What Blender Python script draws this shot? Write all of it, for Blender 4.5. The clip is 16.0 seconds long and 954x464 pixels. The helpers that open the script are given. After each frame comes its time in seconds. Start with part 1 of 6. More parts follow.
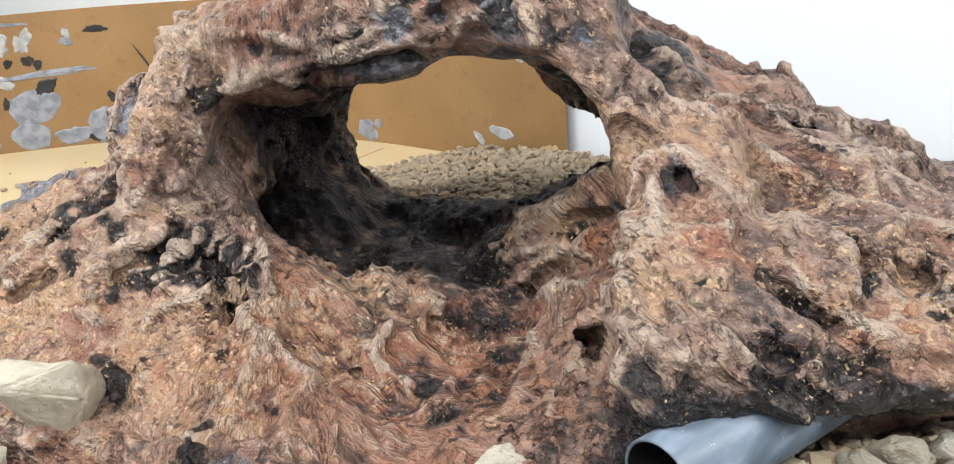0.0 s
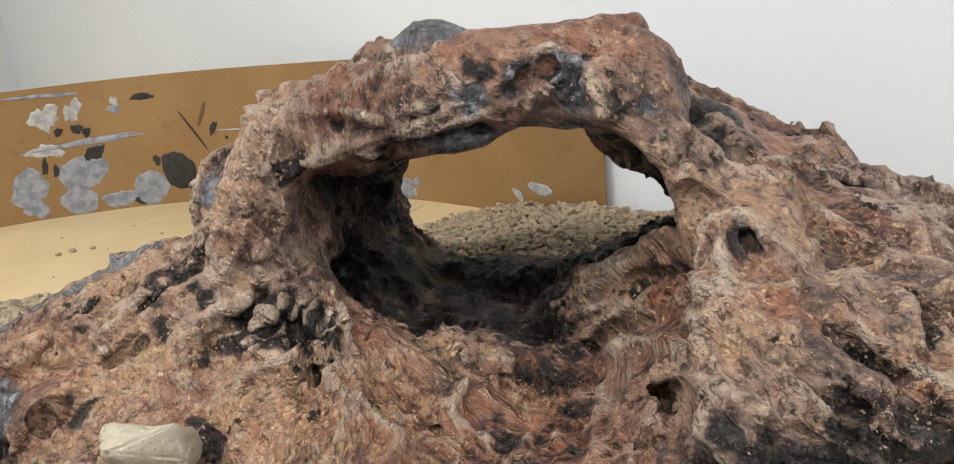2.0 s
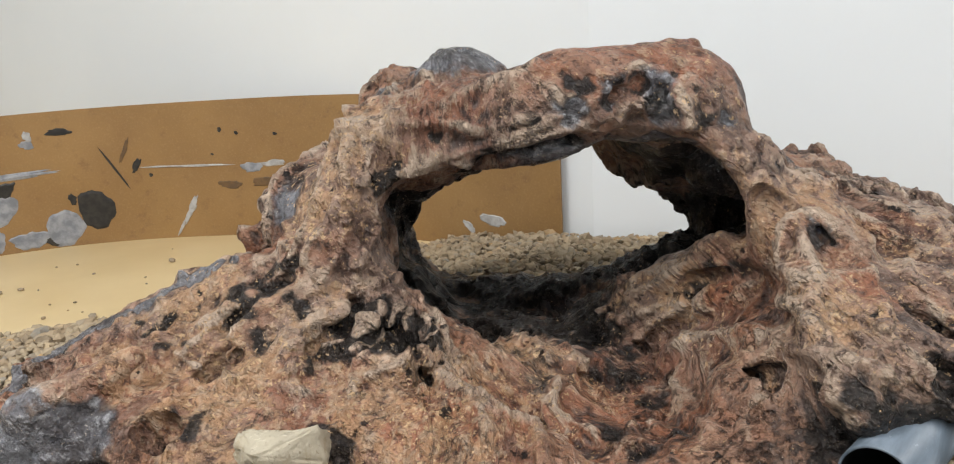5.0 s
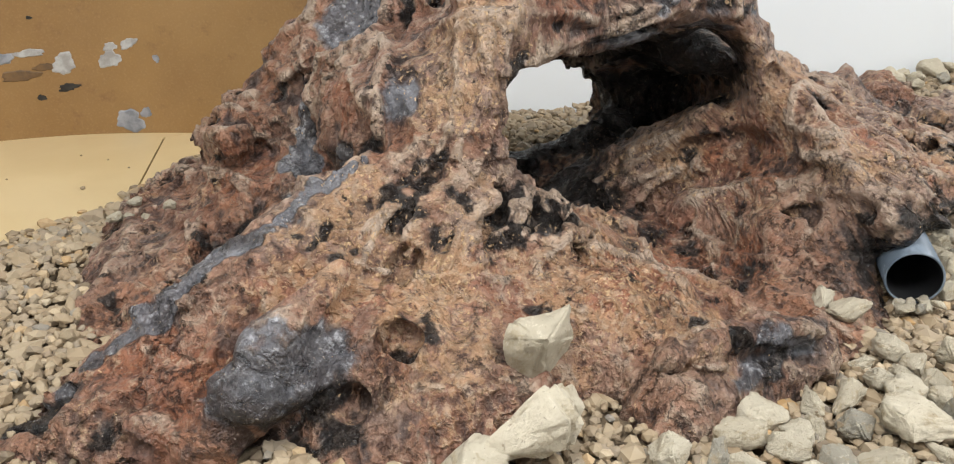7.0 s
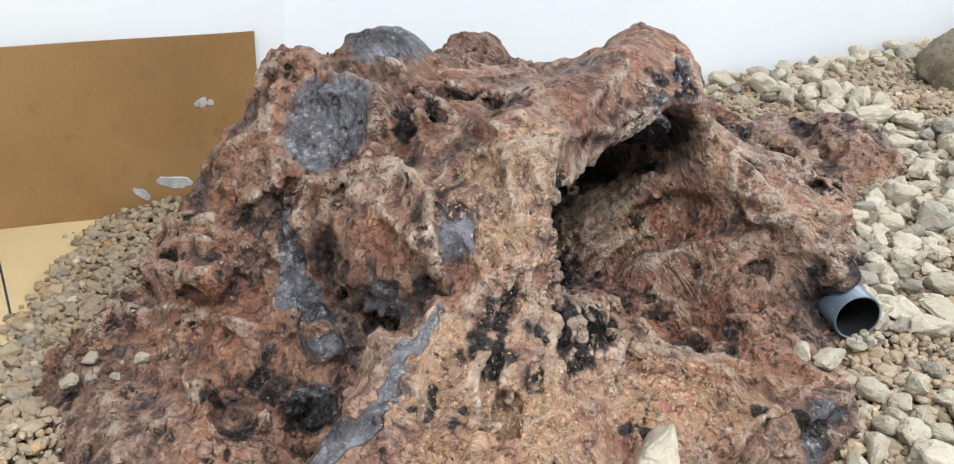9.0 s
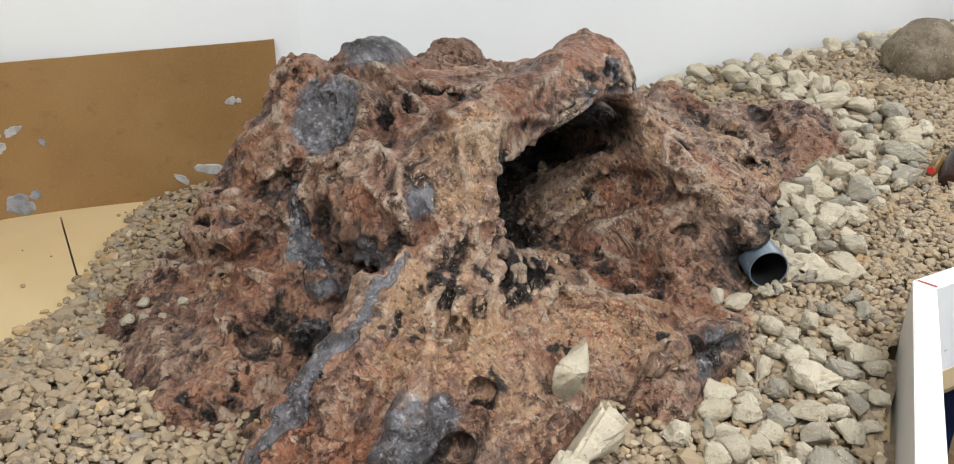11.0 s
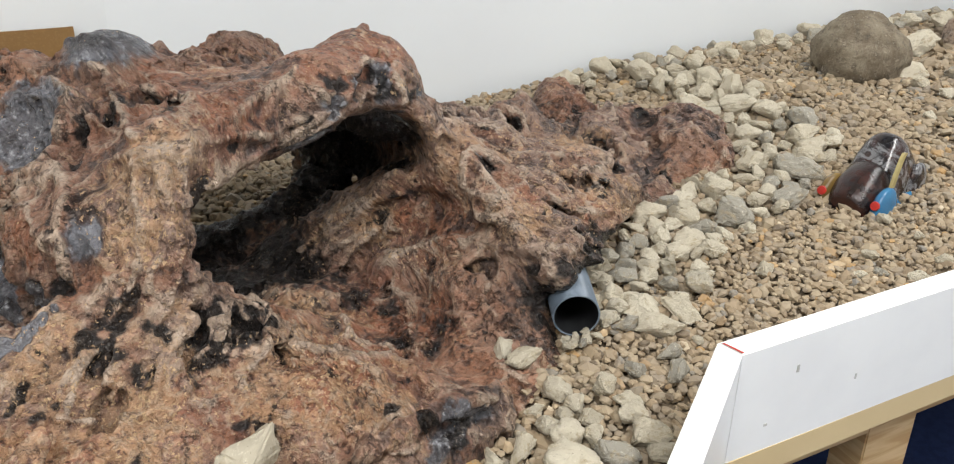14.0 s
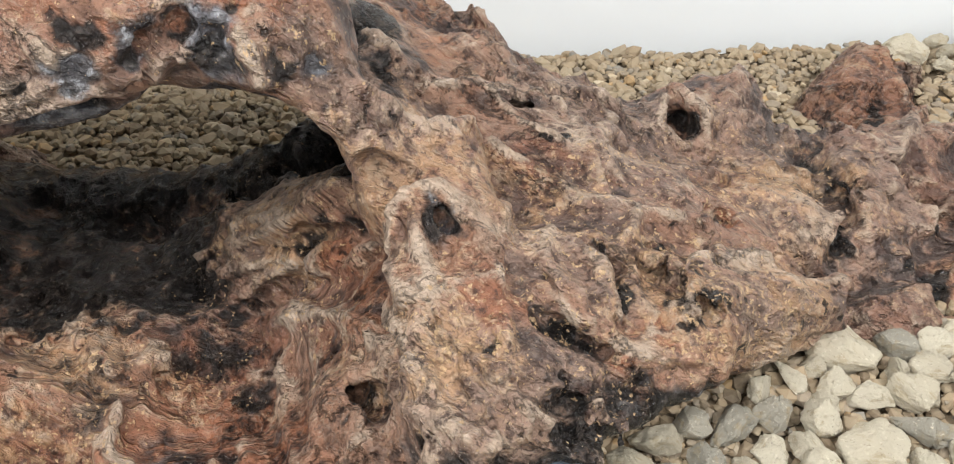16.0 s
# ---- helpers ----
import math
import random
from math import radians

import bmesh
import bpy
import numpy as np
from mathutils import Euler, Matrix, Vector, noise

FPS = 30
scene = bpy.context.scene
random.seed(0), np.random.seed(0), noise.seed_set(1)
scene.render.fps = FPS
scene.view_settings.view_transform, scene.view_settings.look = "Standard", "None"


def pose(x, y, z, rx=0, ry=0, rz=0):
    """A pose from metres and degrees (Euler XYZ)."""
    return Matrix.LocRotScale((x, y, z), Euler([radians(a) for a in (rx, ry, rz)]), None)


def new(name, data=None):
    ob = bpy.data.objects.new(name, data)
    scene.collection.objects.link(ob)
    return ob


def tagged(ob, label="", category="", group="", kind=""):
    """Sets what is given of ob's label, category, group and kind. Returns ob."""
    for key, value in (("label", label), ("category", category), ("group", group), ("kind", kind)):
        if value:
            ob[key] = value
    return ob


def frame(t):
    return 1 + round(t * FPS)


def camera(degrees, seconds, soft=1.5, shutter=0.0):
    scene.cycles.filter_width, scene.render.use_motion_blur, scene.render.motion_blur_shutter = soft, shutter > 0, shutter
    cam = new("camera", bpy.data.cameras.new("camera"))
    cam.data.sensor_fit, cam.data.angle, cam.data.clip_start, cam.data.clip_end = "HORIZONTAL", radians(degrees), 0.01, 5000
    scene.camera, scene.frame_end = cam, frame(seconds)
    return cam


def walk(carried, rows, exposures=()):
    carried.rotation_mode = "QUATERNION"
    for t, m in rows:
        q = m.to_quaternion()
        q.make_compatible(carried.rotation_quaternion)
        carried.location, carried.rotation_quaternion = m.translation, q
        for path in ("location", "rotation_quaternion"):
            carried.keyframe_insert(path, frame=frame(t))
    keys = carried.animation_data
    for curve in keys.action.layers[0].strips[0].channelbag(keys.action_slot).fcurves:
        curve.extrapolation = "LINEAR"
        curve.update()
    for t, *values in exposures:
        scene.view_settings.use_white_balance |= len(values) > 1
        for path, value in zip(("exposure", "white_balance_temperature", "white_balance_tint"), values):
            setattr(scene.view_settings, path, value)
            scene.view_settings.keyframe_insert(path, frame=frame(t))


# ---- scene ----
cam = camera(55.5, 16.0, 1.1)
METRES, EYE, TILT, LEAN, TURN = 2.6, 0.37, -19.9, 3.7, 0.0
ROWS = [
    (0.0, 0.0, 0.0, 0.0, 0.0, 0.0, -0.0),
    (0.5, -0.0053, -0.0034, 0.0023, 1.06, 3.74, 1.19),
    (1.0, -0.0037, -0.0069, 0.0015, 0.82, 4.24, 1.41),
    (1.5, -0.0043, -0.0113, -0.0002, 0.87, 3.65, 1.36),
    (2.0, -0.0165, -0.0139, 0.0039, 0.84, 3.06, 1.14),
    (2.5, -0.0506, -0.0115, 0.0016, -1.06, 3.1, 1.12),
    (3.0, -0.0851, -0.0147, -0.011, -10.46, 3.38, 2.6),
    (5.5, -0.1073, -0.0207, -0.0089, -10.43, 6.36, 3.45),
    (6.0, -0.1565, 0.0384, 0.0043, -18.05, 0.14, 4.68),
    (6.5, -0.2036, 0.0477, 0.0112, -29.32, -2.76, 5.69),
    (7.0, -0.27, 0.0425, 0.0127, -39.97, -4.73, 9.06),
    (7.5, -0.288, 0.0849, 0.0306, -47.89, -6.54, 11.45),
    (8.0, -0.3037, 0.1299, 0.0436, -55.98, -8.88, 12.97),
    (8.5, -0.3128, 0.1417, 0.0582, -59.59, -10.39, 13.67),
    (9.0, -0.3274, 0.1232, 0.0845, -60.41, -11.08, 13.75),
    (9.5, -0.353, 0.0828, 0.0904, -59.75, -11.63, 14.28),
    (9.7, -0.3663, 0.0686, 0.0855, -59.19, -11.68, 14.63),
    (11.8, -0.3831, 0.0564, 0.0809, -57.97, -10.79, 14.78),
    (12.0, -0.3764, 0.0699, 0.0838, -58.11, -10.89, 14.83),
    (12.5, -0.3541, 0.0799, 0.0856, -59.26, -11.54, 14.63),
    (13.0, -0.3369, 0.0722, 0.0844, -64.49, -13.2, 13.91),
    (13.5, -0.3043, 0.047, 0.0734, -62.39, -13.07, 14.74),
    (14.0, -0.2636, 0.005, 0.0634, -56.6, -11.9, 13.98),
    (14.5, -0.2148, -0.0044, 0.0561, -52.23, -11.24, 12.69),
    (15.0, -0.1165, 0.0194, 0.0632, -45.75, -12.34, 9.24),
    (15.5, -0.0711, 0.0396, 0.0661, -37.44, -15.25, 6.69),
    (16.0, -0.0267, 0.0354, 0.0638, -25.83, -15.19, 4.54),
]
walk(cam, [(t, pose(0, 0, EYE, TILT, LEAN, TURN) @ pose(METRES * x, METRES * y, METRES * z, 90 + pitch, roll, yaw)) for t, x, y, z, yaw, pitch, roll in ROWS],
     exposures=((0.0, 0.60, 6100, 10), (0.5, 0.12, 6400, 10), (1.0, 0.06, 6500, 10), (1.5, 0.05, 6500, 10), (3.2, 0.08, 6500, 10), (5.5, 0.04, 6500, 10), (6.0, 0.14, 6500, 10), (6.5, 0.45, 6500, 10), (7.0, 0.16, 6500, 10), (8.0, 0.18, 6350, 10), (8.5, 0.36, 6250, 10), (9.0, 0.34, 6050, 10), (9.4, 0.02, 6350, 10), (9.7, 0.0, 6400, 10), (11.8, 0.02, 6500, 10), (13.0, 0.0, 6500, 10), (14.5, 0.0, 6500, 10), (15.5, 0.18, 6500, 10), (16.0, 0.40, 6500, 10)))

# ---- light ----
world = bpy.data.worlds.new("world")
scene.world = world
world.use_nodes = True
world.node_tree.nodes["Background"].inputs[0].default_value = (0.80, 0.83, 0.88, 1)
world.node_tree.nodes["Background"].inputs[1].default_value = 0.22
CEIL = 1.9
LAMPS = ((-1.3, 0.1, 35), (-0.5, -0.9, 27), (0.8, -0.8, 20), (1.7, -0.6, 17))
for lx, ly, watts in LAMPS:
    lamp = bpy.data.lights.new("ceiling_lamp", "AREA")
    lamp.shape, lamp.size, lamp.size_y, lamp.energy = "RECTANGLE", 1.2, 0.3, watts
    lamp.color = (1.0, 0.99, 0.975)
    new("ceiling_lamp", lamp).matrix_world = pose(lx, ly, CEIL - 0.06)


# ---- materials ----
class Nodes:
    """Short hand for a node material."""

    def __init__(self, name, rough=0.6, metal=0.0):
        self.mat = bpy.data.materials.new(name)
        self.mat.use_nodes = True
        self.tree = self.mat.node_tree
        self.bsdf = self.tree.nodes["Principled BSDF"]
        self.bsdf.inputs["Roughness"].default_value = rough
        self.bsdf.inputs["Metallic"].default_value = metal
        self.coord = self.tree.nodes.new("ShaderNodeTexCoord").outputs["Object"]

    def link(self, a, b):
        self.tree.links.new(a, b)

    def put(self, socket, value):
        if hasattr(value, "is_linked"):
            self.link(value, socket)
        else:
            socket.default_value = value

    def stretch(self, sx, sy, sz, source=None):
        n = self.tree.nodes.new("ShaderNodeMapping")
        n.inputs["Scale"].default_value = (sx, sy, sz)
        self.link(source or self.coord, n.inputs["Vector"])
        return n.outputs[0]

    def noise(self, scale, detail=5, rough=0.55, dist=0.0, source=None):
        n = self.tree.nodes.new("ShaderNodeTexNoise")
        n.inputs["Scale"].default_value, n.inputs["Detail"].default_value = scale, detail
        n.inputs["Roughness"].default_value, n.inputs["Distortion"].default_value = rough, dist
        self.link(source or self.coord, n.inputs["Vector"])
        return n.outputs["Fac"]

    def ramp(self, fac, lo, hi):
        n = self.tree.nodes.new("ShaderNodeMapRange")
        n.interpolation_type = "SMOOTHSTEP"
        self.put(n.inputs["Value"], fac)
        n.inputs["From Min"].default_value, n.inputs["From Max"].default_value = lo, hi
        return n.outputs[0]

    def mix(self, fac, a, b, how="MIX"):
        n = self.tree.nodes.new("ShaderNodeMix")
        n.data_type, n.blend_type = "RGBA", how
        self.put(n.inputs[0], fac)
        for k, v in ((6, a), (7, b)):
            self.put(n.inputs[k], v if hasattr(v, "is_linked") else (*v, 1.0))
        return n.outputs[2]

    def math(self, how, a, b=0.0):
        n = self.tree.nodes.new("ShaderNodeMath")
        n.operation = how
        self.put(n.inputs[0], a)
        self.put(n.inputs[1], b)
        return n.outputs[0]

    def bump(self, height, strength=0.3, distance=0.002):
        n = self.tree.nodes.new("ShaderNodeBump")
        n.inputs["Strength"].default_value, n.inputs["Distance"].default_value = strength, distance
        self.link(height, n.inputs["Height"])
        self.link(n.outputs[0], self.bsdf.inputs["Normal"])

    def colour(self, c):
        self.put(self.bsdf.inputs["Base Color"], c if hasattr(c, "is_linked") else (*c, 1.0))
        return self

    def rough(self, r):
        self.put(self.bsdf.inputs["Roughness"], r)

    def attribute(self, name):
        n = self.tree.nodes.new("ShaderNodeAttribute")
        n.attribute_name = name
        return n

    def random(self, island=False):
        if island:
            return self.tree.nodes.new("ShaderNodeNewGeometry").outputs["Random Per Island"]
        return self.tree.nodes.new("ShaderNodeObjectInfo").outputs["Random"]


def simple(name, a, b, scale, rough=0.6, strength=0.2, distance=0.001):
    m = Nodes(name, rough)
    n = m.noise(scale, 6)
    m.colour(m.mix(m.ramp(n, 0.35, 0.65), a, b))
    m.bump(m.noise(scale * 6, 4), strength, distance)
    return m.mat


def hardboard_paint():
    m = Nodes("brown_hardboard", 0.42)
    c = m.mix(m.ramp(m.noise(5, 6), 0.3, 0.7), (0.295, 0.172, 0.062), (0.230, 0.127, 0.044))
    c = m.mix(m.ramp(m.noise(26, 6, 0.7), 0.55, 0.75), c, (0.20, 0.108, 0.042))
    c = m.mix(m.math("MULTIPLY", m.ramp(m.noise(300, 3), 0.45, 0.9), 0.5), c, (0.37, 0.235, 0.105))
    m.colour(c)
    m.rough(m.ramp(m.noise(9, 4), -0.6, 1.6))
    m.bump(m.noise(350, 3), 0.08, 0.0005)
    return m.mat


def pine():
    m = Nodes("pine_timber", 0.55)
    n = m.noise(6, 4, 0.5, 1.2, m.stretch(1.2, 1.2, 16))
    c = m.mix(m.ramp(n, 0.35, 0.65), (0.62, 0.44, 0.23), (0.47, 0.29, 0.125))
    c = m.mix(m.ramp(m.noise(11, 2), 0.66, 0.74), c, (0.20, 0.085, 0.03))
    m.colour(c)
    m.bump(n, 0.15, 0.001)
    return m.mat


def pebble():
    m = Nodes("buff_pebble", 0.72)
    r = m.random(True)
    ramp = m.tree.nodes.new("ShaderNodeValToRGB")
    m.link(r, ramp.inputs[0])
    e = ramp.color_ramp.elements
    e[0].position, e[0].color = 0.0, (0.135, 0.105, 0.072, 1)
    e[1].position, e[1].color = 1.0, (0.60, 0.53, 0.40, 1)
    for at, col in ((0.12, (0.33, 0.255, 0.165, 1)), (0.35, (0.37, 0.295, 0.195, 1)), (0.55, (0.30, 0.255, 0.195, 1)), (0.62, (0.40, 0.33, 0.225, 1)), (0.85, (0.38, 0.315, 0.22, 1)), (0.92, (0.24, 0.235, 0.215, 1)), (0.955, (0.45, 0.28, 0.11, 1))):
        x = e.new(at)
        x.color = col
    c = m.mix(m.ramp(m.noise(160, 4), 0.35, 0.75), ramp.outputs[0], (0.36, 0.29, 0.19), "MIX")
    c = m.mix(0.45, ramp.outputs[0], c)
    c = m.mix(1.0, c, (0.90, 0.87, 0.84), "MULTIPLY")
    m.colour(c)
    m.bump(m.noise(420, 3), 0.25, 0.0006)
    return m.mat


def limestone():
    """Scales are for stones one unit in radius, shrunk to a few centimetres."""
    m = Nodes("pale_limestone", 0.85)
    r = m.random()
    c = m.mix(r, (0.640, 0.580, 0.450), (0.520, 0.460, 0.345))
    c = m.mix(m.ramp(m.math("FRACT", m.math("MULTIPLY", r, 7.3)), 0.80, 0.88), c, (0.36, 0.335, 0.275))
    c = m.mix(m.math("MULTIPLY", m.ramp(m.noise(1.7, 8, 0.68, 0.5), 0.50, 0.66), 0.75), c, (0.40, 0.32, 0.20))
    c = m.mix(m.ramp(m.noise(5.5, 6, 0.68), 0.56, 0.70), c, (0.72, 0.66, 0.53))
    c = m.mix(m.math("MULTIPLY", m.ramp(m.noise(9, 6, 0.7, 0.4), 0.60, 0.68), 0.7), c, (0.27, 0.215, 0.145))
    m.colour(c)
    m.bump(m.noise(4.5, 9, 0.72), 1.0, 0.0045)
    return m.mat


def granite():
    m = Nodes("speckled_granite", 0.85)
    c = m.mix(m.ramp(m.noise(20, 7, 0.68, 0.2), 0.38, 0.62), (0.215, 0.170, 0.115), (0.345, 0.290, 0.205))
    c = m.mix(m.math("MULTIPLY", m.ramp(m.noise(60, 6, 0.7), 0.52, 0.66), 0.75), c, (0.105, 0.083, 0.060))
    c = m.mix(m.math("MULTIPLY", m.ramp(m.noise(120, 5, 0.65), 0.58, 0.68), 0.7), c, (0.50, 0.43, 0.32))
    m.colour(c)
    m.bump(m.noise(55, 8, 0.72), 1.0, 0.014)
    return m.mat


def painted_rock():
    """Red-brown scumbled paint over a fibrous skin, with slate, black, rust, mauve and ochre pigment where the maker
    laid them. Black also puts shade in the colour.
    """
    m = Nodes("sculpted_rock_paint", 0.6)

    def layers(name):
        n = m.tree.nodes.new("ShaderNodeSeparateColor")
        m.link(m.attribute(name).outputs["Color"], n.inputs[0])
        return n.outputs[0], n.outputs[1], n.outputs[2]

    slate, black_shade, ochre = layers("pigment")
    rust, mauve, tan = layers("stain")
    fold = m.attribute("fold").outputs["Fac"]
    along = m.attribute("flow").outputs["Vector"]
    mid = m.noise(30, 7, 0.64, 0.1)
    fine = m.noise(125, 7, 0.72, 0.1)
    speck = m.noise(340, 4, 0.6)

    def off(fac, much):
        return m.math("MULTIPLY", m.math("SUBTRACT", fac, 0.5), much)

    def vein(scale, detail, rough, dist, wide):
        """Thin raised strands where a noise crosses its middle: 1 on the strand, 0 between."""
        n = m.noise(scale, detail, rough, dist, along)
        return m.math("SUBTRACT", 1.0, m.math("MINIMUM", m.math("DIVIDE", m.math("ABSOLUTE", m.math("SUBTRACT", n, 0.5)), wide), 1.0))

    wide_vein, thin_vein = vein(18, 5, 0.52, 0.1, 0.10), vein(50, 5, 0.58, 0.1, 0.075)
    hair = vein(90, 4, 0.55, 0.2, 0.028)
    skin = m.math("ADD", m.math("MULTIPLY", wide_vein, 0.42), m.math("ADD", m.math("MULTIPLY", thin_vein, 0.30), m.math("MULTIPLY", fine, 0.56)))
    streak = m.noise(46, 6, 0.62, 0.1, along)
    # broad tints: brown and mauve grey, then bare rust
    edge = m.math("ADD", off(streak, 0.9), off(fine, 0.6))
    big = m.math("ADD", m.noise(7, 4, 0.55, 0.4), m.math("ADD", off(fine, 0.30), m.math("MULTIPLY", mauve, 0.22)))
    c = m.mix(m.ramp(big, 0.40, 0.70), (0.345, 0.168, 0.098), (0.275, 0.186, 0.144))
    laid_rust = m.ramp(m.math("ADD", m.math("ADD", rust, off(m.noise(11, 5, 0.6, 0.1), 1.0)), edge), 0.30, 0.85)
    c = m.mix(m.math("MULTIPLY", laid_rust, 0.80), c, (0.290, 0.110, 0.056))
    c = m.mix(m.math("MULTIPLY", m.ramp(m.math("ADD", streak, off(fine, 0.5)), 0.51, 0.64), 0.55), c, (0.370, 0.215, 0.145))
    # skins between seams took the paint each in its own way
    patch = m.math("ADD", m.attribute("patch").outputs["Fac"], m.math("ADD", off(mid, 0.5), off(fine, 0.4)))
    c = m.mix(m.math("MULTIPLY", m.ramp(patch, 0.66, 0.86), 0.35), c, (0.360, 0.240, 0.175))
    c = m.mix(m.math("MULTIPLY", m.ramp(patch, 0.28, 0.08), 0.45), c, (0.190, 0.085, 0.058))
    # tan dragged on with a dry brush
    brush = m.math("ADD", m.math("ADD", m.noise(16, 5, 0.62, 0.4), m.math("MULTIPLY", tan, 0.34)), off(skin, 0.45))
    c = m.mix(m.math("MULTIPLY", m.ramp(m.math("ADD", brush, off(fine, 1.0)), 0.72, 0.88), 0.62), c, (0.520, 0.315, 0.170))
    worm = m.math("MULTIPLY", m.ramp(m.noise(105, 5, 0.65, 0.15), 0.53, 0.58), m.ramp(m.math("ADD", brush, off(fine, 0.5)), 0.56, 0.72))
    c = m.mix(m.math("MULTIPLY", worm, 0.65), c, (0.560, 0.400, 0.270))
    # crests and strands rubbed pale, with the highlight on folds coloured in
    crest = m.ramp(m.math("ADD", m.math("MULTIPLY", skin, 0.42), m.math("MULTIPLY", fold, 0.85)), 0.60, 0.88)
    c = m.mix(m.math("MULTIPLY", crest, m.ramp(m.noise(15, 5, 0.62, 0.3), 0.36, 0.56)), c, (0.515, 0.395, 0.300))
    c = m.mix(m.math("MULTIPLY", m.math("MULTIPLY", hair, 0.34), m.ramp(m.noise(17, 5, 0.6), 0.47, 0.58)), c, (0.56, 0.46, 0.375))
    # skin washed thin black in patches, with shade coloured into its hollows
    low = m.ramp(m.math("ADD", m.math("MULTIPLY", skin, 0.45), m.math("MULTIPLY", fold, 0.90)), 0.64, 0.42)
    wash_shade = m.math("MULTIPLY", low, m.ramp(m.math("SUBTRACT", m.noise(12, 6, 0.64, 0.3), m.math("MULTIPLY", laid_rust, 0.05)), 0.40, 0.53))
    wash_shade = m.math("MULTIPLY", wash_shade, m.math("SUBTRACT", 1.0, m.math("MULTIPLY", tan, 0.65)))
    c = m.mix(m.math("MULTIPLY", wash_shade, 0.86), c, m.mix(m.ramp(fine, 0.42, 0.62), (0.020, 0.017, 0.018), (0.110, 0.092, 0.088)))
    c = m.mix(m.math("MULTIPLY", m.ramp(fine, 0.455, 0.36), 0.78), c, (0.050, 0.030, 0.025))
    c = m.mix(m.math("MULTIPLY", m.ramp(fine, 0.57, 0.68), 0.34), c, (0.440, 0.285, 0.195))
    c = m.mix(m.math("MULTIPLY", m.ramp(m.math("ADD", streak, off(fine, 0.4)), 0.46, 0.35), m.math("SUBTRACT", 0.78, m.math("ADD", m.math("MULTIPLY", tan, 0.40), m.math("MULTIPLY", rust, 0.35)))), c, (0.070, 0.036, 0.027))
    # cracks in the skin
    torn = vein(30, 6, 0.62, 0.1, 0.022)
    crack = m.math("MULTIPLY", torn, m.ramp(m.noise(9, 5, 0.6, 0.5), 0.48, 0.58))
    c = m.mix(m.math("MULTIPLY", crack, 0.7), c, (0.024, 0.018, 0.017))
    # pinholes
    hole = m.math("MULTIPLY", m.ramp(m.noise(70, 4, 0.55), 0.63, 0.67), m.ramp(m.noise(10, 4, 0.6), 0.48, 0.58))
    c = m.mix(m.math("MULTIPLY", hole, 0.92), c, (0.012, 0.010, 0.010))
    # slate grey, then black: paint and the shade of recesses in one layer
    grey = m.mix(m.ramp(m.math("ADD", m.noise(15, 6, 0.62, 0.4), off(fine, 0.35)), 0.36, 0.66), (0.040, 0.040, 0.044), (0.170, 0.176, 0.196))
    grey = m.mix(m.math("MULTIPLY", m.ramp(m.math("ADD", fine, m.math("MULTIPLY", fold, 0.16)), 0.60, 0.76), 0.7), grey, (0.40, 0.41, 0.43))
    laid = m.ramp(m.math("ADD", slate, m.math("MULTIPLY", edge, 0.75)), 0.46, 0.70)
    c = m.mix(m.math("MULTIPLY", laid, 0.95), c, grey)
    black = m.math("ADD", m.math("SUBTRACT", black_shade, m.math("MULTIPLY", m.math("SUBTRACT", skin, 0.45), 0.45)), off(mid, 1.2))
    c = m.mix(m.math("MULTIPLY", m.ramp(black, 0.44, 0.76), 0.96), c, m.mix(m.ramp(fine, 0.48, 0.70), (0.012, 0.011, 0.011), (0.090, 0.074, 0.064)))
    # ochre flecks, thick where it was dabbed
    dry = m.noise(230, 4, 0.62, 0.2)
    fleck = m.ramp(m.math("ADD", dry, m.math("ADD", m.math("MULTIPLY", ochre, 0.110), off(m.noise(16, 3), 0.28))), 0.682, 0.700)
    c = m.mix(m.math("MULTIPLY", fleck, 0.85), c, (0.66, 0.455, 0.265))
    c = m.mix(m.math("MULTIPLY", m.ramp(speck, 0.665, 0.70), 0.5), c, (0.58, 0.49, 0.40))
    c = m.mix(m.math("MULTIPLY", m.ramp(speck, 0.36, 0.32), 0.4), c, (0.030, 0.022, 0.019))
    m.colour(c)
    r = m.math("SUBTRACT", 0.50, m.math("MULTIPLY", m.ramp(mid, 0.45, 0.7), 0.24))
    r = m.math("SUBTRACT", r, m.math("MULTIPLY", laid, 0.20))
    m.rough(m.math("SUBTRACT", r, m.math("MULTIPLY", black_shade, 0.20)))
    h = m.math("ADD", m.math("SUBTRACT", skin, m.math("MULTIPLY", fine, 0.20)), m.math("ADD", m.math("MULTIPLY", speck, 0.14), m.math("SUBTRACT", m.math("ADD", m.math("MULTIPLY", hair, 0.10), m.math("MULTIPLY", fleck, 0.10)), m.math("ADD", m.math("MULTIPLY", crack, 0.30), m.math("MULTIPLY", hole, 0.6)))))
    m.bump(m.math("MULTIPLY", h, m.math("SUBTRACT", 1.0, m.math("MULTIPLY", laid, 0.55))), 1.0, 0.0105)
    return m.mat


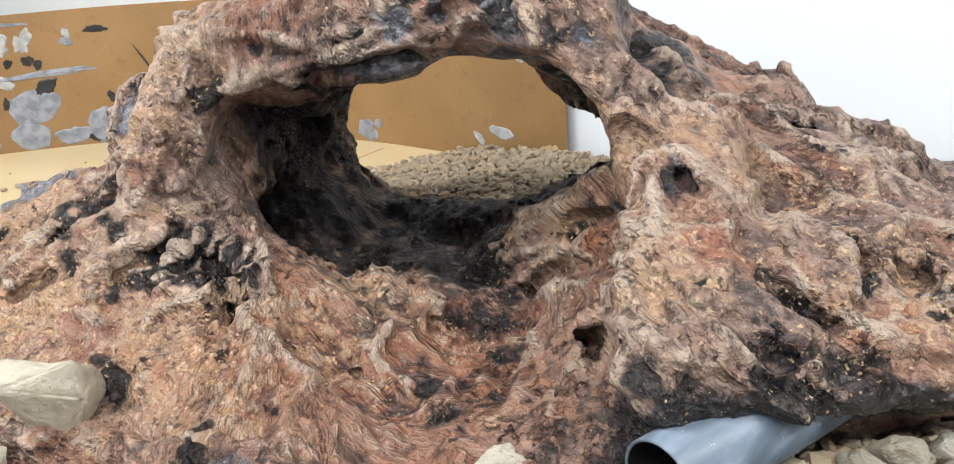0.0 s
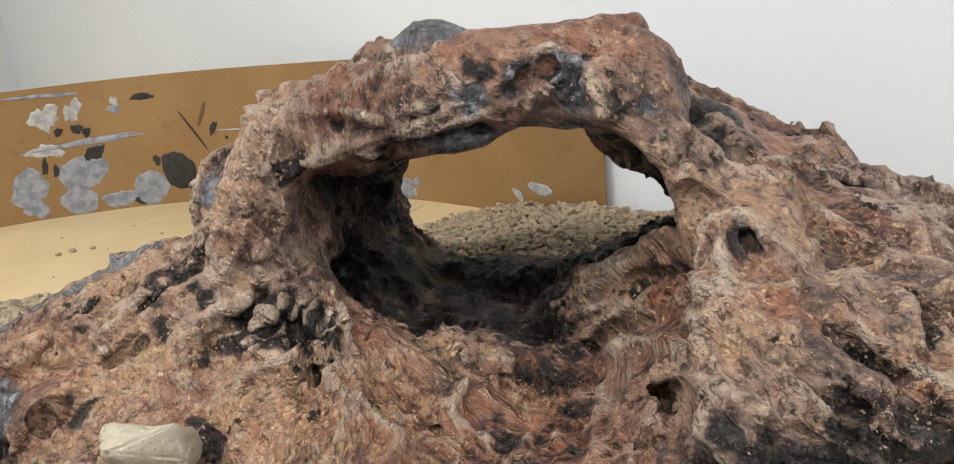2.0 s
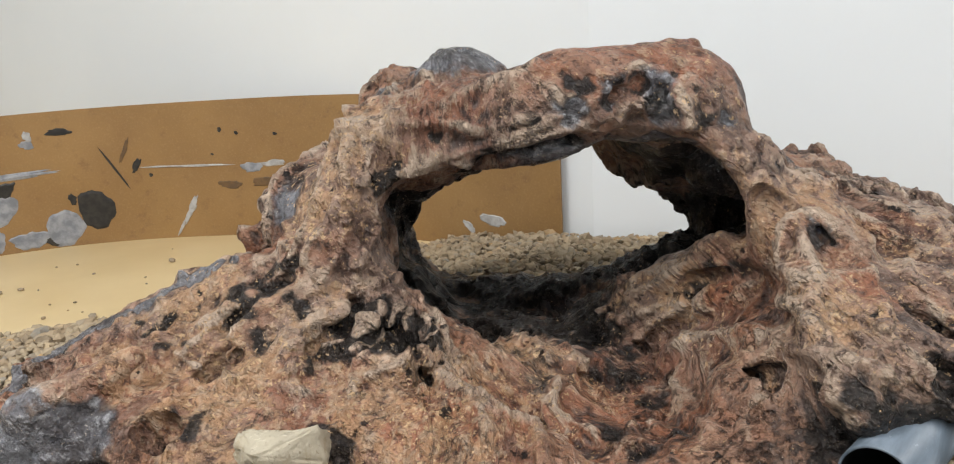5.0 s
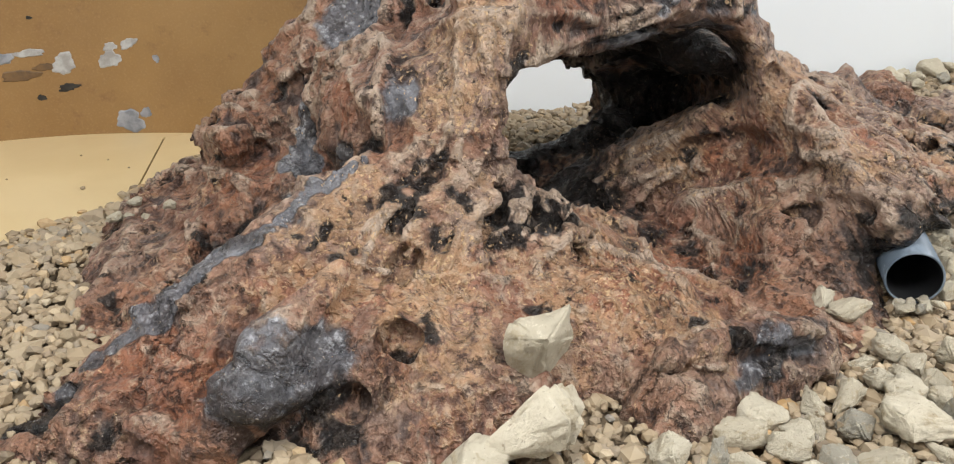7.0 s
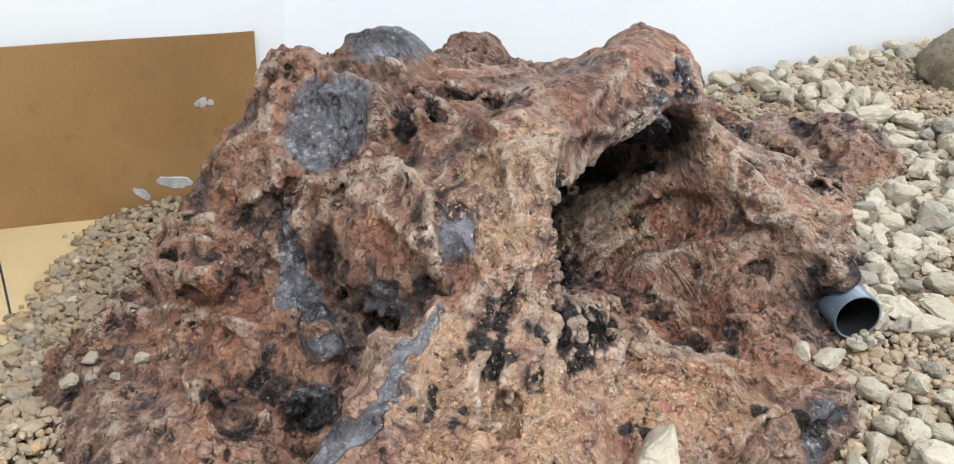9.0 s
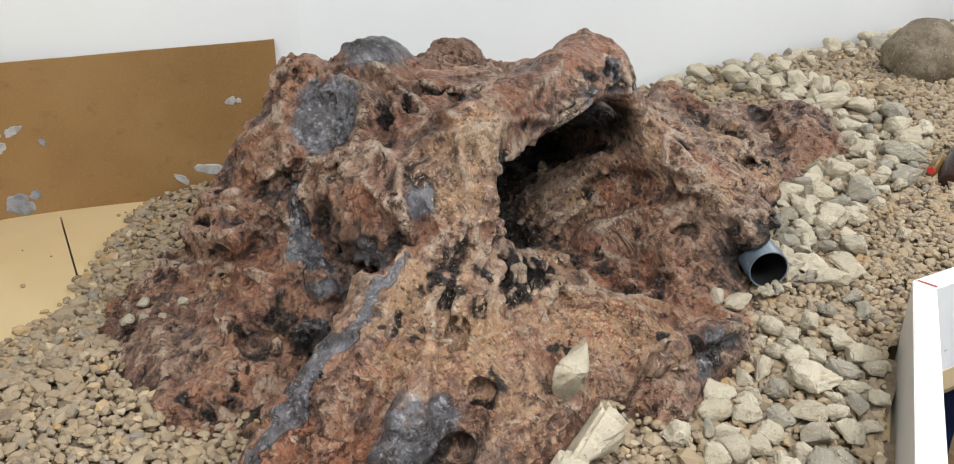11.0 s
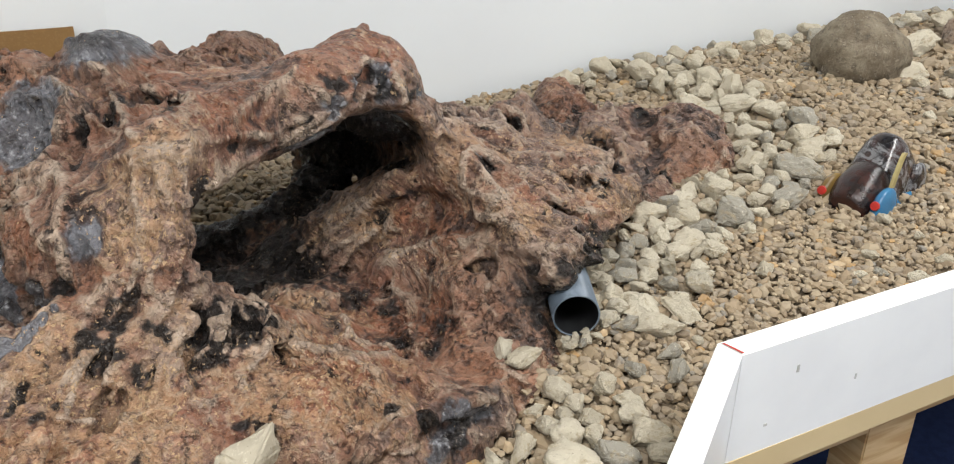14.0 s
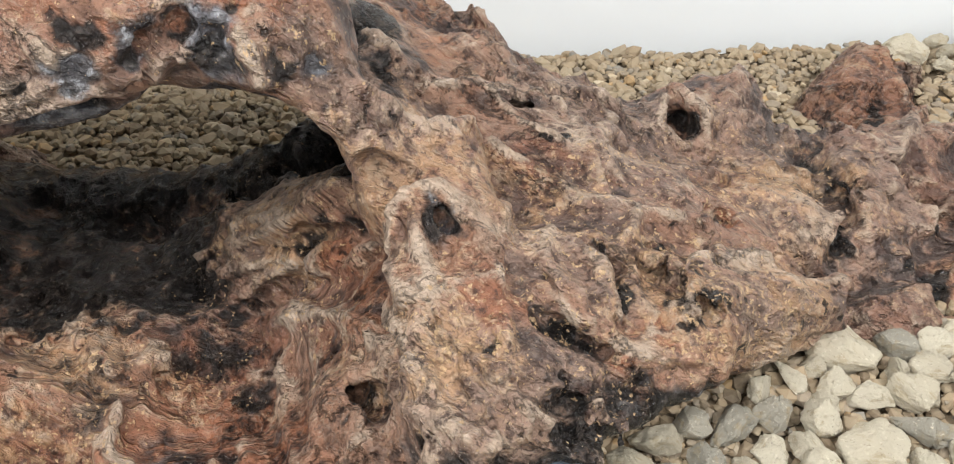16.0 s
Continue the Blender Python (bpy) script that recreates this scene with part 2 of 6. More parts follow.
def crazed_glaze():
    m = Nodes("crazed_dark_glaze", 0.12)
    c = m.mix(m.ramp(m.noise(30, 5), 0.4, 0.6), (0.035, 0.014, 0.010), (0.012, 0.011, 0.012))
    c = m.mix(m.ramp(m.noise(45, 6, 0.7, 1.5), 0.46, 0.62), c, (0.20, 0.20, 0.205))
    m.colour(c)
    m.bump(m.noise(70, 5), 0.25, 0.002)
    return m.mat


def pipe_paint():
    m = Nodes("grey_painted_pipe", 0.38)
    c = m.mix(m.ramp(m.noise(26, 6, 0.6, 0.8, m.stretch(1, 1, 0.35)), 0.38, 0.66), (0.085, 0.112, 0.142), (0.205, 0.250, 0.300))
    c = m.mix(m.ramp(m.noise(90, 6, 0.7), 0.62, 0.72), c, (0.50, 0.53, 0.55))
    m.colour(c)
    m.bump(m.noise(60, 4), 0.25, 0.001)
    return m.mat


WALL = simple("white_wall_paint", (0.770, 0.795, 0.805), (0.745, 0.770, 0.780), 1.5, 0.7, 0.05)
TAN = simple("tan_tabletop_paint", (0.64, 0.50, 0.28), (0.585, 0.445, 0.235), 4, 0.42, 0.04)
BOARD = hardboard_paint()
WHITE = simple("white_gloss_paint", (0.84, 0.84, 0.82), (0.80, 0.80, 0.785), 9, 0.3, 0.05)
SCUFF = simple("grey_scuff", (0.45, 0.44, 0.40), (0.55, 0.54, 0.50), 90, 0.6)
CARPET = simple("blue_carpet", (0.008, 0.022, 0.085), (0.013, 0.032, 0.115), 60, 0.95, 0.6)
PINE = pine()
PIPE = pipe_paint()
PIPE_IN = simple("black_pipe_inside", (0.006, 0.006, 0.007), (0.014, 0.015, 0.016), 18, 0.55)
ROCK = painted_rock()
PEBBLE = pebble()
BED = simple("gravel_bed_grit", (0.20, 0.15, 0.095), (0.13, 0.10, 0.065), 120, 0.9, 0.5, 0.003)
STONE = limestone()
GRANITE = granite()
GLAZE = crazed_glaze()
BROWN_GLAZE = simple("dark_brown_glaze", (0.040, 0.014, 0.010), (0.012, 0.010, 0.010), 60, 0.22, 0.5)
RED = simple("red_paint", (0.55, 0.035, 0.020), (0.40, 0.025, 0.018), 60, 0.3)
BLUE = simple("blue_enamel", (0.035, 0.19, 0.36), (0.03, 0.14, 0.28), 30, 0.2)
OCHRE = simple("ochre_enamel", (0.20, 0.125, 0.032), (0.13, 0.080, 0.025), 30, 0.25)
YELLOW = simple("pale_yellow_enamel", (0.42, 0.36, 0.16), (0.32, 0.26, 0.11), 40, 0.25)
PAINT_BLACK = simple("black_paint_splash", (0.012, 0.012, 0.012), (0.03, 0.027, 0.024), 90, 0.45)
PAINT_GREY = simple("blue_grey_paint_splash", (0.17, 0.182, 0.205), (0.30, 0.31, 0.335), 60, 0.4)
PAINT_PALE = simple("pale_paint_splash", (0.44, 0.44, 0.435), (0.29, 0.28, 0.265), 70, 0.4)
PAINT_DARK = simple("dark_ochre_smear", (0.15, 0.085, 0.035), (0.10, 0.06, 0.03), 80, 0.5)


# ---- mesh helpers ----
def part(name, bm, material, parent=None, label=""):
    me = bpy.data.meshes.new(name)
    bm.to_mesh(me)
    bm.free()
    me.materials.append(material)
    ob = new(name, me)
    if parent:
        ob.parent = parent
    if label:
        ob["label"] = label
    return ob


def box(bm, x0, y0, z0, x1, y1, z1, bevel=0.0, m=None):
    r = bmesh.ops.create_cube(bm, size=1.0)
    t = Matrix.Translation(((x0 + x1) / 2, (y0 + y1) / 2, (z0 + z1) / 2)) @ Matrix.Diagonal((x1 - x0, y1 - y0, z1 - z0, 1))
    bmesh.ops.transform(bm, matrix=(m or Matrix()) @ t, verts=r["verts"])
    if bevel:
        es = {e for v in r["verts"] for e in v.link_edges}
        bmesh.ops.bevel(bm, geom=list(es), offset=bevel, segments=2, affect="EDGES")
    return bm


def prism(outline, z0, z1):
    bm = bmesh.new()
    low = [bm.verts.new((x, y, z0)) for x, y in outline]
    top = [bm.verts.new((x, y, z1)) for x, y in outline]
    n = len(outline)
    bm.faces.new(low[::-1])
    bm.faces.new(top)
    for i in range(n):
        bm.faces.new((low[i], low[(i + 1) % n], top[(i + 1) % n], top[i]))
    bmesh.ops.recalc_face_normals(bm, faces=bm.faces)
    return bm


def along(p, q, thick, z0, z1):
    """An upright slab from p to q; its thickness lies to the right of the way."""
    d = (Vector(q) - Vector(p)).normalized()
    n = Vector((d.y, -d.x)) * thick
    return prism([p, q, tuple(Vector(q) + n), tuple(Vector(p) + n)], z0, z1)


# ---- setting ----
FLOOR = -0.72
bm = bmesh.new()
box(bm, -3, -2.4, FLOOR - 0.05, 3.6, 3.2, FLOOR)
tagged(part("floor", bm, CARPET), "dark blue carpet under the raised table", "floor", kind="structure")
bm = bmesh.new()
box(bm, -3, -2.4, CEIL, 3.6, 3.2, CEIL + 0.05)
tagged(part("ceiling", bm, WALL), "plain white ceiling", "ceiling", kind="structure")
WALL_A, WALL_B, WALL_C = (0.15, 1.222), (3.2, -0.285), (-1.5, 2.76)
for name, p, q in (("wall_right", WALL_A, WALL_B), ("wall_back", WALL_C, WALL_A), ("wall_left", (-2.6, -2.2), WALL_C), ("wall_end", WALL_B, (3.2, -2.2)), ("wall_near", (3.2, -2.2), (-2.6, -2.2))):
    tagged(part(name, along(q, p, 0.03, FLOOR, CEIL), WALL), "smooth white painted wall behind the gravel", "wall", kind="structure")

# the raised table: two tan sheets that meet at an open joint
tagged(part("tabletop_1", prism([(-0.9975, 0.106), (0.02, 0.226), (2.9, -1.42), (3.0, -0.22), (0.14, 1.212), (-0.115, 1.462), (-0.1774, 1.462)], -0.03, 0.0), TAN), "pale tan painted tabletop under the gravel", "tabletop", kind="structure")
tagged(part("tabletop_2", prism([(-2.2, 0.24), (-0.92, 0.24), (-0.1810, 1.4615), (-0.118, 1.466), (-1.45, 2.68), (-2.2, 2.2)], -0.03, 0.0), TAN), "pale tan painted tabletop with an open joint", "tabletop", kind="structure")


def gravel_height(x, y):
    """The top of the gravel over the table."""
    rise = 0.041 + 0.038 * np.clip((x - 0.25) / 0.75, 0, 1) ** 1.2
    left = np.minimum(np.minimum(1.235 + 0.10 * np.clip(x + 0.33, -1, 0) * 3.2 - y, 9), 9)
    back = np.where(x > -0.33, 1.245 + (x + 0.33) * 0.62 - y, left)
    back = np.where(x > 0.0, 9.0, back)
    west = x + 1.02
    edge = np.minimum(back, west)
    thin = np.clip((x + 0.14 + (1.40 - y) * 0.8) / 0.36, 0.1, 1)
    rise = rise * (1 - (1 - thin) * np.clip((y - 1.0) / 0.15, 0, 1))
    return rise * np.clip(edge / 0.075, 0, 1) ** 0.7, edge


def inside(x, y, poly):
    hit = np.zeros(len(x), dtype=bool)
    for (x0, y0), (x1, y1) in zip(poly, poly[1:] + poly[:1]):
        if y0 != y1:
            hit ^= ((y0 > y) != (y1 > y)) & (x < (x1 - x0) * (y - y0) / (y1 - y0) + x0)
    return hit


GRAVEL = [(-1.0, 0.122), (0.03, 0.255), (2.6, -1.22), (2.7, -0.06), (0.125, 1.200), (-0.08, 1.402), (-0.33, 1.245), (-0.50, 1.230), (-0.75, 1.10), (-1.02, 1.0)]


def mesh_from(name, verts, faces, material, smooth=True):
    me = bpy.data.meshes.new(name)
    nv, nf, side = len(verts), len(faces), faces.shape[1]
    me.vertices.add(nv)
    me.vertices.foreach_set("co", np.ascontiguousarray(verts, dtype=np.float32).ravel())
    me.loops.add(nf * side)
    me.loops.foreach_set("vertex_index", np.ascontiguousarray(faces, dtype=np.int32).ravel())
    me.polygons.add(nf)
    me.polygons.foreach_set("loop_start", np.arange(0, nf * side, side, dtype=np.int32))
    me.polygons.foreach_set("use_smooth", np.full(nf, smooth))
    me.update(calc_edges=True)
    me.validate()
    me.materials.append(material)
    return me


def gravel_bed():
    step = 0.02
    xs, ys = np.arange(-1.04, 2.74, step), np.arange(-1.24, 1.44, step)
    gx, gy = np.meshgrid(xs, ys, indexing="ij")
    h, _ = gravel_height(gx, gy)
    top = np.stack([gx, gy, np.maximum(h - 0.007, 0.0005)], axis=-1)
    n, m = gx.shape
    ok = inside((gx + step / 2).ravel(), (gy + step / 2).ravel(), GRAVEL).reshape(n, m)
    i, j = np.where(ok[:-1, :-1] & (np.minimum(np.minimum(h[:-1, :-1], h[1:, 1:]), np.minimum(h[1:, :-1], h[:-1, 1:])) > 0.011))
    idx = np.arange(n * m).reshape(n, m)
    q = np.stack([idx[i, j], idx[i + 1, j], idx[i + 1, j + 1], idx[i, j + 1]], axis=1)
    used = np.unique(q)
    back = np.full(n * m, -1)
    back[used] = np.arange(len(used))
    return mesh_from("gravel_bed", top.reshape(-1, 3)[used], back[q], BED)


tagged(new("gravel_bed", gravel_bed()), "gritty bed of small buff stones", "gravel", kind="stuff")


# ---- the cave rock, modelled as clay ----
class Clay:
    """A solid on a grid of distances, kneaded from capsules and lumps."""

    def __init__(self, lo, hi, step):
        self.lo, self.step = np.array(lo, dtype=np.float32), step
        self.n = [int((b - a) / step) + 1 for a, b in zip(lo, hi)]
        self.d = np.full(self.n, 0.06, dtype=np.float32)

    def window(self, lo, hi):
        a = [max(0, int((l - o) / self.step)) for l, o in zip(lo, self.lo)]
        b = [min(n, int((h - o) / self.step) + 2) for h, o, n in zip(hi, self.lo, self.n)]
        sl = tuple(slice(i, j) for i, j in zip(a, b))
        ax = [self.lo[i] + self.step * np.arange(a[i], b[i], dtype=np.float32) for i in range(3)]
        return sl, np.meshgrid(*ax, indexing="ij", sparse=True)

    def blend(self, sl, e, k, cut):
        d = self.d[sl]
        if cut:
            h = np.clip(0.5 - 0.5 * (d + e) / k, 0, 1)
            self.d[sl] = d * (1 - h) - e * h + k * h * (1 - h)
        else:
            h = np.clip(0.5 + 0.5 * (d - e) / k, 0, 1)
            self.d[sl] = d * (1 - h) + e * h - k * h * (1 - h)

    def rod(self, p, q, r0, r1=None, k=0.03, cut=False):
        r1 = r0 if r1 is None else r1
        p, q = np.array(p), np.array(q)
        m = max(r0, r1) + k + (0.05 if max(r0, r1) > 0.018 else 0.010)
        sl, (x, y, z) = self.window(np.minimum(p, q) - m, np.maximum(p, q) + m)
        v = q - p
        s = np.clip(((x - p[0]) * v[0] + (y - p[1]) * v[1] + (z - p[2]) * v[2]) / (v @ v), 0, 1)
        e = np.sqrt((x - p[0] - s * v[0]) ** 2 + (y - p[1] - s * v[1]) ** 2 + (z - p[2] - s * v[2]) ** 2) - (r0 + s * (r1 - r0))
        self.blend(sl, e.astype(np.float32), k, cut)

    def lump(self, c, r, turn=0.0, k=0.03, cut=False):
        c, r = np.array(c), np.array(r)
        m = max(r) + k + 0.05
        sl, (x, y, z) = self.window(c - m, c + m)
        ca, sa = math.cos(radians(turn)), math.sin(radians(turn))
        u, v, w = (x - c[0]) * ca + (y - c[1]) * sa, (y - c[1]) * ca - (x - c[0]) * sa, z - c[2]
        k0 = np.sqrt((u / r[0]) ** 2 + (v / r[1]) ** 2 + (w / r[2]) ** 2)
        k1 = np.sqrt((u / r[0] ** 2) ** 2 + (v / r[1] ** 2) ** 2 + (w / r[2] ** 2) ** 2) + 1e-6
        self.blend(sl, (k0 * (k0 - 1) / k1).astype(np.float32), k, cut)

    def near(self, band):
        idx = np.argwhere(np.abs(self.d) < band)
        return idx, self.lo + idx * self.step

    def skin(self):
        """Verts and quads of the surface (surface nets)."""
        d = self.d
        d[0], d[-1], d[:, 0], d[:, -1], d[:, :, 0], d[:, :, -1] = 1, 1, 1, 1, 1, 1
        s = d < 0
        n = [k - 1 for k in self.n]
        count = np.zeros(n, dtype=np.int8)
        for i in (0, 1):
            for j in (0, 1):
                for k in (0, 1):
                    count += s[i:n[0] + i, j:n[1] + j, k:n[2] + k]
        cells = np.argwhere((count > 0) & (count < 8))
        number = np.full(n, -1, dtype=np.int32)
        number[tuple(cells.T)] = np.arange(len(cells))
        total, hits = np.zeros((len(cells), 3)), np.zeros(len(cells))
        corners = [np.array((i, j, k)) for i in (0, 1) for j in (0, 1) for k in (0, 1)]
        for a in corners:
            for axis in range(3):
                if a[axis]:
                    continue
                b = a.copy()
                b[axis] = 1
                da, db = d[tuple((cells + a).T)], d[tuple((cells + b).T)]
                x = (da < 0) != (db < 0)
                t = np.where(x, da / np.where(x, da - db, 1), 0)
                total += np.where(x[:, None], a + t[:, None] * (b - a), 0)
                hits += x
        verts = self.lo + self.step * (cells + total / hits[:, None])
        quads = []
        for axis in range(3):
            u, v = (axis + 1) % 3, (axis + 2) % 3
            up = np.zeros(3, dtype=int)
            up[axis] = 1
            a = s[tuple(slice(0, self.n[i] - up[i]) for i in range(3))]
            b = s[tuple(slice(up[i], self.n[i]) for i in range(3))]
            e = np.argwhere(a != b)
            e = e[(e[:, u] > 0) & (e[:, v] > 0) & (e[:, u] < n[u]) & (e[:, v] < n[v])]
            du, dv = np.zeros(3, dtype=int), np.zeros(3, dtype=int)
            du[u], dv[v] = 1, 1
            q = np.stack([number[tuple((e + o).T)] for o in (-du - dv, -dv, 0 * du, -du)], axis=1)
            flip = ~a[tuple(e.T)]
            q[flip] = q[flip][:, ::-1]
            quads.append(q)
        return verts, np.concatenate(quads)


LATTICE = np.random.RandomState(5).rand(32, 32, 32).astype(np.float32)


def grain(p, scale, shift=0.0):
    """Smooth lattice noise, 0 to 1, with features 1 / scale metres wide."""
    q = p * scale + shift
    i = np.floor(q).astype(np.int32)
    f = (q - i).astype(np.float32)
    f = f * f * (3 - 2 * f)
    i &= 31
    j = (i + 1) & 31
    out = 0
    for a, ia in ((0, i), (1, j)):
        wa = f[:, 0] if a else 1 - f[:, 0]
        for b, ib in ((0, i), (1, j)):
            wb = wa * (f[:, 1] if b else 1 - f[:, 1])
            for c, ic in ((0, i), (1, j)):
                out = out + wb * (f[:, 2] if c else 1 - f[:, 2]) * LATTICE[ia[:, 0], ib[:, 1], ic[:, 2]]
    return out


def connected(count, quads):
    """The number of the piece to which each vertex belongs."""
    lab = np.arange(count)
    for _ in range(60):
        low = lab[quads].min(axis=1)
        nxt = lab.copy()
        for k in range(4):
            np.minimum.at(nxt, quads[:, k], low)
        nxt = nxt[nxt]
        if (nxt == lab).all():
            break
        lab = nxt
    return lab


def along_folds(p, squeeze=0.5, sway=0.05):
    """Places squeezed along the run of the folds: upright on the stump, down the slope elsewhere."""
    warp = (np.stack([grain(p, 11, 1.7), grain(p, 11, 9.2), grain(p, 11, 17.4)], axis=1) - 0.5) * sway
    lean = np.clip((p[:, 0] + 0.20) / 0.10, 0, 1) * np.clip((0.40 - p[:, 1] + p[:, 2] * 1.3) / 0.1 + 1.2, 0, 1)
    out = []
    for way in ((-0.35, -0.25, 0.90), (0.72, -0.30, -0.62)):
        d = np.array(way, dtype=np.float32)
        d /= np.linalg.norm(d)
        q = p + warp
        out.append(q - (q @ d)[:, None] * d * squeeze)
    return out[0] * (1 - lean)[:, None] + out[1] * lean[:, None]


def cells(p, freq, seed):
    """Scalloped skin: bowls that meet in sharp seams. Height of the bowl, 0 to 1, how near a seam, and a random number for each bowl."""
    p = (p * freq).astype(np.float32)
    base = np.floor(p)
    near, second, mark = np.full(len(p), 9.0, np.float32), np.full(len(p), 9.0, np.float32), np.zeros(len(p), np.float32)
    for i in (-1, 0, 1):
        for j in (-1, 0, 1):
            for k in (-1, 0, 1):
                b = base + np.array((i, j, k), dtype=np.float32)
                h = np.sin(b @ np.array((12.9898, 78.233, 37.719), dtype=np.float32) + seed) * 43758.547
                h -= np.floor(h)
                g = np.stack([h, np.modf(h * 57.31)[0], np.modf(h * 391.7)[0]], axis=1)
                d = np.sqrt(((b + 0.1 + 0.8 * g - p) ** 2).sum(axis=1))
                closer = d < near
                second = np.where(closer, near, np.minimum(second, d))
                mark = np.where(closer, np.modf(h * 913.3)[0], mark)
                near = np.where(closer, d, near)
    e = second - near
    return np.clip(near / 0.80, 0, 1) ** 2 * 0.6 + 0.4 * np.clip(1 - e / 0.55, 0, 1) ** 1.5, np.clip(1 - e / 0.16, 0, 1), mark


def relief(p):
    """Height of the folded skin, and how near a crest each point lies. The folds run upright on the stump and down the slope elsewhere."""
    p = p.astype(np.float32)
    warp = (np.stack([grain(p, 11, 1.7), grain(p, 11, 9.2), grain(p, 11, 17.4)], axis=1) - 0.5) * 0.05
    lean = np.clip((p[:, 0] + 0.20) / 0.10, 0, 1) * np.clip((0.40 - p[:, 1] + p[:, 2] * 1.3) / 0.1 + 1.2, 0, 1)
    fold = []
    for way in ((-0.35, -0.25, 0.90), (0.72, -0.30, -0.62)):
        d = np.array(way, dtype=np.float32)
        d /= np.linalg.norm(d)
        q = p + warp
        q = q - (q @ d)[:, None] * d * 0.62
        fold.append([(1 - np.minimum(np.abs(grain(q, f, s) - 0.5) * 4.6, 1)) ** 1.5 for f, s in ((11, 0.0), (26, 5.5), (64, 2.2))])
    r1, r2, r3 = (a * (1 - lean) + b * lean for a, b in zip(*fold))
    rough = 0.25 + 0.95 * grain(p, 8, 21.0)
    calm = np.zeros(len(p), dtype=np.float32)
    for x, y, z, r, much in ((0.08, 0.59, 0.11, 0.10, 0.75), (0.16, 0.60, 0.17, 0.10, 0.35), (0.33, 0.58, 0.12, 0.14, 0.45), (-0.27, 0.51, 0.09, 0.10, 0.5), (0.02, 0.66, 0.31, 0.13, 0.65), (-0.18, 0.68, 0.28, 0.10, 0.5), (-0.25, 0.885, 0.15, 0.03, 0.8), (-0.307, 0.802, 0.115, 0.035, 0.8), (-0.42, 0.69, 0.14, 0.06, 0.5), (-0.25, 0.87, 0.29, 0.06, 0.7), (-0.10, 0.88, 0.33, 0.07, 0.6), (-0.03, 0.55, 0.07, 0.09, 0.5), (-0.45, 0.575, 0.11, 0.09, 0.9)):
        d = np.sqrt((p[:, 0] - x) ** 2 + (p[:, 1] - y) ** 2 + (p[:, 2] - z) ** 2)
        calm = np.maximum(calm, much * np.clip(1.6 - d / r, 0, 1))
    rough = rough * (1 - calm)
    h = rough * (0.0065 * (r1 - 0.30) + 0.0075 * (r2 - 0.26) * (0.45 + 0.9 * r1) + 0.0046 * (r3 - 0.28))
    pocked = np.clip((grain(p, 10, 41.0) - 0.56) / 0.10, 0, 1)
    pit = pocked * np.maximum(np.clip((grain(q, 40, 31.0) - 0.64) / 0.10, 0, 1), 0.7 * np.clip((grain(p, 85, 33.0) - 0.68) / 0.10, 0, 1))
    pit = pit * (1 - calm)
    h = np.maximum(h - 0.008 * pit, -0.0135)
    return h, 0.46 * r1 + 0.34 * r2 + 0.20 * r3, pit, calm


RIDGES, GROOVES, CRESTS = [], [], []


def snap(c, p):
    """The place on the skin of the clay nearest to p, and the way out of it."""
    p = np.array(p, dtype=float)
    for _ in range(5):
        i = [min(max(int(round((p[a] - c.lo[a]) / c.step)), 2), c.n[a] - 3) for a in range(3)]
        g = np.array([c.d[i[0] + 2, i[1], i[2]] - c.d[i[0] - 2, i[1], i[2]], c.d[i[0], i[1] + 2, i[2]] - c.d[i[0], i[1] - 2, i[2]], c.d[i[0], i[1], i[2] + 2] - c.d[i[0], i[1], i[2] - 2]], dtype=float)
        g /= np.linalg.norm(g) + 1e-9
        near = p - (np.array(i) * c.step + c.lo)
        p = p - g * np.clip(float(c.d[tuple(i)]) + near @ g, -0.01, 0.01)
    return p, g


def ridge(c, *pts):
    """A pinched fold that stands up along a line."""
    for a, b in zip(pts, pts[1:]):
        n = max(1, int(math.dist(a, b) / 0.014))
        row = [snap(c, np.array(a) + (np.array(b) - np.array(a)) * k / n) for k in range(n + 1)]
        RIDGES.extend((tuple(p + g * 0.002), tuple(q + h * 0.002)) for (p, g), (q, h) in zip(row, row[1:]) if math.dist(p, q) < 0.03)


def crease(c, *pts):
    """A fold of skin pulled up along a line into a thin crest."""
    row = []
    for a, b in zip(pts, pts[1:]):
        a, b = np.array(a), np.array(b)
        n = max(1, int(np.linalg.norm(b - a) / 0.014))
        row += [a + (b - a) * k / n for k in range(n)]
    row = [snap(c, p) for p in row + [np.array(pts[-1])]]
    for (p, g), (q, h) in zip(row, row[1:]):
        if np.linalg.norm(q - p) < 0.03:
            CRESTS.append((tuple(p + g * 0.002), tuple(q + h * 0.002)))


POCKETS = []


def pocket(c, x, y, z, r):
    """A torn hollow with a sharp rim, its inside later coloured black like shade."""
    p, g = snap(c, (x, y, z))
    rnd = random.Random(int(1e4 * (x + y + z)))
    for k in range(3):
        q = p + np.array([rnd.uniform(-1, 1) for _ in range(3)]) * r * 1.3
        q = q - g * ((q - p) @ g)
        s = rnd.uniform(0.4, 0.75)
        c.rod(tuple(p + g * r * 0.40), tuple(q + g * r * 0.5), r * 0.85, r * s, 0.003, True)
    POCKETS.append((x, y, z, r))


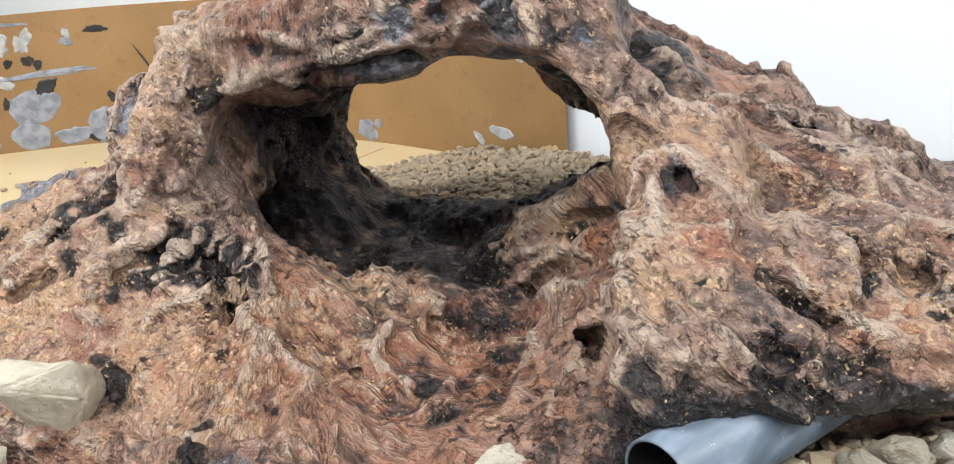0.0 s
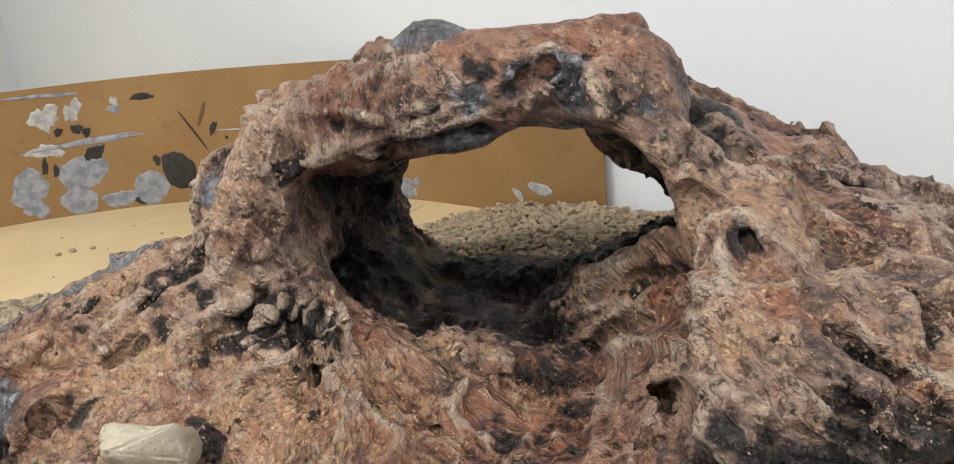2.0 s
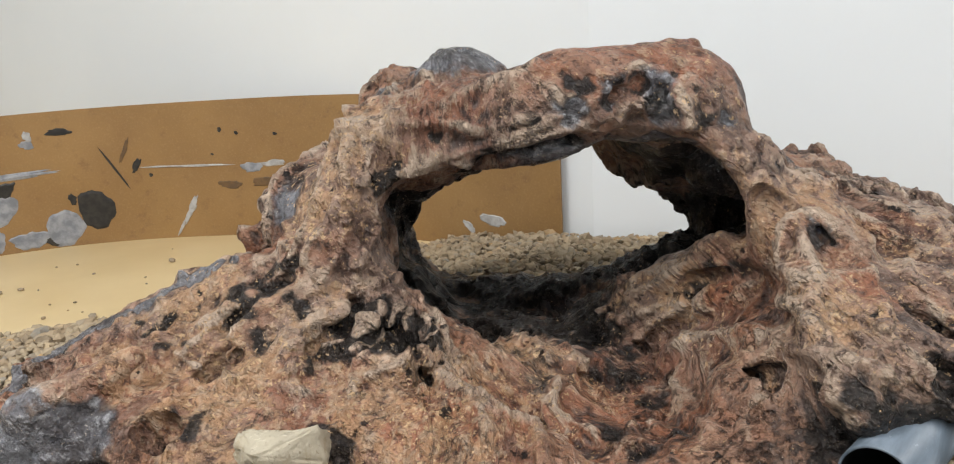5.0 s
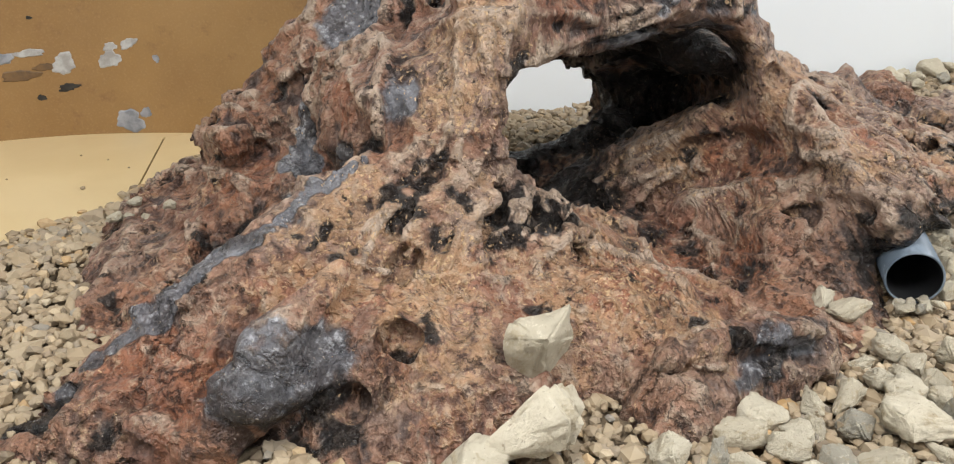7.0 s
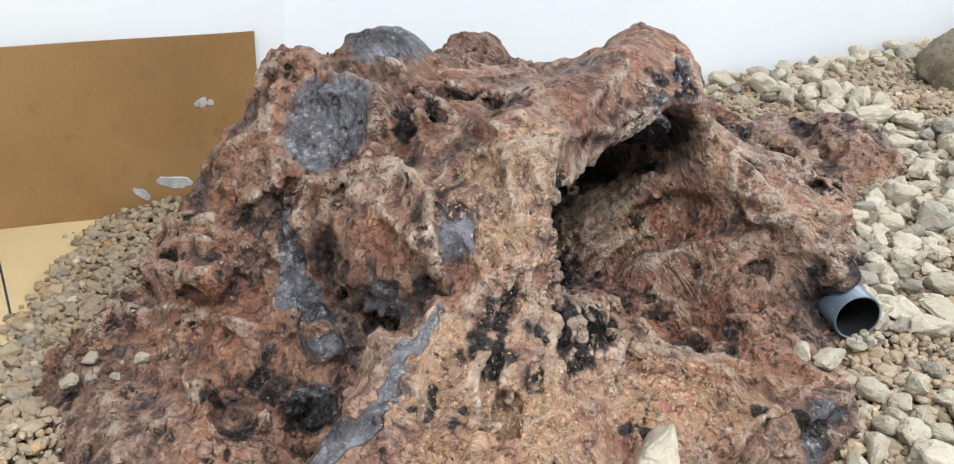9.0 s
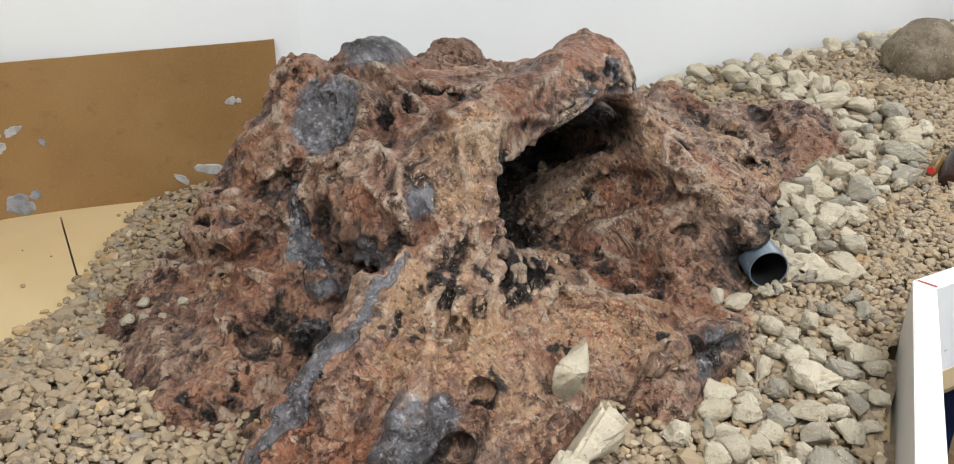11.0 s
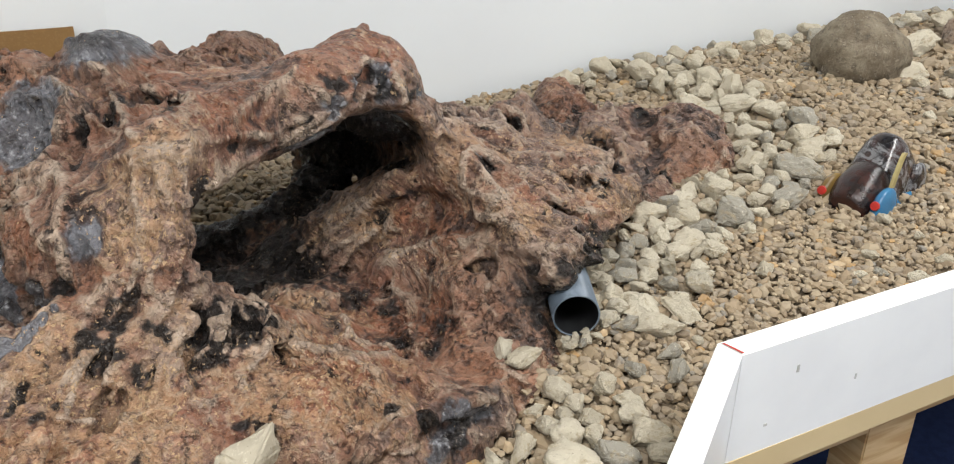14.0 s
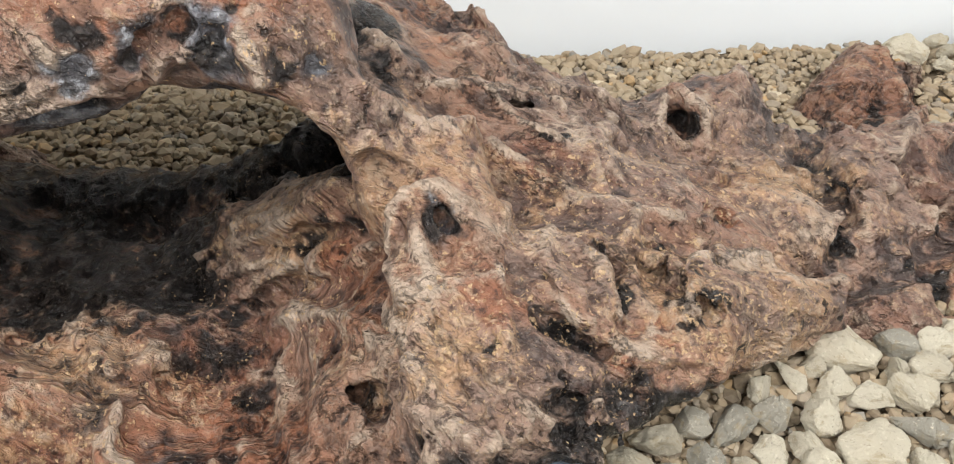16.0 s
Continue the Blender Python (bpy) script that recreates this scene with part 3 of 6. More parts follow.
def groove(c, *pts):
    """A sunken crease along a line."""
    for a, b in zip(pts, pts[1:]):
        c.rod(a, b, 0.010, 0.008, 0.006, True)
        GROOVES.append((a, b))


def nearness(v, lines, reach):
    """1 on any of the lines, falling to 0 at reach."""
    out = np.zeros(len(v), np.float32)
    for a, b in lines:
        a, b = np.array(a, dtype=np.float32), np.array(b, dtype=np.float32)
        k = np.where((np.abs(v - (a + b) / 2) < np.abs(b - a) / 2 + reach).all(axis=1))[0]
        t = np.clip(((v[k] - a) @ (b - a)) / ((b - a) @ (b - a)), 0, 1)
        d = np.linalg.norm(v[k] - a - t[:, None] * (b - a), axis=1)
        out[k] = np.maximum(out[k], 1 - np.minimum(d / reach, 1))
    return out


def cave_rock():
    c = Clay((-0.68, 0.34, -0.012), (0.88, 1.24, 0.388), 0.0026)
    c.lump((-0.250, 0.876, -0.016), (0.164, 0.173, 0.157), 7, 0.03)
    c.lump((-0.377, 0.922, 0.003), (0.113, 0.242, 0.069), -29, 0.03)
    c.lump((-0.257, 1.000, -0.002), (0.173, 0.102, 0.107), -3, 0.03)
    c.rod((-0.241, 0.996, 0.120), (-0.147, 0.947, 0.289), 0.058, 0.031, 0.03)
    c.rod((-0.103, 0.877, 0.174), (-0.100, 0.877, 0.302), 0.046, 0.041, 0.02)
    c.lump((-0.082, 0.842, 0.280), (0.118, 0.169, 0.024), 12, 0.03)
    c.rod((0.065, 0.653, 0.290), (0.080, 0.865, 0.229), 0.035, 0.034, 0.03)
    c.rod((-0.228, 0.691, 0.031), (-0.244, 0.663, 0.198), 0.065, 0.033, 0.03)
    c.rod((-0.251, 0.722, 0.213), (-0.231, 0.669, 0.241), 0.050, 0.027, 0.03)
    c.rod((-0.201, 0.682, 0.277), (-0.071, 0.666, 0.295), 0.035, 0.044, 0.03)
    c.rod((-0.038, 0.646, 0.313), (0.034, 0.664, 0.304), 0.032, 0.044, 0.03)
    c.rod((-0.240, 0.748, 0.179), (-0.208, 0.869, 0.217), 0.056, 0.043, 0.03)
    c.rod((0.040, 0.644, 0.281), (0.108, 0.605, 0.189), 0.041, 0.031, 0.03)
    c.rod((0.148, 0.620, 0.191), (0.107, 0.471, 0.113), 0.032, 0.039, 0.03)
    c.rod((0.061, 0.874, 0.271), (0.244, 0.883, 0.161), 0.040, 0.038, 0.03)
    c.rod((0.241, 0.809, 0.186), (0.401, 0.777, 0.060), 0.033, 0.033, 0.03)
    c.rod((0.123, 0.676, 0.192), (0.295, 0.704, 0.147), 0.030, 0.040, 0.03)
    c.rod((0.247, 0.686, 0.115), (0.475, 0.720, 0.110), 0.034, 0.045, 0.03)
    c.rod((0.429, 0.693, 0.071), (0.660, 0.614, 0.059), 0.045, 0.052, 0.03)
    c.rod((0.109, 0.486, 0.123), (0.261, 0.494, 0.089), 0.029, 0.029, 0.03)
    c.rod((0.268, 0.487, 0.110), (0.392, 0.511, 0.061), 0.031, 0.023, 0.03)
    c.lump((0.247, 0.585, 0.075), (0.163, 0.084, 0.089), 24, 0.03)
    c.lump((0.137, 0.763, 0.162), (0.145, 0.097, 0.064), 4, 0.03)
    c.lump((0.667, 0.518, 0.055), (0.076, 0.119, 0.062), -54, 0.02)
    c.lump((0.715, 0.773, 0.042), (0.087, 0.051, 0.059), 22, 0.02)
    c.lump((0.522, 0.608, 0.061), (0.102, 0.051, 0.060), 36, 0.02)
    c.rod((-0.062, 0.500, 0.147), (-0.069, 0.773, 0.130), 0.084, 0.075, 0.02, True)
    c.rod((-0.085, 0.785, 0.173), (0.025, 1.058, 0.130), 0.095, 0.106, 0.02, True)
    c.rod((0.010, 0.606, 0.206), (0.099, 0.765, 0.180), 0.063, 0.065, 0.02, True)
    c.lump((0.130, 0.869, 0.090), (0.065, 0.118, 0.076), 14, 0.02, True)
    c.lump((-0.091, 0.691, 0.017), (0.148, 0.194, 0.063), -17, 0.03)
    c.rod((0.026, 0.759, 0.046), (0.094, 0.665, 0.147), 0.055, 0.031, 0.03)
    c.rod((0.079, 0.615, 0.048), (0.137, 0.615, 0.097), 0.060, 0.046, 0.03)
    c.rod((0.040, 0.482, 0.030), (0.111, 0.563, 0.092), 0.047, 0.044, 0.03)
    c.lump((-0.052, 0.845, -0.010), (0.119, 0.157, 0.046), 2, 0.03)
    c.rod((-0.252, 0.691, 0.157), (-0.365, 0.680, 0.130), 0.045, 0.042, 0.03)
    c.rod((-0.419, 0.666, 0.117), (-0.607, 0.703, 0.014), 0.040, 0.029, 0.03)
    c.rod((-0.286, 0.640, 0.090), (-0.539, 0.652, 0.035), 0.063, 0.046, 0.03)
    c.rod((-0.231, 0.614, 0.065), (-0.145, 0.477, 0.029), 0.059, 0.068, 0.03)
    c.rod((-0.216, 0.646, 0.111), (-0.110, 0.623, 0.052), 0.050, 0.044, 0.03)
    c.lump((-0.302, 0.581, 0.006), (0.168, 0.095, 0.101), 5, 0.03)
    c.rod((-0.169, 0.440, 0.061), (-0.101, 0.408, 0.068), 0.021, 0.020, 0.02)
    c.rod((-0.505, 0.600, 0.060), (-0.425, 0.596, 0.096), 0.026, 0.018, 0.010)
    c.rod((-0.500, 0.590, 0.090), (-0.414, 0.600, 0.126), 0.012, 0.009, 0.012)
    c.lump((-0.465, 0.582, 0.092), (0.044, 0.022, 0.026), 10, 0.008)
    c.rod((-0.381, 0.799, 0.112), (-0.503, 0.776, 0.057), 0.025, 0.024, 0.02, True)
    c.rod((0.100, 0.405, 0.040), (0.420, 0.420, 0.000), 0.045, 0.045, 0.02, True)
    c.rod((0.028, 0.715, 0.175), (0.109, 0.976, 0.108), 0.037, 0.063, 0.02, True)
    c.rod((0.134, 0.812, 0.194), (0.214, 0.896, 0.111), 0.022, 0.026, 0.02)
    c.rod((0.219, 0.762, 0.158), (0.300, 0.802, 0.125), 0.030, 0.029, 0.03)
    c.rod((-0.226, 0.440, 0.035), (-0.060, 0.430, 0.033), 0.033, 0.026, 0.03)
    c.rod((-0.243, 0.929, 0.179), (-0.288, 0.976, 0.130), 0.031, 0.031, 0.03)
    c.rod((-0.226, 0.782, 0.231), (-0.268, 0.779, 0.180), 0.028, 0.029, 0.03)
    # fill behind the scar and the gully
    c.rod((-0.165, 0.81, 0.245), (-0.155, 0.93, 0.258), 0.045, 0.045, 0.02)
    c.rod((-0.235, 0.87, 0.09), (-0.195, 0.885, 0.22), 0.045, 0.05, 0.02)
    c.lump((-0.10, 0.88, 0.305), (0.055, 0.042, 0.032), 0, 0.01)
    c.rod((0.155, 0.80, 0.205), (0.240, 0.905, 0.120), 0.028, 0.030, 0.02)
    c.lump((0.0, 0.475, 0.015), (0.10, 0.075, 0.042), 0, 0.02)
    c.rod((0.66, 0.66, 0.03), (0.73, 0.77, 0.03), 0.05, 0.05, 0.02)
    c.lump((0.015, 0.80, 0.18), (0.065, 0.085, 0.060), 0, 0.01, True)
    c.lump((-0.168, 0.745, 0.256), (0.068, 0.058, 0.032), 0, 0.012)
    c.lump((0.125, 0.700, 0.222), (0.050, 0.050, 0.028), 0, 0.015)
    c.lump((0.012, 0.525, 0.024), (0.105, 0.105, 0.046), 0, 0.02)
    ledge = ((-0.13, 0.93, 0.052), (-0.077, 0.905, 0.052), (-0.047, 0.880, 0.054), (-0.01, 0.858, 0.058), (0.03, 0.824, 0.070), (0.073, 0.797, 0.090), (0.111, 0.799, 0.108), (0.154, 0.824, 0.108))
    for a, b in zip(ledge, ledge[1:]):
        c.rod(a, b, 0.032, 0.032, 0.012)
    c.rod((0.10, 0.75, 0.250), (0.14, 0.76, 0.222), 0.030, 0.032, 0.012)
    c.rod((0.14, 0.76, 0.222), (0.20, 0.83, 0.198), 0.032, 0.032, 0.012)
    c.rod((0.055, 0.690, 0.272), (0.080, 0.750, 0.254), 0.030, 0.030, 0.012)
    c.rod((0.080, 0.750, 0.254), (0.115, 0.820, 0.218), 0.030, 0.030, 0.012)
    c.rod((0.115, 0.820, 0.218), (0.140, 0.855, 0.186), 0.030, 0.030, 0.012)
    c.rod((-0.030, 0.655, 0.238), (0.020, 0.665, 0.236), 0.020, 0.018, 0.010, True)
    c.lump((0.160, 0.805, 0.155), (0.032, 0.032, 0.042), 0, 0.012)
    c.rod((0.125, 0.795, 0.205), (0.165, 0.855, 0.165), 0.024, 0.026, 0.012)
    # fuller skin over the right slope and the front
    c.rod((0.45, 0.58, 0.066), (0.59, 0.51, 0.046), 0.030, 0.030, 0.03)
    c.lump((0.42, 0.615, 0.062), (0.075, 0.062, 0.054), 0, 0.03)
    c.lump((0.230, 0.648, 0.150), (0.070, 0.050, 0.040), 0, 0.03)
    c.lump((0.320, 0.560, 0.088), (0.075, 0.055, 0.048), 0, 0.03)
    c.lump((0.190, 0.540, 0.112), (0.060, 0.050, 0.049), 0, 0.02)
    c.lump((0.045, 0.540, 0.080), (0.026, 0.030, 0.026), 0, 0.02)
    c.lump((-0.380, 0.588, 0.086), (0.050, 0.045, 0.036), 0, 0.02)
    c.lump((-0.296, 0.650, 0.134), (0.032, 0.028, 0.028), 0, 0.02)
    c.lump((-0.094, 0.663, 0.070), (0.026, 0.026, 0.026), 0, 0.02)
    c.lump((-0.090, 0.860, 0.034), (0.060, 0.060, 0.031), 0, 0.02)
    c.lump((-0.222, 0.603, 0.108), (0.034, 0.030, 0.028), 0, 0.02)
    c.lump((-0.012, 0.585, 0.086), (0.040, 0.070, 0.038), 0, 0.02, True)
    c.lump((-0.280, 0.948, 0.198), (0.028, 0.030, 0.028), 0, 0.02, True)
    c.lump((0.570, 0.495, 0.022), (0.080, 0.042, 0.052), -20, 0.02)
    c.lump((0.475, 0.490, 0.030), (0.060, 0.030, 0.046), -10, 0.02)
    # apron that hangs over the pipe
    c.rod((0.088, 0.437, 0.114), (0.160, 0.452, 0.099), 0.013, 0.013, 0.010)
    c.rod((0.160, 0.452, 0.099), (0.240, 0.467, 0.088), 0.013, 0.013, 0.010)
    # foot of the stump inside the cave
    c.rod((-0.200, 0.955, 0.200), (-0.186, 0.962, 0.100), 0.036, 0.034, 0.02)
    c.rod((-0.190, 0.962, 0.100), (-0.152, 0.968, 0.050), 0.040, 0.030, 0.02)
    # stump: scar, gully, hollows and knobs
    c.lump((-0.245, 0.868, 0.285), (0.042, 0.042, 0.050), 0, 0.008, True)
    c.rod((-0.283, 0.888, 0.205), (-0.302, 0.858, 0.145), 0.013, 0.016, 0.008, True)
    c.lump((-0.318, 0.802, 0.118), (0.018, 0.022, 0.020), 0, 0.01)
    c.lump((-0.332, 0.745, 0.162), (0.022, 0.026, 0.030), 0, 0.008, True)
    c.rod((-0.312, 0.700, 0.205), (-0.330, 0.715, 0.170), 0.013, 0.016, 0.008, True)
    c.lump((-0.318, 0.685, 0.248), (0.022, 0.026, 0.028), 0, 0.008, True)
    c.lump((-0.378, 0.765, 0.075), (0.030, 0.028, 0.028), 0, 0.008, True)
    c.rod((-0.290, 0.932, 0.205), (-0.290, 0.902, 0.190), 0.012, 0.012, 0.006, True)
    c.rod((-0.33, 0.955, 0.13), (-0.35, 0.925, 0.115), 0.012, 0.010, 0.006, True)
    c.rod((-0.30, 0.965, 0.155), (-0.325, 0.915, 0.150), 0.014, 0.014, 0.01)
    c.rod((-0.138, 0.778, 0.303), (-0.100, 0.733, 0.309), 0.009, 0.009, 0.006, True)
    c.lump((-0.188, 0.800, 0.300), (0.013, 0.016, 0.016), 0, 0.006, True)
    c.lump((-0.238, 0.775, 0.268), (0.014, 0.013, 0.013), 0, 0.006, True)
    c.lump((-0.225, 0.742, 0.288), (0.010, 0.015, 0.012), 0, 0.006, True)
    c.rod((0.00, 0.80, 0.315), (0.05, 0.72, 0.335), 0.012, 0.010, 0.01, True)
    for a, b in (((-0.312, 0.680, 0.176), (-0.400, 0.687, 0.149)), ((-0.400, 0.687, 0.149), (-0.460, 0.692, 0.122)), ((-0.460, 0.692, 0.122), (-0.60, 0.704, 0.015))):
        c.rod(a, b, 0.014, 0.016, 0.010)
    # front fan
    c.lump((-0.152, 0.455, 0.110), (0.040, 0.028, 0.024), 0, 0.008, True)
    c.rod((-0.205, 0.425, 0.080), (-0.130, 0.398, 0.072), 0.014, 0.012, 0.006, True)
    c.rod((-0.22, 0.45, 0.088), (-0.105, 0.405, 0.090), 0.009, 0.008, 0.008)
    c.lump((-0.262, 0.515, 0.088), (0.018, 0.014, 0.016), 0, 0.006, True)
    c.lump((-0.384, 0.560, 0.102), (0.016, 0.013, 0.016), 0, 0.006, True)
    c.lump((-0.432, 0.555, 0.070), (0.030, 0.012, 0.014), 20, 0.006, True)
    c.rod((-0.345, 0.60, 0.140), (-0.31, 0.575, 0.128), 0.006, 0.008, 0.005, True)
    c.rod((-0.47, 0.585, 0.118), (-0.398, 0.604, 0.146), 0.020, 0.008, 0.006)
    # right slope: eye hole, grooves, dish, rim
    c.rod((0.398, 0.668, 0.160), (0.402, 0.700, 0.120), 0.018, 0.014, 0.006, True)
    c.rod((0.216, 0.535, 0.156), (0.240, 0.508, 0.146), 0.009, 0.008, 0.005, True)
    c.rod((0.262, 0.482, 0.142), (0.305, 0.466, 0.122), 0.007, 0.006, 0.005, True)
    c.rod((0.248, 0.530, 0.150), (0.272, 0.508, 0.140), 0.007, 0.006, 0.005, True)
    c.rod((0.172, 0.500, 0.144), (0.204, 0.470, 0.134), 0.007, 0.006, 0.005, True)
    c.lump((0.345, 0.562, 0.132), (0.014, 0.012, 0.012), 0, 0.006, True)
    c.rod((0.238, 0.660, 0.190), (0.268, 0.655, 0.177), 0.006, 0.005, 0.005, True)
    c.lump((0.116, 0.540, 0.220), (0.022, 0.022, 0.022), 0, 0.012, True)
    c.lump((0.165, 0.672, 0.226), (0.020, 0.014, 0.012), 0, 0.008, True)
    c.rod((0.250, 0.545, 0.150), (0.265, 0.500, 0.142), 0.008, 0.006, 0.006)
    c.rod((0.27, 0.492, 0.132), (0.40, 0.488, 0.085), 0.014, 0.012, 0.012)
    c.rod((0.29, 0.500, 0.105), (0.405, 0.500, 0.078), 0.020, 0.016, 0.02)
    c.rod((0.108, 0.565, 0.198), (0.092, 0.535, 0.168), 0.011, 0.010, 0.012)
    c.rod((0.092, 0.535, 0.168), (0.080, 0.490, 0.148), 0.010, 0.010, 0.012)
    c.rod((0.080, 0.490, 0.148), (0.082, 0.448, 0.116), 0.010, 0.012, 0.012)
    c.lump((0.045, 0.512, 0.108), (0.014, 0.010, 0.010), 0, 0.006, True)
    c.lump((0.136, 0.832, 0.252), (0.018, 0.014, 0.014), 0, 0.006, True)
    # arch: dished pits in front, ragged fringe below
    for x, y, z, r in ((0.010, 0.600, 0.322, 0.017), (0.016, 0.594, 0.294, 0.016), (-0.024, 0.600, 0.312, 0.017), (0.067, 0.590, 0.284, 0.012), (-0.058, 0.602, 0.300, 0.016), (0.044, 0.592, 0.312, 0.011), (-0.10, 0.615, 0.285, 0.013), (0.085, 0.585, 0.245, 0.010)):
        c.lump((x, y, z), (r, r, r * 0.9), 0, 0.006, True)
    for x, y, z, dx in ((-0.125, 0.690, 0.235, -0.003), (-0.140, 0.690, 0.225, -0.002), (-0.150, 0.690, 0.215, 0.002)):
        c.rod((x, y, z), (x + dx, y - 0.003, z - 0.010), 0.005, 0.002, 0.006)
    # pinched folds and creases
    ridge(c, (-0.160, 0.974, 0.312), (-0.209, 0.945, 0.261), (-0.242, 0.903, 0.225))
    ridge(c, (-0.246, 0.899, 0.219), (-0.256, 0.847, 0.235), (-0.258, 0.800, 0.248))
    ridge(c, (-0.178, 0.843, 0.299), (-0.147, 0.861, 0.238))
    ridge(c, (-0.263, 0.803, 0.243), (-0.243, 0.783, 0.263), (-0.270, 0.721, 0.260))
    ridge(c, (-0.276, 0.788, 0.234), (-0.297, 0.744, 0.235), (-0.304, 0.715, 0.227))
    ridge(c, (-0.263, 0.725, 0.262), (-0.294, 0.711, 0.242), (-0.296, 0.695, 0.213))
    ridge(c, (-0.218, 0.658, 0.301), (-0.213, 0.641, 0.259), (-0.242, 0.627, 0.210))
    ridge(c, (-0.233, 0.681, 0.300), (-0.255, 0.658, 0.255), (-0.272, 0.643, 0.212), (-0.317, 0.647, 0.171), (-0.362, 0.636, 0.151))
    ridge(c, (-0.244, 0.626, 0.205), (-0.267, 0.630, 0.171), (-0.325, 0.622, 0.147))
    ridge(c, (-0.192, 0.596, 0.134), (-0.162, 0.544, 0.110), (-0.159, 0.490, 0.104))
    ridge(c, (-0.189, 0.460, 0.088), (-0.139, 0.426, 0.091), (-0.112, 0.399, 0.089))
    ridge(c, (-0.307, 0.988, 0.160), (-0.300, 0.939, 0.156), (-0.269, 0.902, 0.143))
    ridge(c, (-0.210, 0.927, 0.222), (-0.243, 0.897, 0.161), (-0.303, 0.858, 0.136))
    ridge(c, (-0.260, 0.855, 0.223), (-0.234, 0.880, 0.145), (-0.295, 0.821, 0.130))
    ridge(c, (-0.298, 0.773, 0.212), (-0.303, 0.776, 0.164), (-0.284, 0.779, 0.113))
    ridge(c, (-0.254, 0.972, 0.206), (-0.258, 0.913, 0.205))
    ridge(c, (-0.344, 1.021, 0.095), (-0.327, 0.975, 0.109), (-0.332, 0.907, 0.122), (-0.343, 0.848, 0.115))
    ridge(c, (-0.409, 1.006, 0.067), (-0.380, 0.959, 0.080), (-0.384, 0.889, 0.087))
    ridge(c, (-0.139, 0.837, 0.307), (-0.177, 0.762, 0.287), (-0.225, 0.685, 0.306))
    ridge(c, (-0.166, 0.640, 0.298), (-0.125, 0.628, 0.285), (-0.087, 0.620, 0.296), (-0.059, 0.612, 0.309))
    ridge(c, (-0.204, 0.645, 0.252), (-0.147, 0.639, 0.259), (-0.108, 0.629, 0.273), (-0.060, 0.615, 0.285), (-0.032, 0.612, 0.296))
    ridge(c, (-0.231, 0.638, 0.244), (-0.222, 0.634, 0.200), (-0.237, 0.623, 0.172))
    ridge(c, (-0.197, 0.651, 0.171), (-0.213, 0.613, 0.156), (-0.245, 0.595, 0.136), (-0.288, 0.585, 0.130))
    ridge(c, (-0.184, 0.647, 0.157), (-0.172, 0.610, 0.134), (-0.157, 0.583, 0.106))
    ridge(c, (-0.204, 0.616, 0.155), (-0.237, 0.607, 0.150), (-0.271, 0.590, 0.131))
    ridge(c, (0.093, 0.607, 0.268), (0.120, 0.615, 0.239), (0.153, 0.601, 0.222))
    ridge(c, (0.073, 0.543, 0.127), (0.076, 0.451, 0.137), (0.092, 0.434, 0.132))
    ridge(c, (0.110, 0.457, 0.157), (0.131, 0.438, 0.130), (0.185, 0.456, 0.101))
    ridge(c, (0.220, 0.709, 0.212), (0.261, 0.668, 0.185), (0.275, 0.584, 0.167))
    ridge(c, (0.223, 0.540, 0.159), (0.243, 0.527, 0.149), (0.232, 0.496, 0.138))
    ridge(c, (0.188, 0.496, 0.142), (0.208, 0.468, 0.127))
    ridge(c, (-0.387, 0.633, 0.143), (-0.330, 0.592, 0.126), (-0.276, 0.567, 0.114))
    ridge(c, (0.084, 0.578, 0.203), (0.091, 0.565, 0.175), (0.087, 0.540, 0.161), (0.077, 0.492, 0.154), (0.072, 0.458, 0.141))
    ridge(c, (0.191, 0.554, 0.161), (0.207, 0.523, 0.150), (0.209, 0.492, 0.138))
    ridge(c, (0.004, 0.707, 0.090), (0.035, 0.673, 0.113), (0.071, 0.643, 0.121), (0.100, 0.624, 0.140))
    ridge(c, (-0.003, 0.725, 0.095), (0.028, 0.696, 0.134), (0.052, 0.673, 0.154), (0.085, 0.654, 0.180))
    ridge(c, (0.178, 0.523, 0.152), (0.183, 0.476, 0.138))
    ridge(c, (0.021, 0.667, 0.062), (0.042, 0.635, 0.097), (0.069, 0.579, 0.119))
    groove(c, (-0.244, 0.896, 0.196), (-0.246, 0.885, 0.223))
    groove(c, (-0.303, 0.707, 0.193), (-0.303, 0.691, 0.191))
    groove(c, (-0.137, 0.789, 0.298), (-0.122, 0.755, 0.296), (-0.165, 0.697, 0.313))
    groove(c, (-0.274, 0.932, 0.186), (-0.253, 0.910, 0.202))
    groove(c, (-0.209, 0.612, 0.148), (-0.223, 0.598, 0.134))
    groove(c, (-0.299, 0.777, 0.099), (-0.323, 0.771, 0.085))
    groove(c, (-0.284, 1.022, 0.149), (-0.312, 0.965, 0.143))
    groove(c, (-0.358, 0.791, 0.068), (-0.339, 0.780, 0.079))
    groove(c, (-0.400, 0.851, 0.070), (-0.380, 0.830, 0.073))
    groove(c, (0.231, 0.673, 0.193), (0.259, 0.669, 0.177))
    groove(c, (0.088, 0.586, 0.221), (0.106, 0.581, 0.213))
    groove(c, (0.210, 0.540, 0.151), (0.218, 0.523, 0.142))
    groove(c, (0.181, 0.485, 0.136), (0.194, 0.477, 0.129))
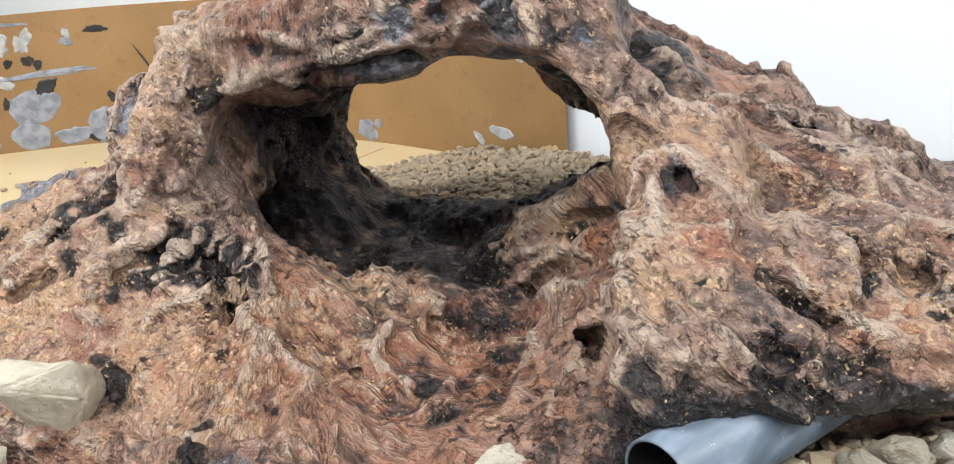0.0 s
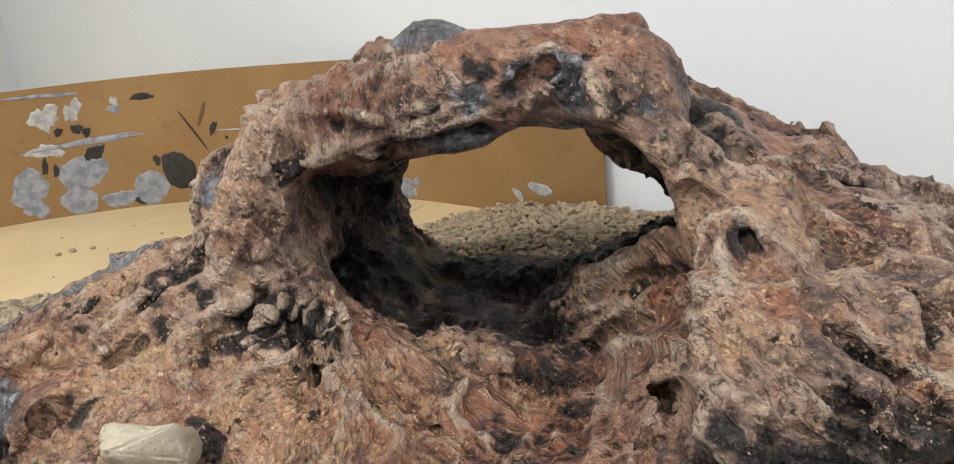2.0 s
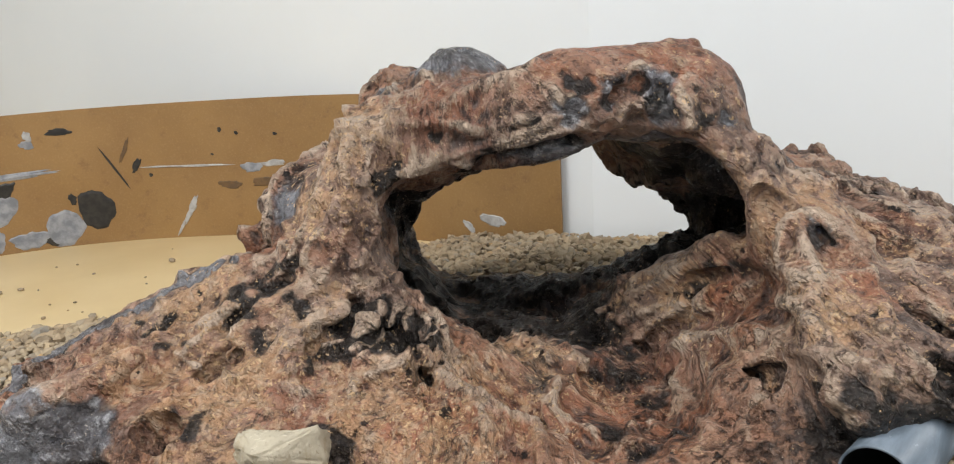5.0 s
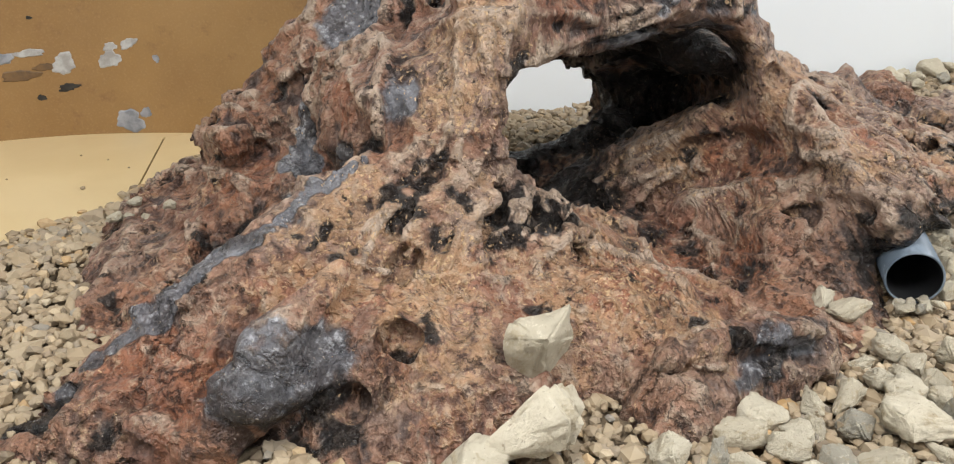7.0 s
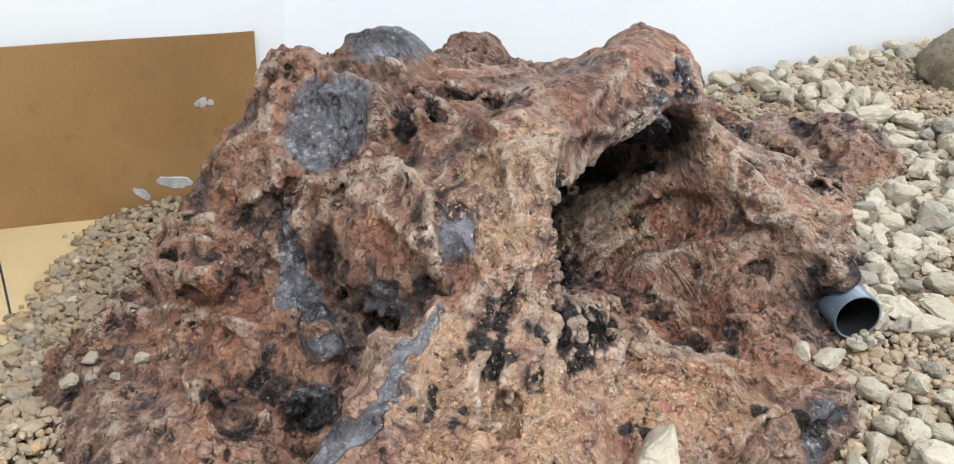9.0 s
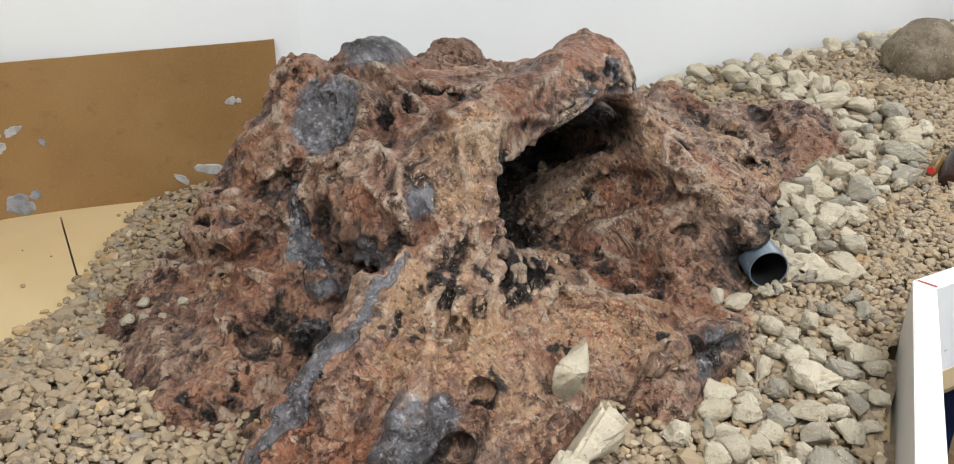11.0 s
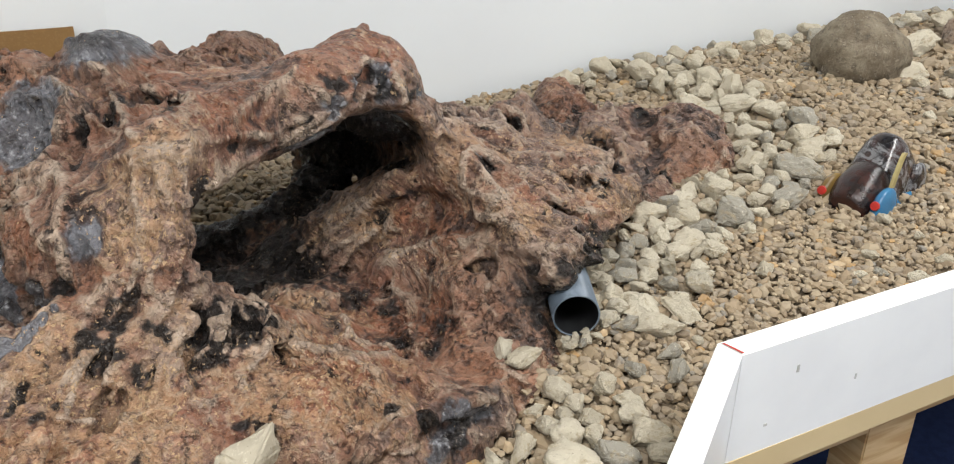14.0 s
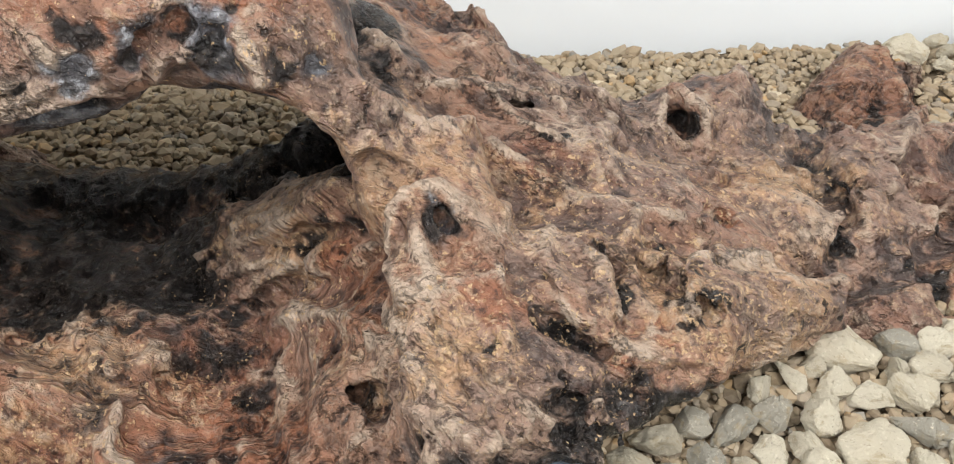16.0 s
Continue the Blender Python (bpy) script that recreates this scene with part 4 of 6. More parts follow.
    groove(c, (-0.131, 0.652, 0.255), (-0.091, 0.640, 0.261), (-0.054, 0.633, 0.269))
    groove(c, (0.211, 0.538, 0.152), (0.226, 0.523, 0.142))
    groove(c, (0.260, 0.523, 0.137), (0.270, 0.471, 0.134))
    groove(c, (0.161, 0.497, 0.145), (0.189, 0.480, 0.131))
    groove(c, (0.060, 0.656, 0.133), (0.085, 0.638, 0.142))
    groove(c, (0.048, 0.544, 0.088), (0.062, 0.516, 0.105))
    # webs at the foot of the arch
    ridge(c, (-0.200, 0.639, 0.171), (-0.222, 0.605, 0.150), (-0.259, 0.597, 0.137))
    ridge(c, (-0.191, 0.631, 0.158), (-0.202, 0.600, 0.140), (-0.238, 0.583, 0.127))
    ridge(c, (-0.182, 0.624, 0.150), (-0.189, 0.597, 0.131), (-0.209, 0.576, 0.124), (-0.240, 0.570, 0.119))
    ridge(c, (-0.176, 0.611, 0.139), (-0.179, 0.587, 0.121), (-0.191, 0.556, 0.118))
    ridge(c, (-0.212, 0.633, 0.177), (-0.248, 0.616, 0.158), (-0.289, 0.611, 0.150))
    ridge(c, (-0.232, 0.621, 0.168), (-0.264, 0.605, 0.145), (-0.306, 0.593, 0.133))
    ridge(c, (-0.167, 0.602, 0.127), (-0.158, 0.567, 0.105), (-0.153, 0.510, 0.106))
    ridge(c, (0.106, 0.574, 0.209), (0.094, 0.565, 0.180), (0.092, 0.528, 0.170))
    ridge(c, (0.096, 0.577, 0.216), (0.127, 0.571, 0.211), (0.140, 0.555, 0.200))
    groove(c, (-0.211, 0.609, 0.142), (-0.223, 0.597, 0.131))
    groove(c, (-0.199, 0.596, 0.126), (-0.211, 0.586, 0.119))
    groove(c, (-0.256, 0.615, 0.146), (-0.273, 0.604, 0.137))
    groove(c, (-0.237, 0.622, 0.157), (-0.248, 0.610, 0.142))
    groove(c, (-0.187, 0.584, 0.113), (-0.190, 0.564, 0.110))
    groove(c, (-0.334, 0.616, 0.132), (-0.360, 0.603, 0.115))
    groove(c, (0.113, 0.565, 0.195), (0.129, 0.550, 0.191))
    # folds of skin and torn hollows
    crease(c, (-0.170, 0.958, 0.312), (-0.197, 0.944, 0.290), (-0.208, 0.935, 0.257), (-0.247, 0.897, 0.230))
    crease(c, (-0.170, 0.958, 0.312), (-0.167, 0.921, 0.309), (-0.166, 0.878, 0.303), (-0.184, 0.835, 0.296))
    crease(c, (-0.184, 0.835, 0.296), (-0.210, 0.814, 0.268), (-0.244, 0.805, 0.247), (-0.248, 0.832, 0.232), (-0.259, 0.860, 0.234), (-0.247, 0.897, 0.230))
    crease(c, (-0.247, 0.897, 0.230), (-0.256, 0.887, 0.208), (-0.256, 0.882, 0.187), (-0.280, 0.869, 0.147), (-0.304, 0.844, 0.127))
    crease(c, (-0.261, 0.859, 0.226), (-0.254, 0.861, 0.184), (-0.264, 0.855, 0.144), (-0.293, 0.825, 0.134))
    crease(c, (-0.260, 0.802, 0.234), (-0.252, 0.761, 0.264), (-0.271, 0.724, 0.263), (-0.299, 0.706, 0.240), (-0.309, 0.717, 0.232), (-0.284, 0.774, 0.240))
    crease(c, (-0.299, 0.706, 0.240), (-0.297, 0.701, 0.209), (-0.295, 0.694, 0.190), (-0.339, 0.680, 0.186))
    crease(c, (-0.257, 0.837, 0.218), (-0.292, 0.778, 0.222), (-0.297, 0.769, 0.185), (-0.264, 0.805, 0.127))
    crease(c, (-0.209, 0.649, 0.286), (-0.219, 0.637, 0.260), (-0.234, 0.633, 0.233), (-0.254, 0.625, 0.213))
    crease(c, (-0.269, 0.726, 0.265), (-0.231, 0.729, 0.265), (-0.230, 0.700, 0.283), (-0.222, 0.656, 0.298), (-0.149, 0.646, 0.309), (-0.076, 0.640, 0.333))
    crease(c, (-0.276, 1.019, 0.157), (-0.273, 0.970, 0.174), (-0.267, 0.936, 0.202), (-0.250, 0.903, 0.225))
    crease(c, (-0.317, 0.983, 0.142), (-0.334, 0.914, 0.158), (-0.272, 0.920, 0.139), (-0.284, 0.873, 0.148))
    crease(c, (-0.331, 1.043, 0.085), (-0.346, 0.966, 0.097), (-0.336, 0.917, 0.121), (-0.328, 0.863, 0.117))
    crease(c, (-0.237, 1.000, 0.209), (-0.224, 0.971, 0.234), (-0.212, 0.941, 0.265))
    crease(c, (-0.393, 1.029, 0.062), (-0.414, 0.956, 0.064), (-0.465, 0.883, 0.057), (-0.497, 0.860, 0.042))
    crease(c, (-0.366, 0.910, 0.084), (-0.393, 0.869, 0.066), (-0.445, 0.819, 0.061), (-0.476, 0.808, 0.048))
    crease(c, (-0.348, 0.847, 0.094), (-0.388, 0.806, 0.069), (-0.439, 0.786, 0.062))
    crease(c, (-0.139, 0.854, 0.318), (-0.126, 0.796, 0.309), (-0.120, 0.736, 0.295), (-0.160, 0.683, 0.319))
    crease(c, (-0.351, 0.625, 0.136), (-0.315, 0.621, 0.145), (-0.268, 0.627, 0.155))
    crease(c, (-0.189, 0.596, 0.117), (-0.172, 0.554, 0.107), (-0.124, 0.503, 0.091), (-0.128, 0.447, 0.087), (-0.125, 0.404, 0.089))
    crease(c, (-0.233, 0.490, 0.043), (-0.228, 0.452, 0.085), (-0.168, 0.419, 0.063))
    crease(c, (-0.299, 0.743, 0.219), (-0.302, 0.734, 0.196), (-0.321, 0.692, 0.187))
    crease(c, (-0.227, 0.622, 0.173), (-0.274, 0.610, 0.156), (-0.317, 0.599, 0.126))
    crease(c, (-0.199, 0.615, 0.156), (-0.259, 0.590, 0.141), (-0.310, 0.583, 0.114))
    crease(c, (-0.237, 0.670, 0.284), (-0.205, 0.655, 0.298), (-0.159, 0.634, 0.296), (-0.116, 0.619, 0.288))
    crease(c, (-0.211, 0.647, 0.240), (-0.172, 0.623, 0.253), (-0.135, 0.636, 0.271), (-0.090, 0.623, 0.285), (-0.047, 0.610, 0.301), (-0.028, 0.616, 0.320))
    crease(c, (-0.154, 0.635, 0.259), (-0.117, 0.658, 0.258), (-0.071, 0.646, 0.266), (-0.031, 0.633, 0.276))
    crease(c, (-0.028, 0.617, 0.324), (-0.000, 0.624, 0.327), (0.026, 0.611, 0.312), (0.032, 0.602, 0.283))
    crease(c, (-0.011, 0.617, 0.303), (0.014, 0.611, 0.300), (0.039, 0.609, 0.313))
    crease(c, (-0.071, 0.620, 0.314), (-0.060, 0.613, 0.293), (-0.027, 0.626, 0.284), (-0.011, 0.617, 0.303))
    crease(c, (-0.226, 0.656, 0.281), (-0.235, 0.643, 0.247), (-0.254, 0.639, 0.221), (-0.267, 0.639, 0.193))
    crease(c, (-0.216, 0.644, 0.241), (-0.215, 0.650, 0.210), (-0.225, 0.627, 0.184))
    crease(c, (0.102, 0.570, 0.208), (0.088, 0.559, 0.180), (0.085, 0.519, 0.169), (0.104, 0.517, 0.172))
    crease(c, (0.095, 0.523, 0.175), (0.070, 0.482, 0.152), (0.070, 0.456, 0.132), (0.078, 0.439, 0.120))
    crease(c, (-0.019, 0.721, 0.078), (0.011, 0.708, 0.109), (0.050, 0.672, 0.141), (0.079, 0.653, 0.175))
    crease(c, (-0.010, 0.681, 0.072), (0.026, 0.682, 0.090), (0.059, 0.650, 0.121), (0.093, 0.637, 0.143))
    crease(c, (-0.094, 0.656, 0.098), (-0.083, 0.620, 0.084), (-0.093, 0.571, 0.078), (-0.066, 0.547, 0.060))
    crease(c, (0.028, 0.648, 0.066), (0.042, 0.623, 0.103), (0.064, 0.587, 0.121), (0.067, 0.533, 0.130))
    crease(c, (0.029, 0.612, 0.067), (0.016, 0.578, 0.055), (0.008, 0.499, 0.072))
    crease(c, (-0.225, 0.629, 0.200), (-0.209, 0.640, 0.173), (-0.177, 0.633, 0.153), (-0.166, 0.606, 0.138))
    crease(c, (-0.231, 0.628, 0.194), (-0.234, 0.619, 0.173), (-0.266, 0.622, 0.145), (-0.300, 0.594, 0.130))
    crease(c, (-0.217, 0.627, 0.173), (-0.235, 0.605, 0.154), (-0.271, 0.591, 0.139))
    crease(c, (-0.200, 0.629, 0.156), (-0.219, 0.607, 0.137), (-0.254, 0.585, 0.125))
    crease(c, (-0.182, 0.611, 0.147), (-0.193, 0.604, 0.121), (-0.173, 0.558, 0.121), (-0.146, 0.505, 0.100))
    crease(c, (-0.262, 0.629, 0.187), (-0.293, 0.631, 0.169), (-0.321, 0.620, 0.146))
    crease(c, (-0.313, 0.644, 0.176), (-0.348, 0.636, 0.151), (-0.373, 0.617, 0.141))
    crease(c, (-0.282, 0.596, 0.133), (-0.299, 0.585, 0.119), (-0.304, 0.560, 0.108))
    crease(c, (0.071, 0.521, 0.135), (0.053, 0.540, 0.109), (0.046, 0.505, 0.092))
    crease(c, (0.118, 0.574, 0.199), (0.100, 0.550, 0.196), (0.095, 0.531, 0.180), (0.099, 0.513, 0.169), (0.073, 0.488, 0.158), (0.078, 0.450, 0.140))
    crease(c, (0.135, 0.558, 0.195), (0.139, 0.533, 0.178), (0.131, 0.492, 0.165), (0.114, 0.452, 0.160), (0.120, 0.440, 0.136))
    crease(c, (0.223, 0.605, 0.171), (0.237, 0.581, 0.164), (0.276, 0.560, 0.154), (0.316, 0.549, 0.140))
    crease(c, (0.273, 0.566, 0.157), (0.234, 0.528, 0.148), (0.229, 0.492, 0.136))
    crease(c, (0.250, 0.522, 0.150), (0.281, 0.515, 0.137), (0.351, 0.519, 0.118))
    crease(c, (0.168, 0.514, 0.154), (0.187, 0.494, 0.144), (0.207, 0.468, 0.132), (0.245, 0.461, 0.114))
    crease(c, (0.392, 0.707, 0.151), (0.372, 0.681, 0.144), (0.392, 0.669, 0.125), (0.420, 0.674, 0.125), (0.423, 0.691, 0.146), (0.405, 0.712, 0.152))
    crease(c, (0.133, 0.715, 0.249), (0.149, 0.667, 0.238), (0.194, 0.685, 0.208), (0.252, 0.678, 0.195))
    crease(c, (0.131, 0.605, 0.235), (0.191, 0.638, 0.187), (0.223, 0.607, 0.172))
    crease(c, (0.202, 0.701, 0.209), (0.223, 0.653, 0.192), (0.238, 0.626, 0.183))
    crease(c, (0.316, 0.672, 0.163), (0.260, 0.619, 0.176), (0.257, 0.588, 0.163))
    crease(c, (0.197, 0.559, 0.163), (0.176, 0.530, 0.160), (0.181, 0.508, 0.155))
    crease(c, (0.042, 0.679, 0.148), (0.071, 0.655, 0.164), (0.088, 0.653, 0.175))
    for x, y, z, r in ((-0.261, 0.936, 0.182, 0.007), (-0.265, 0.909, 0.203, 0.006), (-0.248, 0.913, 0.206, 0.006), (-0.186, 0.809, 0.289, 0.009), (-0.172, 0.786, 0.293, 0.009), (-0.222, 0.777, 0.259, 0.006), (-0.115, 0.767, 0.295, 0.005), (-0.115, 0.747, 0.294, 0.005), (-0.131, 0.718, 0.304, 0.005), (-0.069, 0.684, 0.331, 0.008), (-0.288, 0.996, 0.162, 0.007), (-0.270, 0.588, 0.138, 0.008), (-0.310, 0.607, 0.140, 0.007), (-0.295, 0.640, 0.194, 0.006), (-0.300, 0.639, 0.169, 0.007), (-0.314, 0.632, 0.154, 0.006), (-0.478, 0.841, 0.052, 0.009), (-0.442, 0.815, 0.057, 0.007)):
        pocket(c, x, y, z, r)
    for x, y, z, r in ((-0.420, 1.004, 0.052, 0.009), (-0.301, 0.720, 0.195, 0.009), (-0.294, 0.703, 0.197, 0.007), (-0.379, 0.570, 0.092, 0.009), (-0.178, 0.451, 0.094, 0.008), (-0.177, 0.426, 0.090, 0.007), (-0.279, 0.533, 0.094, 0.009), (-0.357, 0.661, 0.167, 0.005), (-0.385, 0.650, 0.152, 0.006), (-0.379, 0.621, 0.142, 0.005), (-0.398, 0.667, 0.160, 0.005), (-0.361, 0.645, 0.161, 0.005), (-0.195, 0.882, 0.291, 0.007)):
        pocket(c, x, y, z, r)
    for x, y, z, r in ((-0.024, 0.618, 0.311, 0.009), (-0.002, 0.619, 0.317, 0.008), (0.014, 0.611, 0.300, 0.009), (-0.052, 0.613, 0.316, 0.007), (-0.085, 0.611, 0.299, 0.008), (0.047, 0.602, 0.294, 0.007), (0.021, 0.623, 0.328, 0.005), (-0.200, 0.647, 0.262, 0.008), (-0.160, 0.640, 0.286, 0.006), (-0.199, 0.608, 0.149, 0.006), (-0.219, 0.616, 0.141, 0.006), (-0.235, 0.593, 0.140, 0.005), (-0.211, 0.603, 0.128, 0.005), (-0.183, 0.604, 0.128, 0.007), (-0.314, 0.637, 0.158, 0.009), (-0.292, 0.632, 0.171, 0.007), (-0.362, 0.570, 0.117, 0.008), (-0.374, 0.571, 0.104, 0.008)):
        pocket(c, x, y, z, r)
    for x, y, z, r in ((0.058, 0.547, 0.089, 0.009), (0.066, 0.465, 0.123, 0.009), (-0.009, 0.660, 0.064, 0.004), (-0.170, 0.604, 0.119, 0.006), (-0.270, 0.583, 0.132, 0.004), (-0.245, 0.631, 0.159, 0.006)):
        pocket(c, x, y, z, r)
    for x, y, z, r in ((0.226, 0.535, 0.141, 0.008), (0.217, 0.512, 0.147, 0.007), (0.266, 0.523, 0.129, 0.007), (0.252, 0.496, 0.140, 0.007), (0.273, 0.489, 0.128, 0.006), (0.280, 0.473, 0.129, 0.005), (0.416, 0.703, 0.130, 0.012), (0.232, 0.647, 0.190, 0.004), (0.230, 0.630, 0.195, 0.004), (0.240, 0.634, 0.186, 0.004), (0.179, 0.501, 0.136, 0.005), (0.188, 0.493, 0.132, 0.005), (0.192, 0.483, 0.131, 0.005), (0.353, 0.572, 0.125, 0.007), (0.290, 0.547, 0.151, 0.004), (0.466, 0.536, 0.084, 0.008)):
        pocket(c, x, y, z, r)
    for x, y, z, r in ((0.219, 0.546, 0.145, 0.006), (0.532, 0.670, 0.109, 0.008), (0.125, 0.672, 0.245, 0.007), (0.173, 0.701, 0.229, 0.006), (0.113, 0.480, 0.163, 0.006)):
        pocket(c, x, y, z, r)
    # clefts between the far lobes
    for row in (((0.66, 0.60, 0.105), (0.600, 0.548, 0.095), (0.553, 0.522, 0.084), (0.515, 0.478, 0.060)), ((0.70, 0.72, 0.095), (0.60, 0.675, 0.110), (0.518, 0.655, 0.114), (0.492, 0.600, 0.112), (0.470, 0.535, 0.098), (0.425, 0.478, 0.080))):
        for a, b in zip(row, row[1:]):
            (p, g), (q, h) = snap(c, a), snap(c, b)
            c.rod(tuple(p + g * 0.002), tuple(q + h * 0.002), 0.014, 0.013, 0.010, True)
            GROOVES.append((tuple(p - g * 0.010), tuple(q - h * 0.010)))
    crease(c, (0.68, 0.55, 0.115), (0.645, 0.515, 0.110), (0.600, 0.470, 0.090))
    crease(c, (0.63, 0.64, 0.118), (0.58, 0.60, 0.115), (0.54, 0.57, 0.105))
    # the broken scar on the stump
    p, g = snap(c, (-0.200, 0.878, 0.274))
    c.lump(tuple(p + g * 0.036), (0.054, 0.054, 0.062), 0, 0.003, True)
    # gristly strands that run down over the skin
    rnd = random.Random(11)
    idx, p = c.near(0.004)
    for _ in range(420):
        k = rnd.randrange(len(p))
        at = p[k].astype(float)
        if at[2] < 0.05 or (-0.19 < at[0] < 0.24 and 0.67 < at[1] < 1.05 and at[2] < 0.27):
            continue
        turn = rnd.uniform(-0.9, 0.9)
        r = rnd.uniform(0.0018, 0.0036)
        for _ in range(rnd.randint(3, 8)):
            i = [min(max(int(round((at[a] - c.lo[a]) / c.step)), 2), c.n[a] - 3) for a in range(3)]
            g = np.array([c.d[i[0] + 2, i[1], i[2]] - c.d[i[0] - 2, i[1], i[2]], c.d[i[0], i[1] + 2, i[2]] - c.d[i[0], i[1] - 2, i[2]], c.d[i[0], i[1], i[2] + 2] - c.d[i[0], i[1], i[2] - 2]], dtype=float)
            g /= np.linalg.norm(g) + 1e-9
            if g[2] < 0.0:
                break
            at = at - g * float(c.d[tuple(i)])
            way = np.array((0.0, 0.0, -1.0)) + g * g[2]
            side = np.cross(g, way)
            way = way + side * turn + np.array((rnd.uniform(-0.3, 0.3), rnd.uniform(-0.3, 0.3), rnd.uniform(-0.2, 0.2)))
            way -= g * (way @ g)
            way /= np.linalg.norm(way) + 1e-9
            nxt = at + way * rnd.uniform(0.010, 0.020)
            c.rod(tuple(at), tuple(nxt), r, r * 0.9, 0.008)
            at, r = nxt, r * 0.93
    # folds: sharp crests with soft hollows between, small pits
    idx, p = c.near(0.026)
    h = 0
    for k in range(0, len(p), 400000):
        h = np.concatenate([h, relief(p[k:k + 400000])[0]]) if k else relief(p[:400000])[0]
    c.d[tuple(idx.T)] -= h.astype(np.float32)
    v, f = c.skin()
    lab = connected(len(v), f)
    f = f[np.bincount(lab)[lab[f[:, 0]]] > 3000]
    used = np.unique(f)
    back = np.full(len(v), -1)
    back[used] = np.arange(len(used))
    v = v[used]
    f = back[f]
    # pinched seams with taut skin between them
    v = v.astype(np.float32)
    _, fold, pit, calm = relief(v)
    q = along_folds(v)
    bowl, _, patch = cells(q, 15, 0.4)
    dish, thin, _ = cells(q + 0.25 * (v - q), 33, 2.9)
    nick, _, _ = cells(v, 78, 5.3)
    much = np.clip(0.3 + 1.4 * grain(v, 9, 61.0), 0, 1.5) * (1 - 0.6 * calm)
    n = np.cross(v[f[:, 2]] - v[f[:, 0]], v[f[:, 3]] - v[f[:, 1]])
    n = np.stack([sum(np.bincount(f[:, k], n[:, a], len(v)) for k in range(4)) for a in range(3)], axis=1)
    n /= np.linalg.norm(n, axis=1)[:, None] + 1e-12
    torn = v + (np.stack([grain(v, 45, 2.0), grain(v, 45, 12.0), grain(v, 45, 22.0)], axis=1) - 0.5) * 0.006
    flank = np.maximum(nearness(torn, CRESTS, 0.013), nearness(torn, RIDGES, 0.011))
    crest = np.maximum(nearness(torn, CRESTS, 0.0044), nearness(torn, RIDGES, 0.0040))
    sunk = nearness(torn, GROOVES, 0.013)
    v = v + n * (much * (0.0040 * (bowl - 0.36) + 0.0046 * (dish - 0.36) + 0.0022 * (nick - 0.36)) + 0.0105 * flank ** 1.7 - 0.0024 - 0.004 * sunk)[:, None]
    # high on crests, low in hollows: drives the painted highlight and shade
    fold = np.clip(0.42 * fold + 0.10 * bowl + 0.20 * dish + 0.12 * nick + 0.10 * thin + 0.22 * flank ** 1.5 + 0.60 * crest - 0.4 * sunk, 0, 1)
    me = mesh_from("cave_rock", v, f, ROCK)
    # what the maker painted where; the black layer also stands in for shade
    v = v.astype(np.float32)
    wob = np.stack([grain(v, 30, 3.0), grain(v, 30, 13.0), grain(v, 30, 23.0)], axis=1) - 0.5
    wob2 = np.stack([grain(v, 80, 4.0), grain(v, 80, 14.0), grain(v, 80, 24.0)], axis=1) - 0.5
    w = v + wob * 0.028 + wob2 * 0.018
    steady = v + wob * 0.016 + wob2 * 0.012
    slate, black_shade, ochre, rust, mauve, tan = (np.zeros(len(v)) for _ in range(6))

    def dab(layer, x, y, z, rx, ry=None, rz=None, much=1.0):
        u = steady if layer is slate else w
        e = np.sqrt(((u[:, 0] - x) / rx) ** 2 + ((u[:, 1] - y) / (ry or rx)) ** 2 + ((u[:, 2] - z) / (rz or rx)) ** 2)
        np.maximum(layer, much * np.clip(1.30 - e * 0.72, 0, 1), out=layer)

    dab(slate, -0.196, 0.878, 0.272, 0.038, 0.038, 0.046, 1.3)
    for a, b, r in (((-0.234, 0.899, 0.167), (-0.259, 0.872, 0.140), 0.010), ((-0.259, 0.872, 0.140), (-0.307, 0.802, 0.115), 0.011), ((-0.317, 0.680, 0.185), (-0.400, 0.686, 0.158), 0.007), ((-0.400, 0.686, 0.158), (-0.460, 0.691, 0.132), 0.009), ((-0.460, 0.691, 0.132), (-0.60, 0.703, 0.02), 0.012)):
        for k in range(7):
            dab(slate, *(np.array(a) + (np.array(b) - np.array(a)) * k / 6), r, much=1.3)
    dab(slate, -0.294, 0.745, 0.158, 0.024, 0.024, 0.026, 1.4)
    stripe = ((-0.344, 0.675, 0.188), (-0.379, 0.679, 0.174), (-0.425, 0.680, 0.155), (-0.452, 0.683, 0.143), (-0.494, 0.681, 0.121), (-0.526, 0.689, 0.099), (-0.60, 0.70, 0.04))
    for i, (a, b) in enumerate(zip(stripe, stripe[1:])):
        for k in range(5):
            dab(slate, *(np.array(a) + (np.array(b) - np.array(a)) * k / 4), 0.0052 + 0.0009 * i, much=1.4)
    gully = ((-0.252, 0.884, 0.200), (-0.258, 0.880, 0.180), (-0.271, 0.867, 0.146), (-0.296, 0.846, 0.130), (-0.325, 0.790, 0.128))
    for a, b in zip(gully, gully[1:]):
        for k in range(5):
            dab(slate, *(np.array(a) + (np.array(b) - np.array(a)) * k / 4), 0.0095, much=1.5)
    dab(slate, -0.284, 0.694, 0.231, 0.017)
    dab(black_shade, -0.285, 0.640, 0.166, 0.018, 0.018, 0.032)
    dab(black_shade, -0.361, 0.788, 0.065, 0.026)
